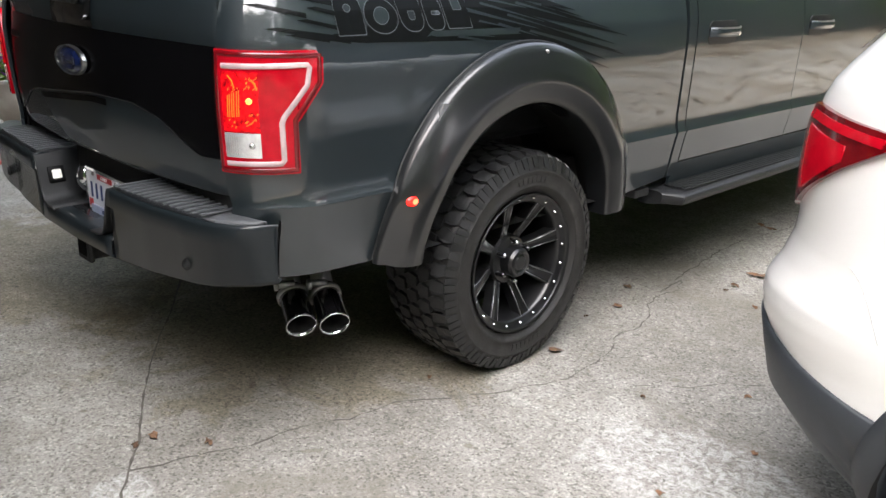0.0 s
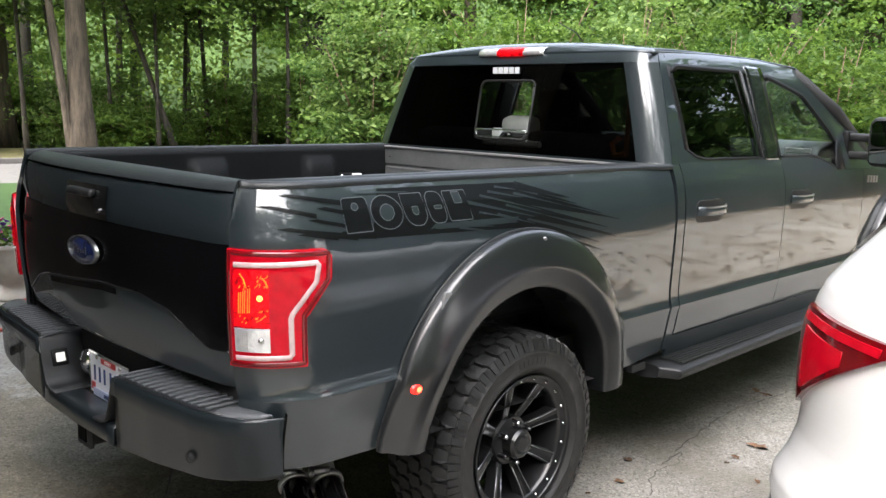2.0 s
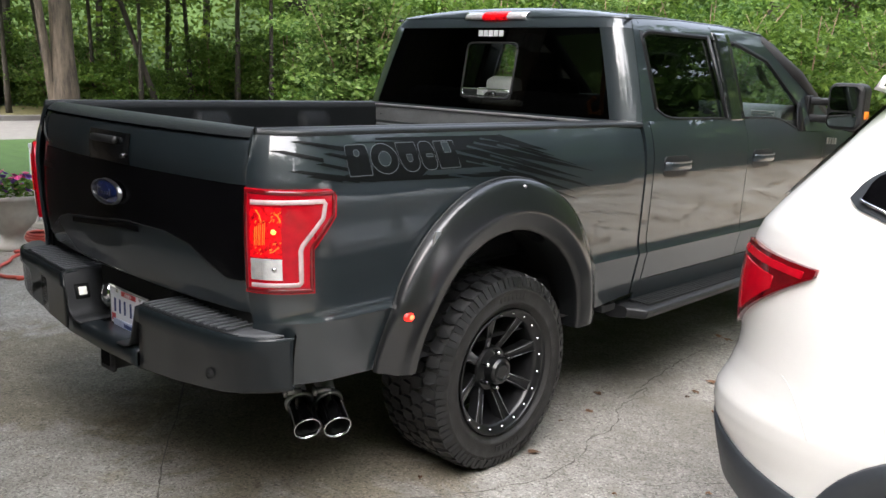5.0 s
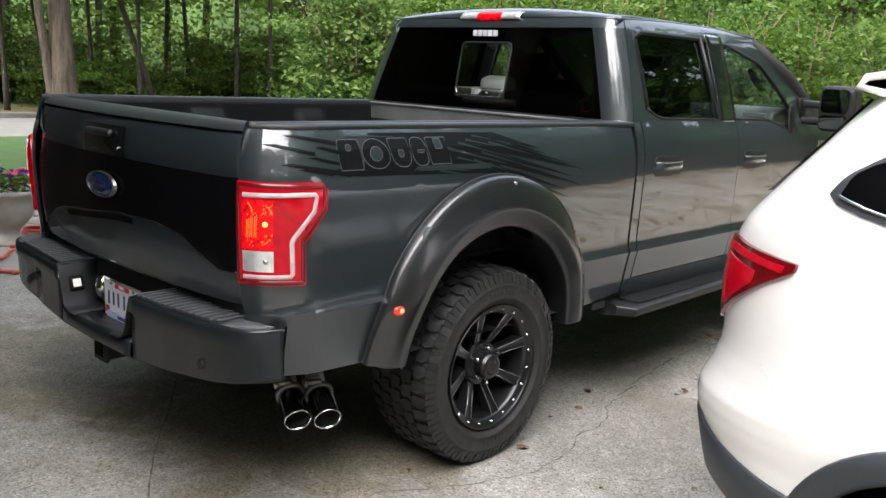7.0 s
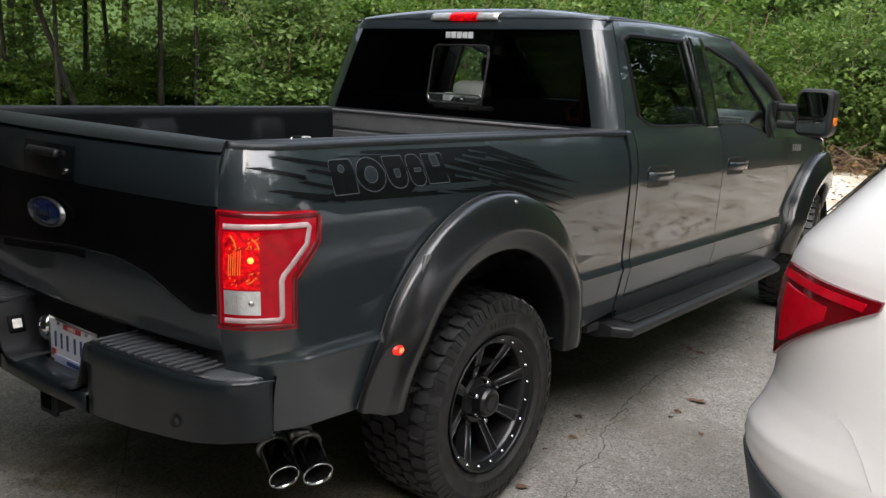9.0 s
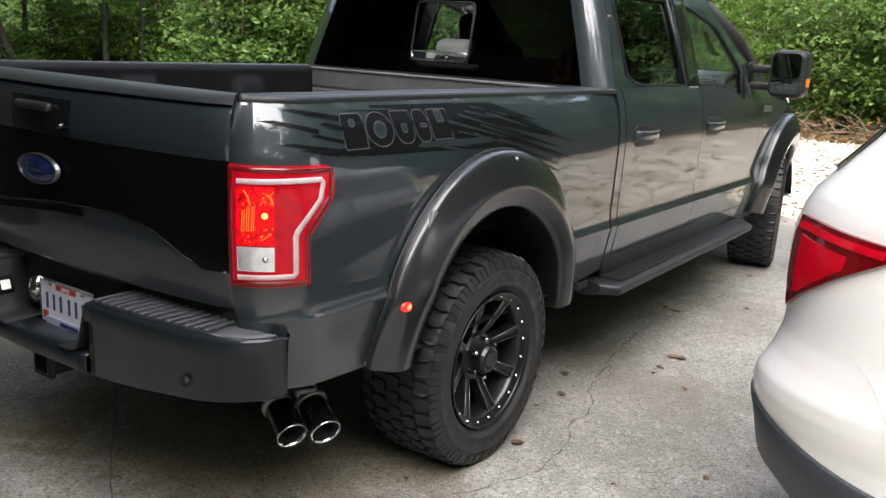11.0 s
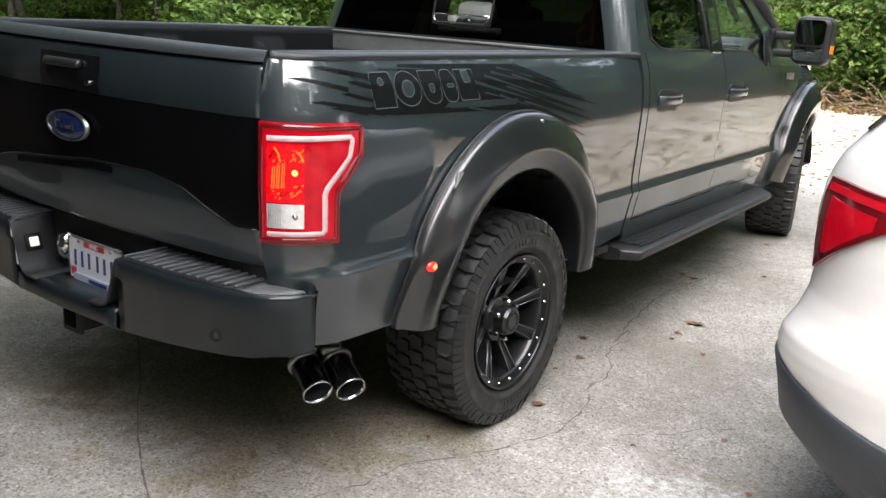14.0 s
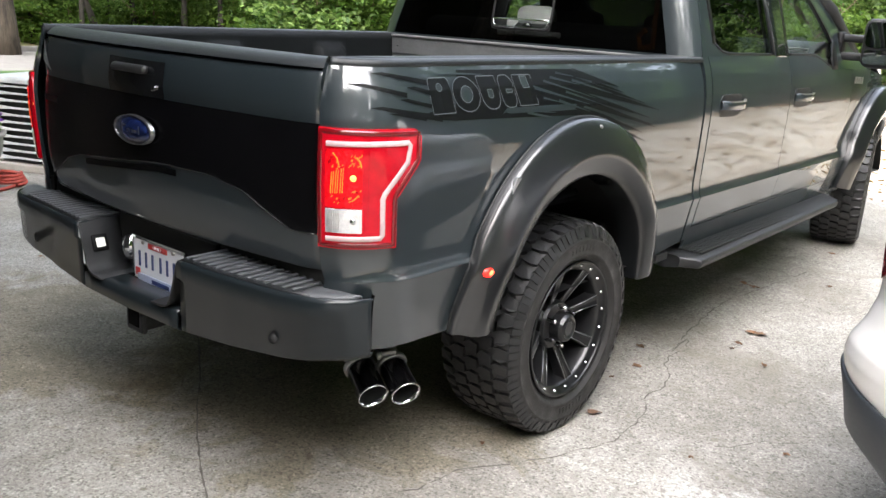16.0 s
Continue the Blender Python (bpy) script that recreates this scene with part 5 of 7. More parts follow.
    hubcap = mesh_object("hub_cap", *lathe([(0.0, 0.134), (0.024, 0.134), (0.030, 0.129), (0.038, 0.136), (0.047, 0.133), (0.053, 0.122), (0.055, 0.086), (0.084, 0.080), (0.090, 0.068), (0.091, 0.02)], 24, m), RIM, w, "black hub cap", smooth=False)
    for k in range(6):
        an = 2 * math.pi * (k + 0.5) / 6
        mesh_object("lug_nut", *lathe([(0.0, 0.118), (0.007, 0.117), (0.0098, 0.110), (0.0112, 0.078)], 6, m @ Matrix.Translation((0.0, 0.0715 * math.cos(an), 0.0715 * math.sin(an)))), CHROME if k % 3 else BLACKCHROME, hubcap)
    return w


for cy in (REAR_AXLE, FRONT_AXLE):
    for sx in (1, -1):
        wheel(truck, cy, sx, 13.0 if cy > 3 else 0.0)

# cab above the belt line
ROOF = ([1.88, 1.97, 2.10, 2.54, 3.0, 3.42, 3.60, 3.85, 4.08, 4.36], [1.60, 1.795, 1.806, 1.822, 1.824, 1.802, 1.735, 1.60, 1.452, 1.262])


def win_lo(y):
    if 2.112 <= y <= 2.82:
        return interp(y, [2.112, 2.15, 2.26, 2.82], [1.392, 1.366, 1.348, 1.344])
    if 3.0 <= y <= 3.735:
        return interp(y, [3.0, 3.40, 3.5, 3.67, 3.74], [1.345, 1.342, 1.322, 1.270, 1.268])
    return None


def win_hi(y):
    if y < 2.9:
        return interp(y, [2.112, 2.14, 2.2, 2.82], [1.72, 1.742, 1.748, 1.752])
    return interp(y, [3.0, 3.06, 3.43, 3.72, 3.74], [1.728, 1.735, 1.650, 1.430, 1.405])


def roofline(y):
    return interp(y, *ROOF)


def cab_piece(ys, lo, hi, rows=6):
    return strip(ys, lo, hi, rows)


def belt(y):
    return interp(y, [1.9, 3.40, 3.5, 3.67, 4.36], [1.337, 1.335, 1.312, 1.262, 1.25])


def back_y(z, u):
    return 1.895 + (z - 1.335) * 0.165 + 0.085 * abs(u) ** 22 + 0.55 * max(0.0, z - 1.757)


def rear_corner(u, v):
    z = 1.333 + (roofline(2.055 + 0.057 * u) - 1.333) * v
    y = back_y(z, 1) + (2.112 - back_y(z, 1)) * u
    return (side_x(y, z), y, z)


rw, fw = spread(2.112, 2.82, 10), spread(3.0, 3.735, 14)
both_sides("cab_side_frame", joined(
    sheet(rear_corner, spread(0, 1, 5), spread(0, 1, 14)),
    cab_piece(rw, belt, win_lo, 2), cab_piece(rw, win_hi, roofline, 4),
    cab_piece(spread(2.82, 3.0, 3), lambda y: 1.75, roofline, 6),
    cab_piece(fw, belt, win_lo, 2), cab_piece(fw, win_hi, roofline, 5),
    cab_piece(spread(3.735, 4.36, 10), belt, roofline, 6)), PAINT, solid=0.02)
both_sides("door_pillar", strip(spread(2.82, 3.004, 4), lambda y: belt(y) - 0.004, lambda y: 1.778, 40, 0.002), GLOSS, "gloss black door pillar", solid=0.02)
both_sides("window_seal", joined(
    strip(rw, lambda y: win_lo(y) - 0.006, lambda y: win_lo(y) + 0.006, 1, 0.002), strip(rw, lambda y: win_hi(y) - 0.012, lambda y: win_hi(y) + 0.008, 1, 0.002),
    strip([2.096, 2.130], lambda y: 1.39, lambda y: 1.745, 6, 0.002),
    strip(fw, lambda y: win_lo(y) - 0.006, lambda y: win_lo(y) + 0.006, 1, 0.002), strip(fw, lambda y: win_hi(y) - 0.016, lambda y: win_hi(y) + 0.012, 1, 0.002),
    strip([3.66, 3.735, 3.78], lambda y: 1.262, lambda y: interp(y, [3.66, 3.735, 3.78], [1.30, 1.43, 1.40]), 3, 0.003)), SEAL, solid=0.004)
both_sides("rear_side_window", strip(rw, win_lo, win_hi, 8, -0.012), TINT, "dark tinted side window")
both_sides("front_side_window", strip([y for y in fw], lambda y: min(win_lo(y), win_hi(y)), win_hi, 8, -0.012), CLEAR_GLASS, "clear side window")
both_sides("window_divider", tube([(side_x(2.71, 1.345) + 0.003, 2.79, 1.345), (side_x(2.7, 1.55) + 0.003, 2.775, 1.55), (side_x(2.7, 1.75) + 0.003, 2.755, 1.75)], 0.010, 8), CAP)
both_sides("roof_drip", tube([(side_x(y, roofline(y)) + 0.002, y, roofline(y) - 0.006) for y in spread(2.02, 3.5, 20)], 0.007, 6), PAINT)


def back_point(u, z):
    return (u * (side_x(1.99, z) - 0.004), back_y(z, u), z)


def pillar_point(k, z):
    inner = interp(z, [1.338, 1.752], [0.867, 0.843])
    return back_point(inner + (1 - inner) * k, z)


CAB_US = [-u for u in reversed(spread(0.8, 1, 14))] + spread(-0.75, 0.75, 20) + spread(0.8, 1, 14)
mesh_object("cab_back", *joined(sheet(back_point, CAB_US, [1.318, 1.328, 1.338]), sheet(back_point, CAB_US, [1.752, 1.77, 1.785, 1.797]),
            sheet(pillar_point, spread(0, 1, 8), spread(1.338, 1.752, 10)), (lambda vf: ([(-p[0], p[1], p[2]) for p in vf[0]], flipped(vf[1])))(sheet(pillar_point, spread(0, 1, 8), spread(1.338, 1.752, 10)))), PAINT, truck, solid=0.02)
ROOF_ROWS = [(1.993, 1.797, 1.797), (2.000, 1.808, 1.802), (2.009, 1.820, 1.806), (2.021, 1.831, 1.809), (2.035, 1.841, 1.811), (2.055, 1.850, 1.813), (2.09, 1.858, 1.816), (2.2, 1.866, 1.820), (2.4, 1.871, 1.823),
             (2.7, 1.873, 1.824), (3.0, 1.870, 1.824), (3.25, 1.862, 1.813), (3.38, 1.853, 1.806), (3.44, 1.846, 1.800)]


def roof_point(k, u):
    y, zc, zs = ROOF_ROWS[k]
    w = max(0.0, 1 - (y - 1.971) / 0.12)
    return (u * (side_x(2.1, zs) - 0.003), y + 0.085 * abs(u) ** 22 * w, zs + (zc - zs) * (1 - abs(u) ** 2.6))


mesh_object("roof", *surface(roof_point, list(range(len(ROOF_ROWS))), CAB_US), PAINT, truck, solid=0.02)


def back_glass(name, x0, x1, z0, z1, mat, label, off=0.004):
    def f(u, z):
        k = (z - 1.338) / (1.752 - 1.338)
        x = (x0 + (x1 - x0) * u) * (1 - 0.14 * k if abs(x0 + (x1 - x0) * u) > 0.3 else 1 - 0.03 * k)
        return (x, back_y(z, x / 0.9) - off + 0.010, z)
    return mesh_object(name, *sheet(f, spread(0, 1, 8), spread(z0, z1, 6)), mat, truck, label)


REAR_TINT = glass("rear_privacy_glass", (0.85, 0.95, 0.9), 0.035)
back_glass("rear_window", -0.80, -0.150, 1.336, 1.755, REAR_TINT, "dark tinted rear window pane")
back_glass("rear_window", 0.190, 0.80, 1.336, 1.755, REAR_TINT, "dark tinted rear window pane")
back_glass("rear_window", -0.150, 0.190, 1.672, 1.755, REAR_TINT, "dark tinted rear window pane")
back_glass("rear_window", -0.150, 0.190, 1.336, 1.396, REAR_TINT, "dark tinted rear window pane")
back_glass("sliding_window", -0.146, 0.186, 1.398, 1.670, CLEAR_GLASS, "clear sliding window pane", 0.0)


def rounded(hw0, hw1, z0, z1, r, n=6):
    pts = []
    for cx, cz, a0 in ((hw1 - r, z1 - r, 0), (hw0 + r, z1 - r, 90), (hw0 + r, z0 + r, 180), (hw1 - r, z0 + r, 270)):
        pts += [(cx + r * math.cos(radians(a0 + 90 * i / n)), cz + r * math.sin(radians(a0 + 90 * i / n))) for i in range(n + 1)]
    return pts


loop = [(x, back_y(z, x / 0.9) + 0.002, z) for x, z in rounded(-0.148, 0.188, 1.396, 1.674, 0.030)]
mesh_object("slider_frame", *tube(loop + [loop[0]], 0.005, 8), DARK, truck, "black slider frame")
loop = [(x * 0.985, back_y(z, x / 0.9) - 0.003, z + 0.004) for x, z in rounded(-0.142, 0.182, 1.402, 1.46, 0.03)]
mesh_object("slider_lip", *tube([p for p in loop if p[2] < 1.445], 0.004, 6, False), CHROME, truck)
brake = mesh_object("high_brake_lamp", *sheet(lambda x, k: (x, back_y(1.80, 0) - [0.0, 0.016, 0.022, 0.016, 0.0][k] + [0, 0.0, 0.006, 0.014, 0.02][k], [1.790, 1.793, 1.808, 1.824, 1.832][k]), spread(-0.203, 0.203, 10), list(range(5))), CLEAR, truck, "clear high-mounted lamp bar", solid=0.004)
mesh_object("brake_lens", *surface(lambda x, k: (x, back_y(1.80, 0) - [0.002, 0.019, 0.025, 0.019, 0.002][k] + [0, 0.0, 0.006, 0.014, 0.02][k], [1.7885, 1.793, 1.808, 1.8245, 1.833][k]), spread(-0.082, 0.082, 6), list(range(5))), RED_LIT, brake, "lit red brake lens")
for x in spread(-0.072, 0.066, 4):
    mesh_object("sticker_bar", *box(x + 0.002, back_y(1.722, 0) - 0.001, 1.722, 0.029, 0.002, 0.030, None), WHITE_DECAL, truck, "white window sticker block", smooth=False)

mesh_object("antenna", *tube([(0.30, 2.15, 1.86), (0.28, 2.12, 1.90), (0.22, 2.06, 1.945)], [0.004, 0.003, 0.002], 6), PLASTIC, truck, "thin black roof antenna")
# windscreen, bonnet and a plain front
mesh_object("windscreen", *surface(lambda u, v: (u * (side_x(3.44 + 0.92 * v, 1.80 - 0.55 * v) - 0.01), 3.44 + 0.92 * v + 0.08 * (1 - u * u), 1.845 - 0.57 * v - 0.035 * u * u), spread(-1, 1, 16), spread(0, 1, 10)), CLEAR_GLASS, truck, "clear windscreen")
mesh_object("bonnet", *sheet(lambda u, y: (u * (side_x(y, 1.2) - 0.015), y, interp(y, [4.34, 4.6, 5.4, 5.56], [1.265, 1.27, 1.20, 1.06]) + 0.05 * (1 - u ** 4)), spread(-1, 1, 20), spread(4.34, 5.56, 14)), PAINT, truck, solid=0.02)
mesh_object("front_panel", *surface(lambda u, z: (u * side_x(5.56, z), 5.56 + 0.06 * (1 - u ** 4), z), spread(-1, 1, 16), spread(0.80, 1.11, 8)), PLASTIC, truck, solid=0.03)

# handles, badge, fuel seam
for y in (2.235, 3.165):
    for sx in (1, -1):
        door = (rear_doors if y < 2.9 else front_doors)[0 if sx > 0 else 1]
        x = sx * (side_x(y, 1.14))
        mesh_object("handle_cup", *prism(rounded(-0.115, 0.115, -0.055, 0.042, 0.03), 0.006, Matrix(((0, sx, 0, x - sx * 0.002), (1, 0, 0, y), (0, 0, 1, 1.135), (0, 0, 0, 1)))), PLASTIC, door, smooth=False)
        mesh_object("door_handle", *surface(lambda u, k: (x + sx * (0.012 + 0.030 * (1 - (2 * u - 1) ** 4)) * [1, 1.12, 1.12, 1, 0.5, 0.5, 1][k], y + (u - 0.5) * 0.24, 1.133 + [-0.019, -0.010, 0.010, 0.020, 0.016, -0.016, -0.019][k]), spread(0, 1, 14), list(range(7))), PAINT, door, "body-colour pull handle")
        mesh_object("handle_strip", *surface(lambda u, k: (x + sx * (0.014 + 0.034 * (1 - (2 * u - 1) ** 4)) , y + (u - 0.5) * 0.225, 1.146 + [0.0, 0.008][k]), spread(0, 1, 12), [0, 1]), MILLED, door, "bright strip on the handle")
for sx in (1, -1):
    mesh_object("fender_bars", *joined(*[box(sx * (side_x(4.14, 1.19) + 0.004), 4.09 + 0.045 * i, 1.195 - 0.002 * i, 0.004, 0.026, 0.040) for i in range(4)]), STEEL, truck, "bright fender lettering bars", smooth=False)

# running boards
for sx in (1, -1):
    def board(y, k):
        e = min(1.0, max(0.0, (y - 1.88) / 0.04)) * min(1.0, max(0.0, (3.92 - y) / 0.10))
        xs = [0.86, 0.90, 1.035, 1.058, 1.062, 1.05, 0.90, 0.86]
        zs = [0.492, 0.496, 0.496, 0.490, 0.474, 0.452, 0.440, 0.44]
        x = xs[k] if k in (0, 7) else 0.90 + (xs[k] - 0.90) * (0.45 + 0.55 * e)
        return (sx * x, y, zs[k] - 0.0 + 0.006 * (y - 1.9) / 1.9 * 3)
    bys = [1.88, 1.90, 1.92, 1.95] + spread(2.0, 3.80, 20) + [3.84, 3.88, 3.92]
    v, f = surface(board, bys, list(range(8)))
    n = len(bys)
    f += [tuple(range(8)), tuple(reversed(range((n - 1) * 8, n * 8)))]
    rb = mesh_object("running_board", v, f if sx > 0 else flipped(f), PLASTIC, truck, "black running board", bevel=0.004)
    mesh_object("tread_pad", *joined(*[box(sx * xx, 2.88, 0.5075, 0.011, 1.80, 0.006, None) for xx in spread(0.925, 1.02, 5)]), PLASTIC, rb, smooth=False)
    for yy in (2.2, 2.9, 3.6):
        mesh_object("bracket", *box(sx * 0.80, yy, 0.50, 0.22, 0.06, 0.03), DARK, rb, smooth=False)
    mesh_object("mud_flap_tab", *box(sx * 0.90, 1.80, 0.50, 0.06, 0.10, 0.03), DARK, truck, smooth=False)

# tow mirrors
for sx in (1, -1):
    mir = mesh_object("tow_mirror", *prism(rounded(-0.104, 0.104, -0.134, 0.138, 0.05), 0.13, Matrix(((sx, 0, 0, sx * 1.138), (0, 1, 0, 3.80), (0, 0, 1, 1.413), (0, 0, 0, 1)))), PLASTIC, truck, "black towing mirror", smooth=False, bevel=0.022)
    mesh_object("mirror_glass", *prism(rounded(-0.080, 0.078, -0.02, 0.118, 0.03), 0.006, Matrix(((sx, 0, 0, sx * 1.134), (0, 1, 0, 3.792), (0, 0, 1, 1.413), (0, 0, 0, 1)))), MIRROR, mir, "upper mirror glass", smooth=False)
    mesh_object("spot_glass", *prism(rounded(-0.080, 0.078, -0.112, -0.032, 0.02), 0.006, Matrix(((sx, 0, 0, sx * 1.134), (0, 1, 0, 3.792), (0, 0, 1, 1.413), (0, 0, 0, 1)))), MIRROR, mir, "lower mirror glass", smooth=False)
    mesh_object("turn_lamp", *box(sx * 1.243, 3.86, 1.37, 0.014, 0.06, 0.045), AMBER, mir, "amber turn lamp", bevel=0.004)
    for zz in (1.435, 1.335):
        mesh_object("mirror_arm", *box(sx * 0.98, 3.89, zz, 0.17, 0.05, 0.046), PLASTIC, mir, bevel=0.012)
    mesh_object("mirror_base", *box(sx * 0.895, 3.90, 1.37, 0.04, 0.10, 0.20), SEAL, truck, bevel=0.015)

# cabin
mesh_object("cabin_floor", *box(0, 3.0, 0.72, 1.66, 2.4, 0.06), CABIN, truck, smooth=False)
mesh_object("headliner", *surface(lambda u, y: (u * 0.70, y, 1.785 + 0.03 * (1 - u * u)), spread(-1, 1, 6), spread(2.05, 3.45, 4)), DASH, truck, "grey headliner", solid=0.01)
for sx in (1, -1):
    mesh_object("door_trim", *box(sx * 0.875, 3.1, 1.02, 0.04, 2.0, 0.60), CABIN, truck, bevel=0.02)
    mesh_object("front_pillar_trim", *tube([(sx * 0.74, 3.42, 1.76), (sx * 0.83, 3.80, 1.58), (sx * 0.88, 4.2, 1.33)], 0.045, 8), CABIN, truck, "black pillar trim")
    mesh_object("grab_handle", *tube([(sx * 0.775, 3.42, 1.62), (sx * 0.755, 3.45, 1.615), (sx * 0.752, 3.52, 1.565), (sx * 0.77, 3.58, 1.51), (sx * 0.79, 3.60, 1.505)], [0.010, 0.016, 0.020, 0.016, 0.010], 8), CABIN, truck, "black grab handle")
dash = mesh_object("dashboard", *sheet(lambda x, k: (x, [3.62, 3.60, 3.66, 3.85, 4.25][k], [0.8, 1.26, 1.375, 1.405, 1.30][k]), spread(-0.83, 0.83, 12), list(range(5))), DASH, truck, "grey dashboard", solid=0.03)
mesh_object("air_vent", *joined(*[box(0.74, 3.600, 1.285 + 0.016 * i, 0.13, 0.02, 0.007) for i in range(5)], tube([(0.67, 3.585, 1.27), (0.81, 3.585, 1.27), (0.81, 3.61, 1.365), (0.67, 3.61, 1.365), (0.67, 3.585, 1.27)], 0.006, 6)), STEEL, dash, "silver-edged air vent", smooth=False)
mesh_object("steering_wheel", *lathe([(0.19 + 0.014 * math.cos(a), 0.014 * math.sin(a)) for a in spread(0, 2 * math.pi, 8)], 28, pose(-0.42, 3.42, 1.22, 0, 25, 90)), CABIN, truck)
mesh_object("inside_mirror", *box(0.02, 3.60, 1.66, 0.26, 0.03, 0.07), CABIN, truck, bevel=0.02)


def seat(x, y, w, mat, head=True):
    s = mesh_object("seat", *box(x, y + 0.18, 0.92, w, 0.5, 0.16), mat, truck, "grey leather seat", bevel=0.05)
    mesh_object("backrest", *box(0, 0, 0, w, 0.14, 0.62, pose(x, y - 0.07, 1.20, 12, 0, 0)), mat, s, bevel=0.05)
    if head:
        mesh_object("headrest", *box(0, 0, 0, 0.27, 0.11, 0.17, pose(x, y - 0.16, 1.575, 10, 0, 0)), mat, s, "grey padded headrest", bevel=0.045)
        for q in (-0.06, 0.06):
            mesh_object("headrest_post", *tube([(x + q, y - 0.14, 1.44), (x + q, y - 0.155, 1.52)], 0.006, 6), CHROME, s)
    return s


seat(0.40, 3.05, 0.52, CABIN)
seat(-0.40, 3.05, 0.52, CABIN)
rear = mesh_object("rear_bench", *box(0, 2.38, 0.92, 1.45, 0.5, 0.16), CABIN, truck, "dark rear bench seat", bevel=0.05)
mesh_object("backrest", *box(0, 0, 0, 1.45, 0.14, 0.56, pose(0, 2.16, 1.16, 10, 0, 0)), CABIN, rear, bevel=0.05)
mesh_object("headrest", *box(0, 0, 0, 0.20, 0.10, 0.105, pose(-0.03, 2.12, 1.455, 8, 0, 0)), SEAT, rear, "pale grey padded headrest", bevel=0.035)
mesh_object("shelf", *box(-0.02, 2.07, 1.375, 0.36, 0.10, 0.03), SEAT, rear, "pale shelf trim", bevel=0.01)
mesh_object("latch", *lathe([(0.0, 0.02), (0.018, 0.018), (0.022, 0.0)], 14, pose(0.03, 1.96, 1.41, 0, 0, -90)), BLACKCHROME, rear)
mesh_object("side_trim", *box(-0.14, 2.08, 1.41, 0.05, 0.06, 0.07), SEAT, rear, bevel=0.01)
strap = mesh_object("hanging_strap", *joined(box(0.655, 2.03, 1.52, 0.022, 0.006, 0.34), tube([(0.655, 2.02, 1.36), (0.60, 2.02, 1.35), (0.585, 2.02, 1.40), (0.62, 2.02, 1.43)], 0.014, 6)), STRAP, truck, "orange strap behind the rear glass", smooth=False)

for ob in truck.children_recursive:
    if ob.type == "MESH" and ob.data.materials[0] in (TINT, CLEAR_GLASS, REAR_TINT):
        ob.visible_shadow = False


# ---- white crossover ----
SUV_AT, SUV_RZ = (1.973, 1.449, 0.0), -6.0
suv = thing("crossover_car", "white compact crossover car with dark cladding and red tail lamps", "car", at=SUV_AT, rz=SUV_RZ)
SUV_LEN = 4.25
SZ = [0.22, 0.26, 0.3, 0.34, 0.38, 0.42, 0.46, 0.5, 0.54, 0.58, 0.62, 0.66, 0.7, 0.76, 0.82, 0.86, 0.9, 0.95, 1.02, 1.08, 1.13, 1.17, 1.22, 1.3, 1.38, 1.46, 1.52, 1.56, 1.585, 1.6]
SR = [0.27, 0.21, 0.15, 0.105, 0.058, 0.016, -0.009, -0.018, -0.018, -0.024, -0.04, -0.045, -0.038, -0.006, 0.014, 0.017, 0.015, 0.01, 0.009, 0.013, 0.028, 0.048, 0.09, 0.163, 0.23, 0.29, 0.34, 0.365, 0.425, 0.56]
SW = [0.78, 0.8, 0.82, 0.828, 0.837, 0.845, 0.852, 0.858, 0.863, 0.868, 0.876, 0.883, 0.887, 0.886, 0.885, 0.884, 0.882, 0.88, 0.876, 0.87, 0.864, 0.858, 0.848, 0.822, 0.79, 0.755, 0.73, 0.7, 0.63, 0.46]
SF = [0.3, 0.225, 0.15, 0.117, 0.083, 0.05, 0.025, 0.0, 0.0, 0.0, 0.0, 0.0, 0.01, 0.02, 0.05, 0.08, 0.12, 0.2, 0.45, 0.85, 1.0, 1.08, 1.16, 1.3, 1.45, 1.6, 1.75, 1.85, 1.95, 2.1]


def suv_plan(t, z, off=0.0):
    """Right half outline at height z: t 0..1 round the rear corner, 1..2 along the side, 2..3 round the nose."""
    w, xr, xf = interp(z, SZ, SW), interp(z, SZ, SR), SUV_LEN - interp(z, SZ, SF)
    D = interp(z, [1.10, 1.32], [0.50, 0.36])

    def corner(q, x0, sgn):
        r = math.sin(q * math.pi / 2) ** 0.85
        k = min(1.0, max(0.0, (r - 0.5) / 0.25))
        inset = interp(z, [0.60, 0.66, 0.70, 0.74, 0.82, 0.90, 1.0], [0, 0.02, 0.042, 0.050, 0.035, 0.02, 0]) * (1 - k * k * (3 - 2 * k)) if sgn > 0 else 0.0
        return (x0 + inset + sgn * D * (1 - math.sqrt(max(0.0, 1 - r ** 4))), -w * r)
    if t <= 1:
        p = corner(t, xr, 1)
    elif t >= 2:
        p = corner(3 - t, xf, -1)
    else:
        p = (xr + D + (xf - xr - 2 * D) * (t - 1), -w)
    if off:
        e = 0.004
        a, b = suv_plan(max(0, t - e), z), suv_plan(min(3, t + e), z)
        n = Vector((b[1] - a[1], -(b[0] - a[0]), 0))
        n = n.normalized() if n.length > 1e-9 else Vector((-1, 0, 0))
        p = (p[0] + n.x * off, p[1] + n.y * off)
    return (p[0], p[1], z)


ts = spread(0, 1, 26)[:-1] + spread(1, 1.5, 70)[:-1] + spread(1.5, 2, 30)[:-1] + spread(2, 3, 16)
zs = sorted(set(SZ + spread(0.26, 1.2, 48)))
v, f = sheet(lambda t, z: suv_plan(t, z), ts, zs)
WH_X, WH_Z, WH_R = 0.845, 0.335, 0.395
WF_X = WH_X + 2.61


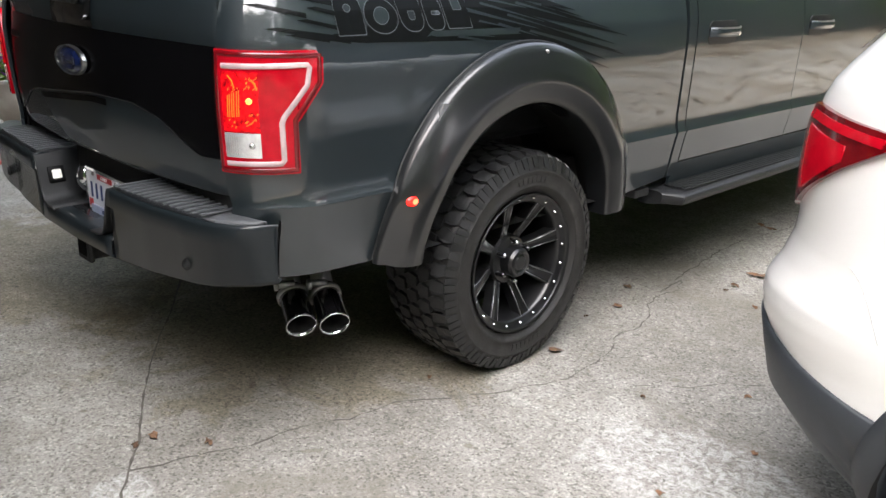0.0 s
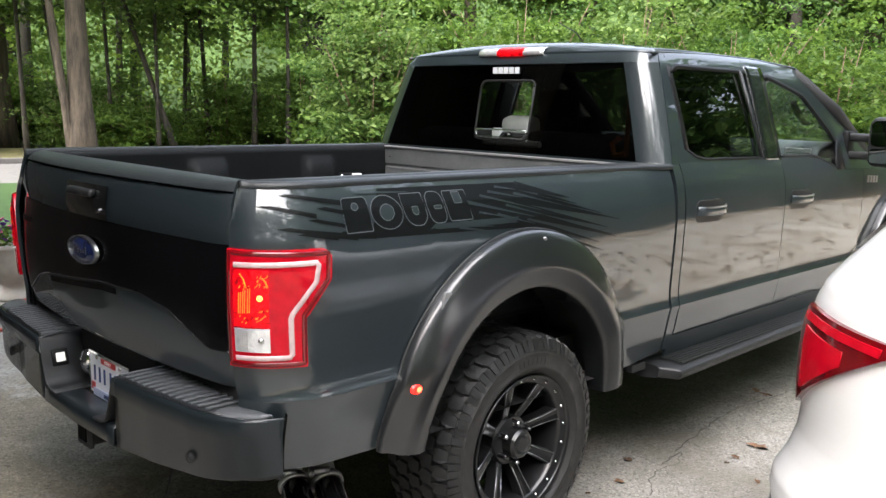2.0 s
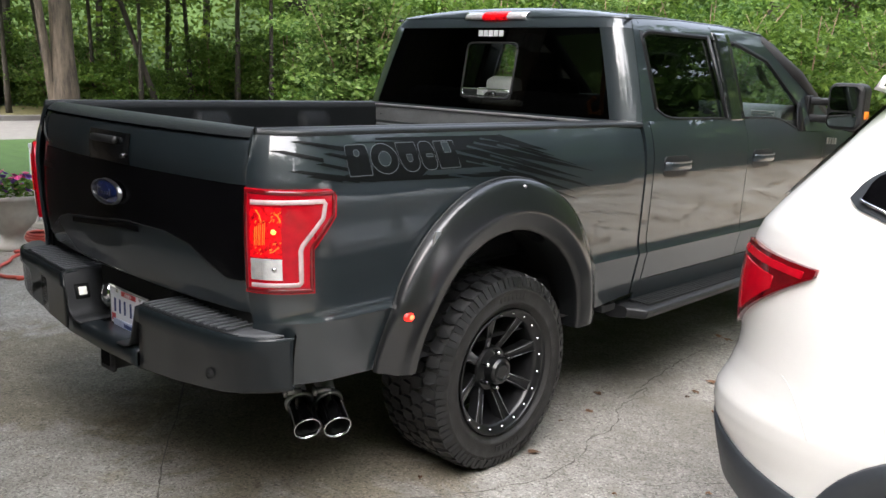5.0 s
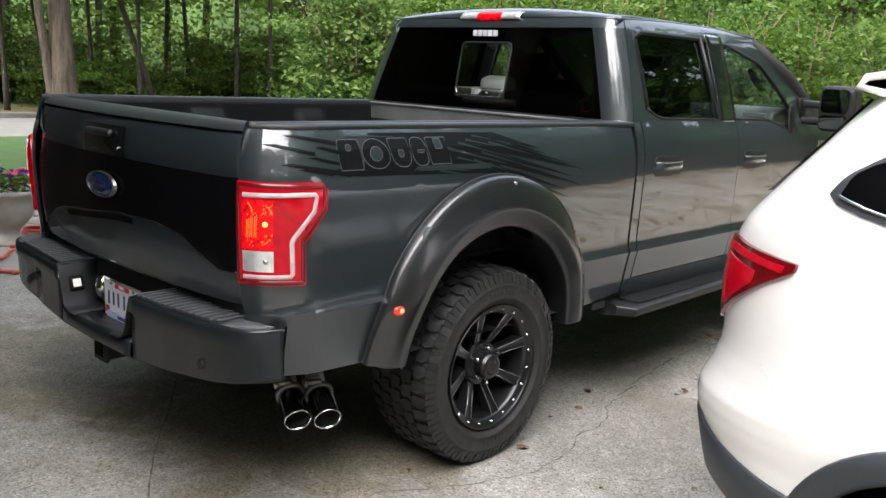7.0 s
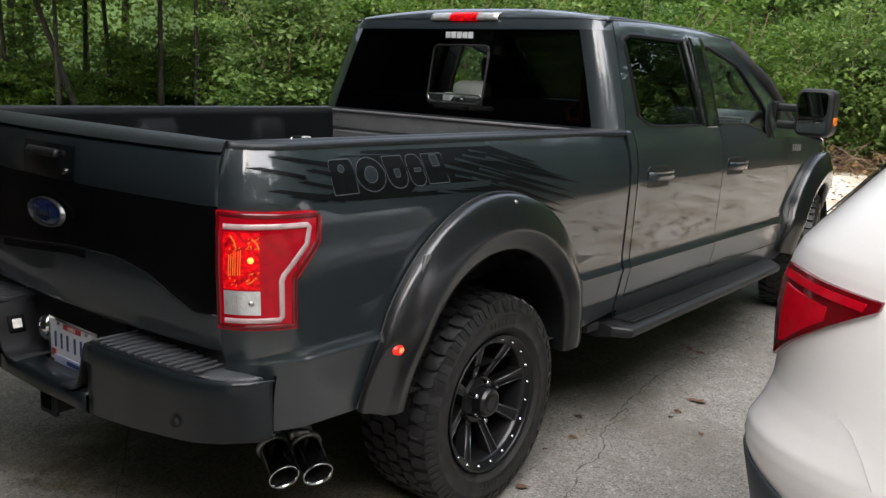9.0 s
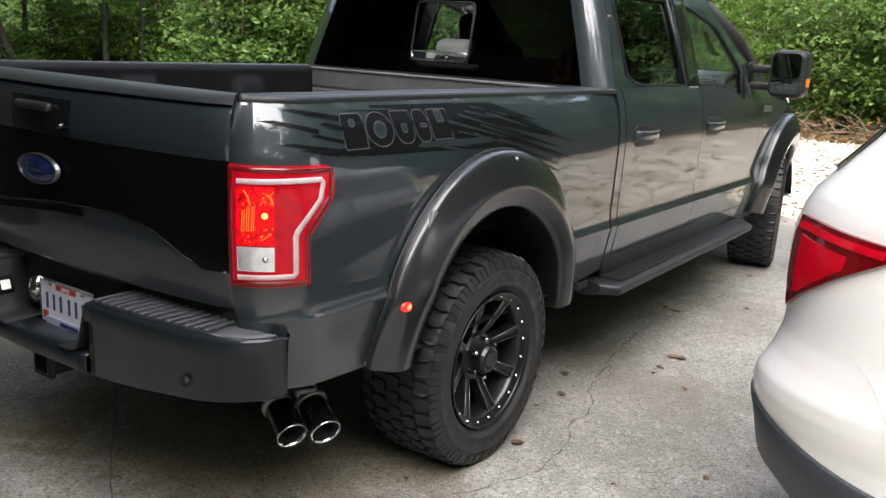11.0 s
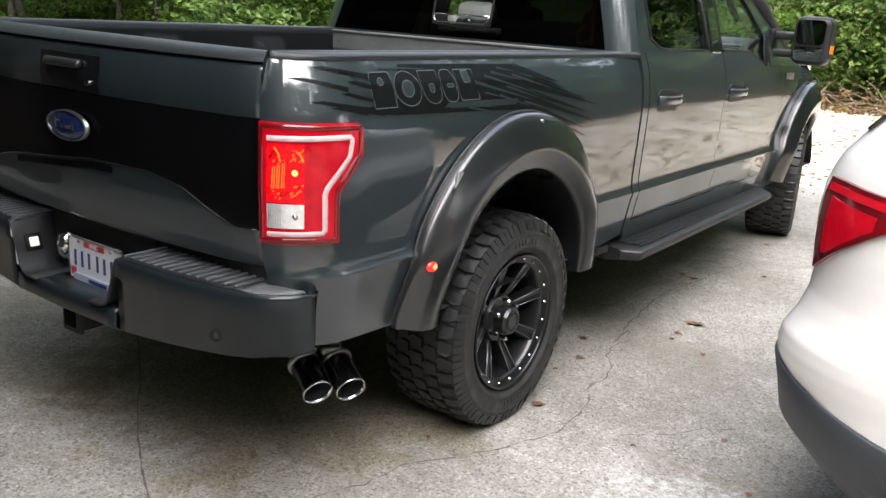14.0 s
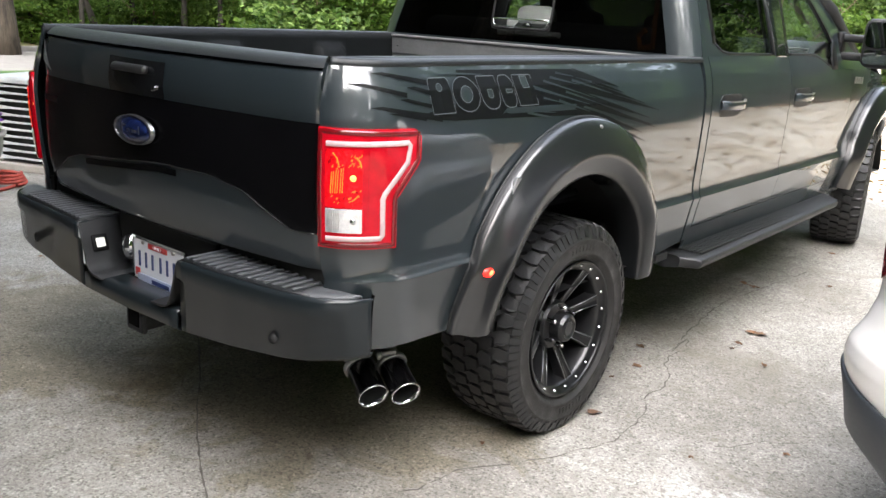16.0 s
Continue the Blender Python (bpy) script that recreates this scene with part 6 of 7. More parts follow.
def in_arch(q, r):
    c = sum((Vector(v[i]) for i in q), Vector()) / len(q)
    return any((c.x - x) ** 2 + (c.z - WH_Z) ** 2 < r * r for x in (WH_X, WF_X)) and c.y < -0.5


def suv_both(name, vf, mat, label="", solid=0.0, smooth=True):
    v, f = vf
    for sgn in (1, -1):
        mesh_object(name, [(p[0], p[1] * sgn, p[2]) for p in v], f if sgn > 0 else flipped(f), mat, suv, label, smooth, 0.0, solid)


f = [q for q in f if not in_arch(q, WH_R)]
upper = [q for q in f if sum(v[i][2] for i in q) / 4 > 0.46]
suv_both("body_shell", (v, upper), SUV_WHITE, "pearl white body", solid=0.01)
top = surface(lambda u, k: (lambda a: (a[0], a[1] * u, 1.60 + 0.02 * (1 - u * u)))(suv_plan(k, 1.60)), spread(-1, 1, 8), spread(0, 3, 30))
mesh_object("roof_panel", *top, SUV_WHITE, suv)


# dark lower cladding with its own edge, rising towards the rear
def clad_top(t):
    return interp(t, [0, 0.45, 0.66, 0.80, 0.9, 1.0, 1.06, 2, 3], [0.62, 0.612, 0.588, 0.560, 0.540, 0.525, 0.52, 0.42, 0.5])


ctv, ctf = sheet(lambda t, k: suv_plan(t, 0.25 + (clad_top(t) - 0.25) * k, 0.012 if k < 1 else 0.004), ts, [0, 0.3, 0.55, 0.8, 0.97, 1.0])
v_save, v = v, ctv
ctf = [q for q in ctf if not in_arch(q, WH_R)]
v = v_save
suv_both("lower_cladding", (ctv, ctf), CLADDING, "dark grey plastic cladding", solid=0.01)
# wheel arch rings
for wx in (WH_X, WF_X):
    def ring(a, k):
        r, o = [(0.365, -0.06), (0.365, 0.014), (0.375, 0.020), (0.41, 0.022), (0.436, 0.016), (0.440, 0.0)][k]
        x, z = wx + r * math.cos(a), WH_Z + r * math.sin(a)
        q = suv_plan(1.0, max(z, 0.3))
        xr = interp(z, SZ, SR)
        D = 0.5
        if x < xr + D:
            c = 1 - max(0.0, (x - xr)) / D
            rr = (1 - c * c) ** 0.25
        else:
            rr = 1.0
        w = interp(max(z, 0.3), SZ, SW)
        return (x, -(w * rr + o), z)
    suv_both("arch_moulding", surface(ring, spread(radians(-18), radians(198), 40), list(range(6))), CLADDING, "dark grey wheel arch moulding", solid=0.006)
    for sgn in (1, -1):
        m = pose(wx, -sgn * 0.79, WH_Z, 0, 0, -90 * sgn)
        w = new("wheel")
        w.parent = suv
        mesh_object("tyre", *lathe([(0.21, -0.10), (0.27, -0.11), (0.318, -0.10), (0.330, -0.08), (0.332, 0.0), (0.330, 0.08), (0.318, 0.10), (0.27, 0.112), (0.21, 0.10)], 48, m), RUBBER, w, "black tyre")
        rim = mesh_object("rim", *lathe([(0.0, 0.06), (0.06, 0.065), (0.10, 0.05), (0.19, 0.075), (0.215, 0.09), (0.218, 0.10)], 40, m), STEEL, w, "grey alloy rim")
        well_v, well_f = lathe([(0.02, -0.22), (0.372, -0.22), (0.372, 0.09)], 40, m)
        mesh_object("wheel_well", [(p[0], p[1], max(p[2], 0.30)) for p in well_v], well_f, DARK, suv)
mesh_object("floor_pan", *box(2.2, 0, 0.30, 2.7, 1.3, 0.10), DARK, suv, smooth=False)
mesh_object("cabin_fill", *box(2.2, 0, 0.75, 3.3, 1.35, 0.6), DARK, suv, smooth=False)


# tail lamp: a triangle wrapped round the corner
def t_at(r_over_w):
    return math.asin(min(1.0, r_over_w ** (1 / 0.85))) * 2 / math.pi


TA, TB = t_at(0.765), t_at(0.985)


def lamp_zlo(t):
    return interp(t, [TA, TB], [0.880, 1.084])


def lamp_zhi(t):
    return interp(t, [TA, TA + 0.25 * (TB - TA), TB], [1.118, 1.120, 1.104])


def suv_lamp(name, t0, t1, lo, hi, o0, o1, mat, label="", parent=None):
    for sgn in (1, -1):
        us = spread(t0, t1, 16)
        fr = surface(lambda t, k: suv_plan(t, lo(t) + (hi(t) - lo(t)) * k, o1), us, spread(0, 1, 6))
        rim = [(t, lo(t)) for t in us] + [(t, hi(t)) for t in reversed(us)]
        n = len(rim)
        vv = [suv_plan(t, z, o1) for t, z in rim] + [suv_plan(t, z, o0) for t, z in rim]
        allv, allf = joined(fr, (vv, flipped([(i, (i + 1) % n, (i + 1) % n + n, i + n) for i in range(n)])))
        par = suv if parent is None else parent[0 if sgn > 0 else 1]
        yield mesh_object(name, [(p[0], p[1] * sgn, p[2]) for p in allv], allf if sgn > 0 else flipped(allf), mat, par, label)


lamps = list(suv_lamp("tail_lamp", TA, TB, lamp_zlo, lamp_zhi, -0.004, 0.012, RED_DARK, "dark red triangular tail lamp"))
ti0, ti1 = TA + 0.16 * (TB - TA), TA + 0.66 * (TB - TA)
list(suv_lamp("inner_lens", ti0, ti1, lambda t: interp(t, [ti0, ti0 + 0.02, ti1], [0.935, 0.935, 1.030]), lambda t: interp(t, [ti0, ti1], [1.078, 1.062]), 0.010, 0.0145, RED, "bright red inner lens", lamps))
list(suv_lamp("upper_lens", TA + 0.02, TB - 0.03, lambda t: lamp_zhi(t) - 0.030, lambda t: lamp_zhi(t) - 0.012, 0.010, 0.0150, RED, "", lamps))

# panel seam from the lamp to the wheel arch, side glass, fuel door
seam_pts = [suv_plan(interp(q, [0, 0.62, 1], [0.657, 0.866, 0.975]), interp(q, [0, 0.62, 1], [0.925, 0.805, 0.70]), 0.0015) for q in spread(0.5, 1, 14)]
suv_both("panel_seam", tube(seam_pts, 0.0008, 5), METAL_PAINT)
qs = spread(0.873, 1.0, 16)[:-1] + spread(1.0, 1.72, 40)
wlo = lambda t: interp(t, [0.873, 0.92, 0.99, 1.05, 1.72], [1.278, 1.256, 1.242, 1.22, 1.14])
whi = lambda t: interp(t, [0.873, 0.880, 0.892, 0.93, 1.0, 1.2, 1.5, 1.72], [1.286, 1.310, 1.335, 1.375, 1.41, 1.49, 1.50, 1.20])
suv_both("window_surround", surface(lambda t, k: suv_plan(t, wlo(t) + (whi(t) - wlo(t)) * k, 0.004), qs, spread(0, 1, 6)), CLADDING, "dark grey window surround")
qs2 = spread(0.912, 1.0, 10)[:-1] + spread(1.0, 1.68, 40)
suv_both("side_window", surface(lambda t, k: suv_plan(t, wlo(t) + 0.022 + (whi(t) - wlo(t) - 0.044) * k, 0.008), qs2, spread(0, 1, 6)), VINYL, "dark side window")
suv_both("bright_strip", tube([suv_plan(t, wlo(t) + 0.020, 0.010) for t in qs2], 0.004, 6), CHROME)
mesh_object("rear_glass", *surface(lambda u, z: (lambda p: (p[0] - 0.010, p[1] * 1.0, p[2]))(suv_plan(abs(u), z)) if u <= 0 else (lambda p: (p[0] - 0.010, -p[1], p[2]))(suv_plan(u, z)), spread(-0.47, 0.47, 16), spread(1.235, 1.50, 8)), VINYL, suv, "dark rear window")
mesh_object("roof_spoiler", *surface(lambda u, k: (0.36 + [0.0, -0.10, -0.08, 0.12, 0.3][k] + 0.12 * abs(u) ** 3, u * 0.66, [1.50, 1.525, 1.56, 1.595, 1.61][k]), spread(-1, 1, 16), list(range(5))), SUV_WHITE, suv, "white roof spoiler", solid=0.02)

# ---- left of the drive: planter, cord, condenser ----
pot = thing("flower_planter", "pale stone urn planter with purple and pink flowers", "planter", at=(-4.10, 1.03, 0))
mesh_object("urn", *lathe([(0.0, 0.0), (0.125, 0.0), (0.130, 0.025), (0.105, 0.045), (0.085, 0.075), (0.080, 0.11), (0.115, 0.15), (0.175, 0.22), (0.205, 0.31), (0.212, 0.39), (0.232, 0.405), (0.238, 0.435), (0.214, 0.44), (0.205, 0.40), (0.0, 0.39)], 36, pose(0, 0, 0, 0, -90, 0)), TERRACOTTA, pot, "pale weathered stone urn")
rnd = random.Random(21)
for i in range(46):
    a, r = rnd.uniform(0, 6.28), 0.22 * math.sqrt(rnd.random())
    c = Vector((r * math.cos(a), r * math.sin(a), 0.46 + rnd.uniform(0, 0.14)))
    m = Matrix.Translation(c) @ Euler((rnd.uniform(-0.7, 0.7), rnd.uniform(-0.7, 0.7), rnd.uniform(0, 6))).to_matrix().to_4x4()
    pts = [m @ Vector((0, 0, -0.012))] + [m @ Vector((0.032 * math.cos(k * math.pi / 5) * (1 if k % 2 else 0.75), 0.032 * math.sin(k * math.pi / 5) * (1 if k % 2 else 0.75), 0.006)) for k in range(10)]
    mesh_object("flower", pts, [(0, k + 1, (k + 1) % 10 + 1) for k in range(10)], PETAL_A if i % 3 else PETAL_B, pot, "purple flower" if i == 1 else ("pink flower" if i == 0 else ""), smooth=False)


def leaves_mesh(name, centers, size, mat, rnd, parent=None, label="", kind="", up=0.35):
    """Many separate bent leaves round the given centres."""
    n = len(centers)
    c = np.array(centers)
    rng = np.random.RandomState(rnd.randrange(1 << 30))
    nrm = rng.normal(size=(n, 3))
    nrm[:, 2] = np.abs(nrm[:, 2]) + up
    nrm /= np.linalg.norm(nrm, axis=1)[:, None]
    a = np.cross(nrm, rng.normal(size=(n, 3)))
    a /= np.linalg.norm(a, axis=1)[:, None]
    b = np.cross(nrm, a)
    s = size * rng.uniform(0.6, 1.35, (n, 1))
    p0 = c - a * s * 0.5
    p1 = c + b * s * 0.32 + nrm * s * 0.08
    p2 = c + a * s * 0.55 - nrm * s * 0.10
    p3 = c - b * s * 0.32 + nrm * s * 0.08
    verts = np.stack([p0, p1, p2, p3], 1).reshape(-1, 3)
    me = bpy.data.meshes.new(name)
    idx = np.arange(4 * n).reshape(-1, 4)
    tri = np.concatenate([idx[:, [0, 1, 2]], idx[:, [0, 2, 3]]])
    me.from_pydata(verts.tolist(), [], tri.tolist())
    me.materials.append(mat)
    ob = new(name, me)
    if parent:
        ob.parent = parent
    if label:
        ob["label"] = label
    if kind:
        ob["kind"] = kind
    return ob


leaves_mesh("foliage", [(0.21 * math.cos(a) * r, 0.21 * math.sin(a) * r, 0.42 + 0.14 * q) for a, r, q in [(rnd.uniform(0, 6.28), math.sqrt(rnd.random()), rnd.random()) for _ in range(260)]], 0.05, LEAF_MID, rnd, pot, "green foliage")

cord_pts = []
for i in range(60):
    t = i / 59
    cord_pts.append((-3.05 - 1.25 * t + 0.16 * math.sin(9 * t), 0.55 + 0.75 * t + 0.14 * math.sin(13 * t + 1), 0.014 + (0.02 if 0.4 < t < 0.55 else 0)))
cord = mesh_object("extension_cord", *tube(cord_pts, 0.013, 8), HOSE)
tagged(cord, "red hose lying loosely on the concrete drive", "hose")
coil = []
for i in range(90):
    t = i / 89
    a = t * 6.28 * 3.2
    coil.append((-4.20 + (0.17 - 0.04 * t) * math.cos(a), 1.30 + (0.13 - 0.03 * t) * math.sin(a), 0.02 + 0.07 * t))
coil_ob = mesh_object("garden_hose", *tube(coil, 0.013, 8), HOSE)
tagged(coil_ob, "coiled red hose on the drive beside the planter", "hose")

unit = thing("air_conditioner", "grey outdoor air conditioner condenser with louvred sides", "air conditioner", at=(-4.70, 1.98, 0), rz=24)
mesh_object("base", *box(0, 0, 0.03, 0.80, 0.80, 0.06), TERRACOTTA, unit, smooth=False, bevel=0.01)
mesh_object("core", *box(0, 0, 0.38, 0.62, 0.62, 0.62), DARK, unit, smooth=False)
for k in range(11):
    z = 0.10 + 0.058 * k
    slat = [(x, 0.006 + 0.020 * (abs(x) / 0.33) ** 4) for x in spread(-0.33, 0.33, 12)]
    slat = slat + [(x, -h) for x, h in reversed(slat)]
    for rz in range(4):
        mesh_object("louvre", *prism(slat, 0.02, pose(0, 0, z, 0, 0, 90 * rz) @ pose(0, -0.352, 0)), METAL_PAINT, unit, smooth=False)
for sx in (-1, 1):
    for sy in (-1, 1):
        mesh_object("corner_post", *box(sx * 0.35, sy * 0.35, 0.38, 0.05, 0.05, 0.66), METAL_PAINT, unit, smooth=False, bevel=0.01)
mesh_object("top", *box(0, 0, 0.73, 0.76, 0.76, 0.05), METAL_PAINT, unit, smooth=False, bevel=0.015)


# ---- woods ----
def trunk_mesh(h, r, rnd, lean=0.10, lean_to=None):
    pts, rad = [], []
    lx, ly = lean_to or (rnd.uniform(-lean, lean), rnd.uniform(-lean, lean))
    n = 14
    for i in range(n + 1):
        t = i / n
        pts.append((lx * h * t + 0.06 * math.sin(3 * t + lx * 50), ly * h * t + 0.05 * math.cos(4 * t + ly * 50), h * t - 0.1))
        rad.append(r * (1.35 - 0.6 * min(1, t * 8) * 0.5 - 0.62 * t) if t < 0.12 else r * (1.0 - 0.72 * t))
    return tube(pts, rad, 12), pts


def tree(x, y, h, r, seed, leaf, crown_from, crown_r, n_leaves, size, bark, label, lean_to=None):
    rnd = random.Random(seed)
    t = thing("tree", label, "tree", "woodland trees", at=(x, y, 0))
    (v, f), axis = trunk_mesh(h, r, rnd, lean_to=lean_to)
    trunk = mesh_object("trunk", v, f, bark, t)
    tips = []
    for i in range(rnd.randrange(9, 13)):
        q = crown_from + (1 - crown_from) * (i + rnd.random()) / 12
        q = min(q, 0.97)
        base = Vector(axis[int(q * (len(axis) - 1))])
        a = rnd.uniform(0, 6.28)
        ln = crown_r * rnd.uniform(0.55, 1.05) * (1.15 - 0.5 * q)
        p1 = base + Vector((math.cos(a) * ln * 0.5, math.sin(a) * ln * 0.5, ln * 0.22))
        p2 = base + Vector((math.cos(a + 0.25) * ln, math.sin(a + 0.25) * ln, ln * rnd.uniform(0.1, 0.4)))
        rr = r * (1 - 0.7 * q) * 0.42
        mesh_object("limb", *tube([base, p1, p2], [rr, rr * 0.6, rr * 0.18], 7), bark, t)
        for _ in range(4):
            k = rnd.uniform(0.35, 1.05)
            tips.append(base.lerp(p2, k) + Vector((rnd.gauss(0, 0.3), rnd.gauss(0, 0.3), rnd.gauss(0, 0.25))) * crown_r * 0.35)
    cs = []
    sub = []
    for p in tips:
        for _ in range(5):
            sub.append((p + Vector((rnd.gauss(0, 0.5), rnd.gauss(0, 0.5), rnd.gauss(0, 0.4))) * crown_r * 0.28, crown_r * rnd.uniform(0.06, 0.15)))
    for _ in range(n_leaves):
        p, s = sub[rnd.randrange(len(sub))]
        cs.append((p.x + rnd.gauss(0, s), p.y + rnd.gauss(0, s), max(0.1, p.z + rnd.gauss(0, s * 0.32))))
    leaves_mesh("crown", cs, size, leaf, rnd, t, up=0.8)
    return t


def shrub(x, y, w, h, seed, leaf, n, size, label):
    rnd = random.Random(seed)
    s = thing("shrub", label, "shrub", "woodland shrubs", at=(x, y, 0))
    sub = []
    for i in range(14):
        a, k = rnd.uniform(0, 6.28), rnd.random()
        tip = Vector((math.cos(a) * w * k, math.sin(a) * w * k, h * rnd.uniform(0.45, 1.0)))
        mesh_object("stem", *tube([(0.15 * math.cos(a) * w, 0.15 * math.sin(a) * w, -0.05), (tip.x * 0.5, tip.y * 0.5, tip.z * 0.6), tip], [0.03, 0.018, 0.006], 5), TWIG, s)
        for _ in range(9):
            q = rnd.uniform(0.15, 1.05)
            sub.append(Vector((tip.x * q + rnd.gauss(0, 0.22) * w, tip.y * q + rnd.gauss(0, 0.22) * w, max(0.15, tip.z * q + rnd.gauss(0, 0.12) * h))))
    cs = []
    for _ in range(n):
        p = sub[rnd.randrange(len(sub))]
        k = 0.085 * (w + h) / 2
        cs.append((p.x + rnd.gauss(0, k * 1.5), p.y + rnd.gauss(0, k * 1.5), max(0.03, p.z + rnd.gauss(0, k * 0.38))))
    leaves_mesh("foliage", cs, size, leaf, rnd, s, up=0.8)
    return s


# the big trunk beside the street and slimmer ones behind
tree(-17.3, 7.06, 11, 0.285, 3, LEAF_MID, 0.40, 4.0, 14000, 0.15, BARK, "tall grey-barked tree at the edge of the woods", (-0.010, -0.030))
tree(-17.32, 6.86, 10, 0.105, 4, LEAF_MID, 0.45, 3.0, 7000, 0.15, BARK, "slim grey trunk leaning beside the tall tree", (-0.01, -0.105))
tree(-19.0, 10.35, 9, 0.085, 6, LEAF_MID, 0.55, 3.0, 6500, 0.15, BARK_DARK, "thin dark tree leaning over in the woods", (0.0, -0.35))
tree(-24.2, 7.4, 12, 0.46, 5, LEAF_MID, 0.30, 4.4, 14000, 0.18, BARK, "stout brown tree set back from the street", (0.0, 0.0))
rnd = random.Random(99)
for i in range(30):
    ang = radians(rnd.uniform(-4, 100))
    d = rnd.uniform(22, 38)
    x, y = 2.7 - math.cos(ang) * d, -1.3 + math.sin(ang) * d
    if ang < radians(36) and (i % 3 or d < 29):
        continue
    # leaf colour painted brighter, as if sunlit, on the left and darker further round
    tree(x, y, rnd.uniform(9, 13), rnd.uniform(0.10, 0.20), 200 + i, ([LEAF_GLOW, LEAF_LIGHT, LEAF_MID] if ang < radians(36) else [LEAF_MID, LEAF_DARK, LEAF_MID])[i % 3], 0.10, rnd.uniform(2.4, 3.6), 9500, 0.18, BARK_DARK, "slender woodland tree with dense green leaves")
for i, (ang, d, r) in enumerate(((46.5, 25.0, 0.24), (54.0, 26.0, 0.24), (70.0, 27.0, 0.26), (16.0, 27.0, 0.10), (30.0, 27.0, 0.09), (19.5, 24.5, 0.08), (27.0, 24.0, 0.07), (35.0, 25.0, 0.08), (38.0, 24, 0.09), (22.0, 26.5, 0.09), (24.5, 25.5, 0.07), (33.0, 26.0, 0.10), (28.5, 28.0, 0.09), (13.0, 26.0, 0.16))):
    a = radians(ang)
    tree(2.7 - math.cos(a) * d, -1.3 + math.sin(a) * d, 11, r * (1.0 if r > 0.2 else 0.8), 300 + i, LEAF_MID if ang > 36 else LEAF_LIGHT, 0.35, 3.0, 6500, 0.16, BARK if r > 0.2 else BARK_DARK, "straight woodland tree with a bare lower trunk")
# understorey along the edge of the woods
for i in range(44):
    a = radians(8 + 88 * (i + rnd.random() * 0.8) / 44)
    d = rnd.uniform(19.5, 27) if a > radians(38) else rnd.uniform(25, 30)
    light = 36 < math.degrees(a) < 96
    leaf = ([LEAF_MID, LEAF_DARK, LEAF_MID, LEAF_DARK][i % 4] if math.degrees(a) < 62 else [LEAF_MID, LEAF_DARK, LEAF_MID][i % 3]) if light else [LEAF_MID, LEAF_LIGHT, LEAF_MID][i % 3]
    shrub(2.7 - math.cos(a) * d, -1.3 + math.sin(a) * d, rnd.uniform(1.3, 2.2), rnd.uniform(1.8, 4.0) if light else rnd.uniform(1.4, 2.8), 500 + i, leaf, 8000, 0.105, "leafy green shrub at the edge of the woods" if light else "shaded green shrub under the trees")
# nearer pale bushes seen beside and over the cab
for i, (ang, d, w, h) in enumerate(((40.5, 17.5, 1.5, 3.6), (44, 18.5, 1.6, 3.2), (50, 18.5, 1.7, 4.2), (57, 18, 1.7, 3.8), (63, 18.5, 1.8, 3.6), (69, 18.0, 1.9, 3.0), (76, 19, 2.0, 3.6), (82, 18.5, 2.0, 4.0), (89, 19, 2.0, 3.6), (95, 19, 2.0, 3.8))):
    a = radians(ang)
    shrub(2.7 - math.cos(a) * d, -1.3 + math.sin(a) * d, w, h, 700 + i, LEAF_LIGHT if i % 3 == 0 else LEAF_MID, 11000, 0.115, "pale green broad-leaved bush beside the gravel")
# the edge of the woods goes on along the other side of the gravel
edge = [(6.3, 26.0), (6.3, 23.0), (6.3, 20.2), (6.3, 17.6), (6.3, 15.2), (6.3, 12.8), (6.3, 10.4), (6.4, 8.0), (6.6, 5.6), (7.0, 3.2), (7.5, 0.8), (8.0, -1.8), (8.6, -4.6), (9.0, -7.6)]
for i, (x, y) in enumerate(edge):
    shrub(x + 0.9, y, 1.5, 2.6 + 0.8 * (i % 2), 800 + i, LEAF_DARK if i % 2 else LEAF_MID, 3600, 0.19, "dark green bush along the side of the clearing")
    if y > 0:
        tree(x + 2.6, y + 0.8, 16 + i % 3, 0.18, 840 + i, LEAF_DARK, 0.10, 3.6, 4500, 0.32, BARK_DARK, "leafy tree along the side of the clearing")
patch("far_lawn", lambda u, v: (u, v, -0.004), spread(-34, -21, 6), spread(7, 17, 6), GRASS, "sunny green lawn glimpsed beyond the trees", "lawn")
# added plain unseen house: closes and shades the drive behind and towards the street
SIDING = material("dark_siding", (0.045, 0.038, 0.032), 0.85, 0, (0.030, 0.026, 0.022), 6, bump=0.4)
SHINGLE = material("dark_shingle", (0.07, 0.065, 0.06), 0.9)
wall = mesh_object("wall_south", *box(-1.0, -2.1, 3.5, 5.2, 0.2, 7.0), SIDING, smooth=False)
tagged(wall, "plain dark brown unseen wall added to shade the drive from behind", "wall", kind="structure")
wall = mesh_object("wall_west", *box(-3.5, -0.95, 3.5, 0.2, 2.1, 7.0), SIDING, smooth=False)
tagged(wall, "plain dark brown unseen wall added to shade the drive from beside", "wall", kind="structure")
for nm, c, s, turn in (("roof_south", (-0.9, -3.4, 7.55), (6.0, 4.0, 0.15), Matrix.Rotation(radians(-32), 4, "X")), ("roof_west", (-4.9, -1.4, 7.55), (4.0, 3.8, 0.15), Matrix.Rotation(radians(28), 4, "Y"))):
    eave = mesh_object(nm, *box(0, 0, 0, *s, Matrix.Translation(c) @ turn), SHINGLE, smooth=False)
    tagged(eave, "dark shingled unseen roof slope added to block the sky", "roof", kind="structure")
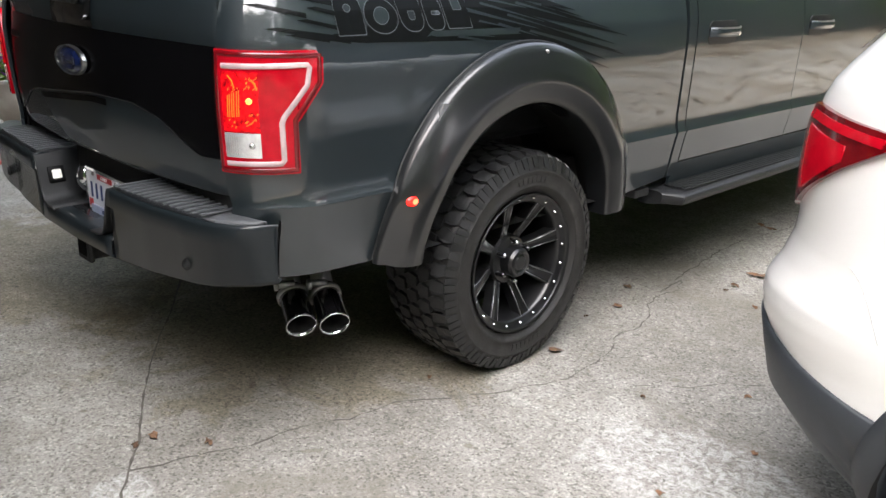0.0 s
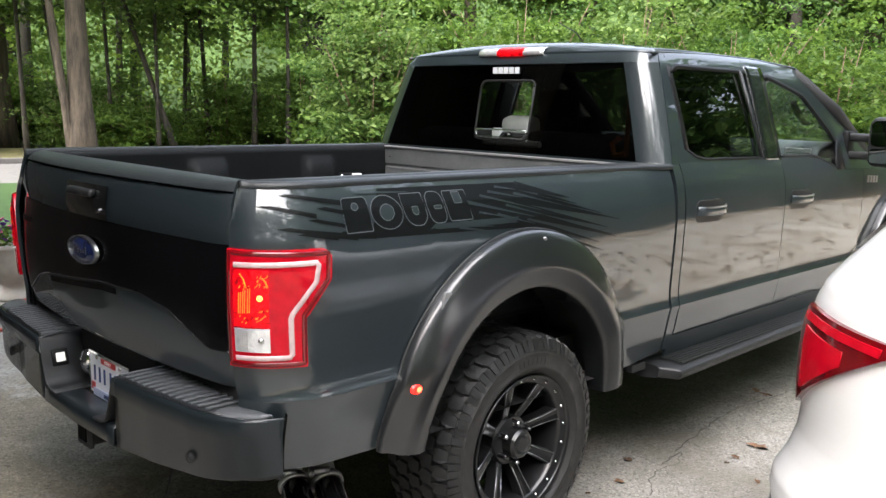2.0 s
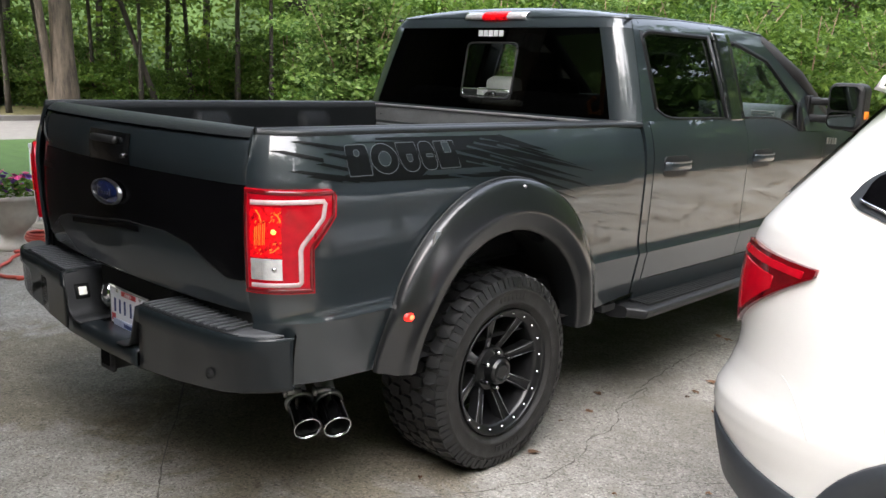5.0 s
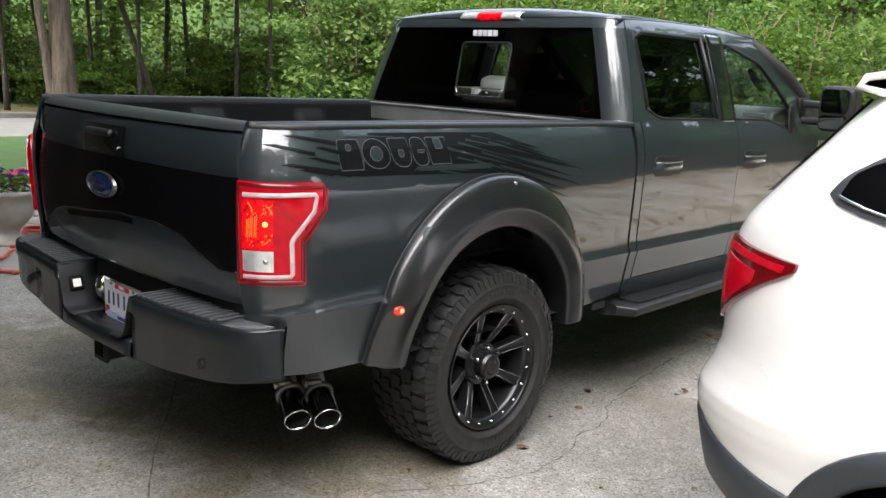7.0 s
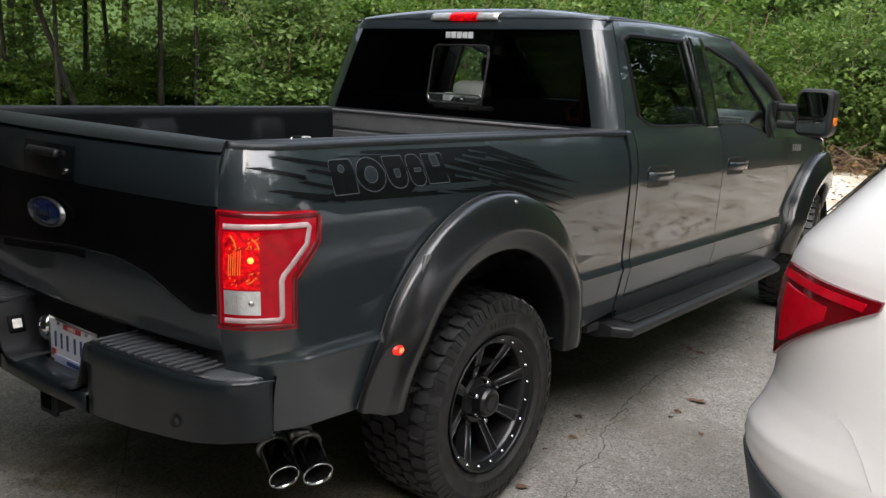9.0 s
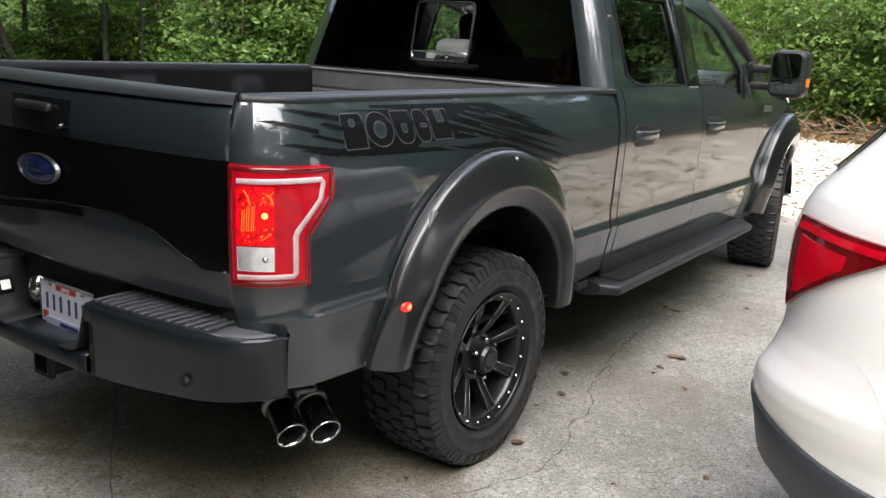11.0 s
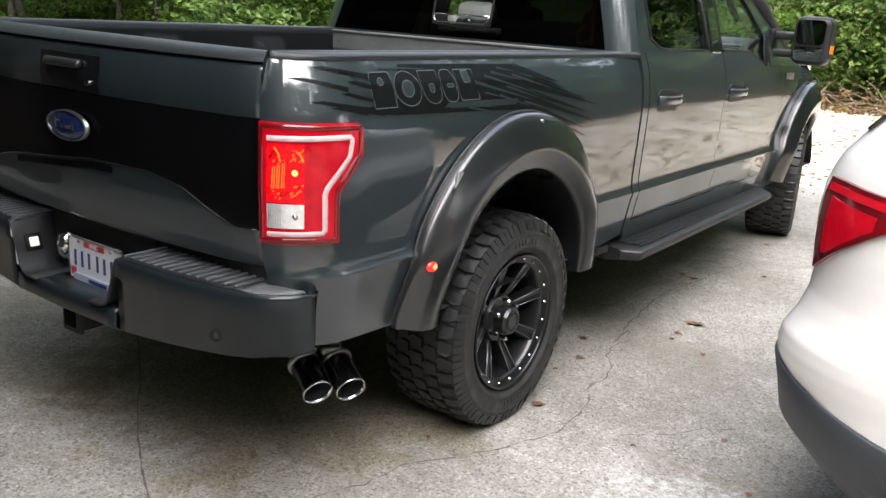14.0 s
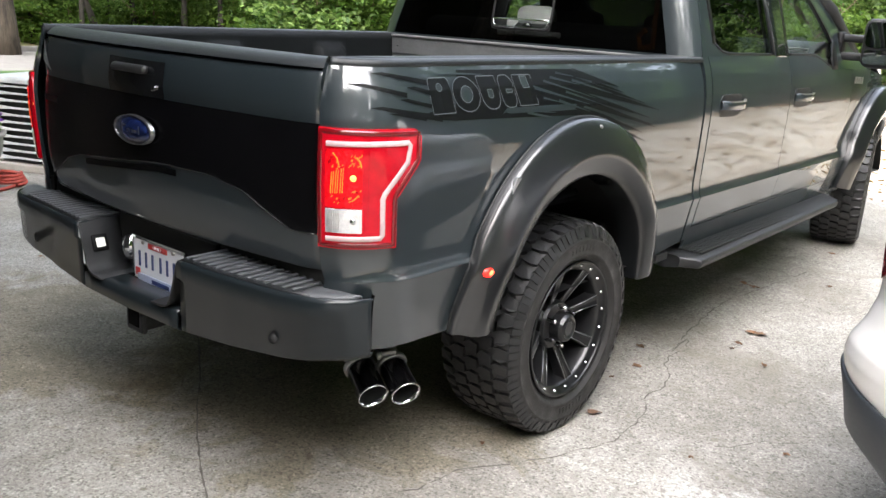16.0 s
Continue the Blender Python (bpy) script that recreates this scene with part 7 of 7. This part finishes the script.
# unseen trees added to shade the drive from behind and from the street side
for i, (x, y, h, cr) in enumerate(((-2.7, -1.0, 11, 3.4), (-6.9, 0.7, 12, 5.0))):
    tree(x, y, h, 0.22, 900 + i, LEAF_DARK, 0.5, cr, 9000, 0.34, BARK, "broad unseen tree added to shade the drive")
# dry twigs heaped at the far edge of the gravel
rt = random.Random(31)
tw = []
for i in range(700):
    a = radians(rt.uniform(60, 100))
    d = rt.uniform(17.0, 18.6)
    x, y = 2.7 - math.cos(a) * d, -1.3 + math.sin(a) * d
    p = Vector((x, y, rt.uniform(0, 0.35)))
    q = p + Vector((rt.gauss(0, 0.5), rt.gauss(0, 0.5), rt.uniform(-0.1, 0.45)))
    tw.append(tube([p, (p + q) / 2 + Vector((0, 0, 0.06)), q], [0.014, 0.011, 0.005], 4, False))
brush = mesh_object("brush_pile", *joined(*tw), TWIG, smooth=False)
tagged(brush, "tangle of dry brown twigs at the edge of the gravel", "brush", kind="stuff")
dr = []
for i in range(5000):
    a = radians(rt.uniform(58, 100))
    d = rt.uniform(16.8, 19.5)
    dr.append((2.7 - math.cos(a) * d, -1.3 + math.sin(a) * d, abs(rt.gauss(0, 0.16)) + 0.01))
dry = leaves_mesh("dry_leaf_bank", dr, 0.11, LEAF_DRY, rt, None, "", "stuff")
tagged(dry, "bank of dry brown leaves under the bushes", "leaf litter", kind="stuff")

# far woods all round the clearing, uncountable
fr = random.Random(77)
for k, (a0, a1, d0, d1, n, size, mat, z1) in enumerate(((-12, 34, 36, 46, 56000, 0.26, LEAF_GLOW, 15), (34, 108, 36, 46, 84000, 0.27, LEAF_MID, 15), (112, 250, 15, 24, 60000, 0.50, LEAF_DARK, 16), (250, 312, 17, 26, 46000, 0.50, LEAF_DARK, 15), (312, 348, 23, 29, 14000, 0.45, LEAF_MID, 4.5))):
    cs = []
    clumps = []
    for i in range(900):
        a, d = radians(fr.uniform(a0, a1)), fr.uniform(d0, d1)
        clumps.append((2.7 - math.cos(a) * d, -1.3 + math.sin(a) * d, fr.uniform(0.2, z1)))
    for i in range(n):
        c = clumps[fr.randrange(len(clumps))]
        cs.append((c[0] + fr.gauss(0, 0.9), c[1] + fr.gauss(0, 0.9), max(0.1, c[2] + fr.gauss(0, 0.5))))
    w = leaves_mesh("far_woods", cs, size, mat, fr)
    tagged(w, "dense green woods around the clearing", "woods", kind="stuff")
    tr = []
    for i in range(36):
        a, d = radians(fr.uniform(a0, a1)), fr.uniform(d0, d1)
        p = Vector((2.7 - math.cos(a) * d, -1.3 + math.sin(a) * d, 0))
        tr.append(tube([p, p + Vector((fr.gauss(0, 0.3), fr.gauss(0, 0.3), z1))], [fr.uniform(0.12, 0.26), 0.05], 7))
    tt = mesh_object("far_trunks", *joined(*tr), BARK_DARK)
    tagged(tt, "dark trunks in the woods around the clearing", "trunks", kind="stuff")
hill = mesh_object("backdrop", *surface(lambda a, z: (2.7 - math.cos(radians(a)) * 60, -1.3 + math.sin(radians(a)) * 60, z), spread(0, 360, 60), [-1, 5, 11, 18]), material("far_foliage", (0.10, 0.17, 0.045), 0.95, 0, (0.035, 0.065, 0.018), 0.35, bump=1.0, bump_scale=3))
tagged(hill, "dark green woods in the far distance", "backdrop", kind="structure")
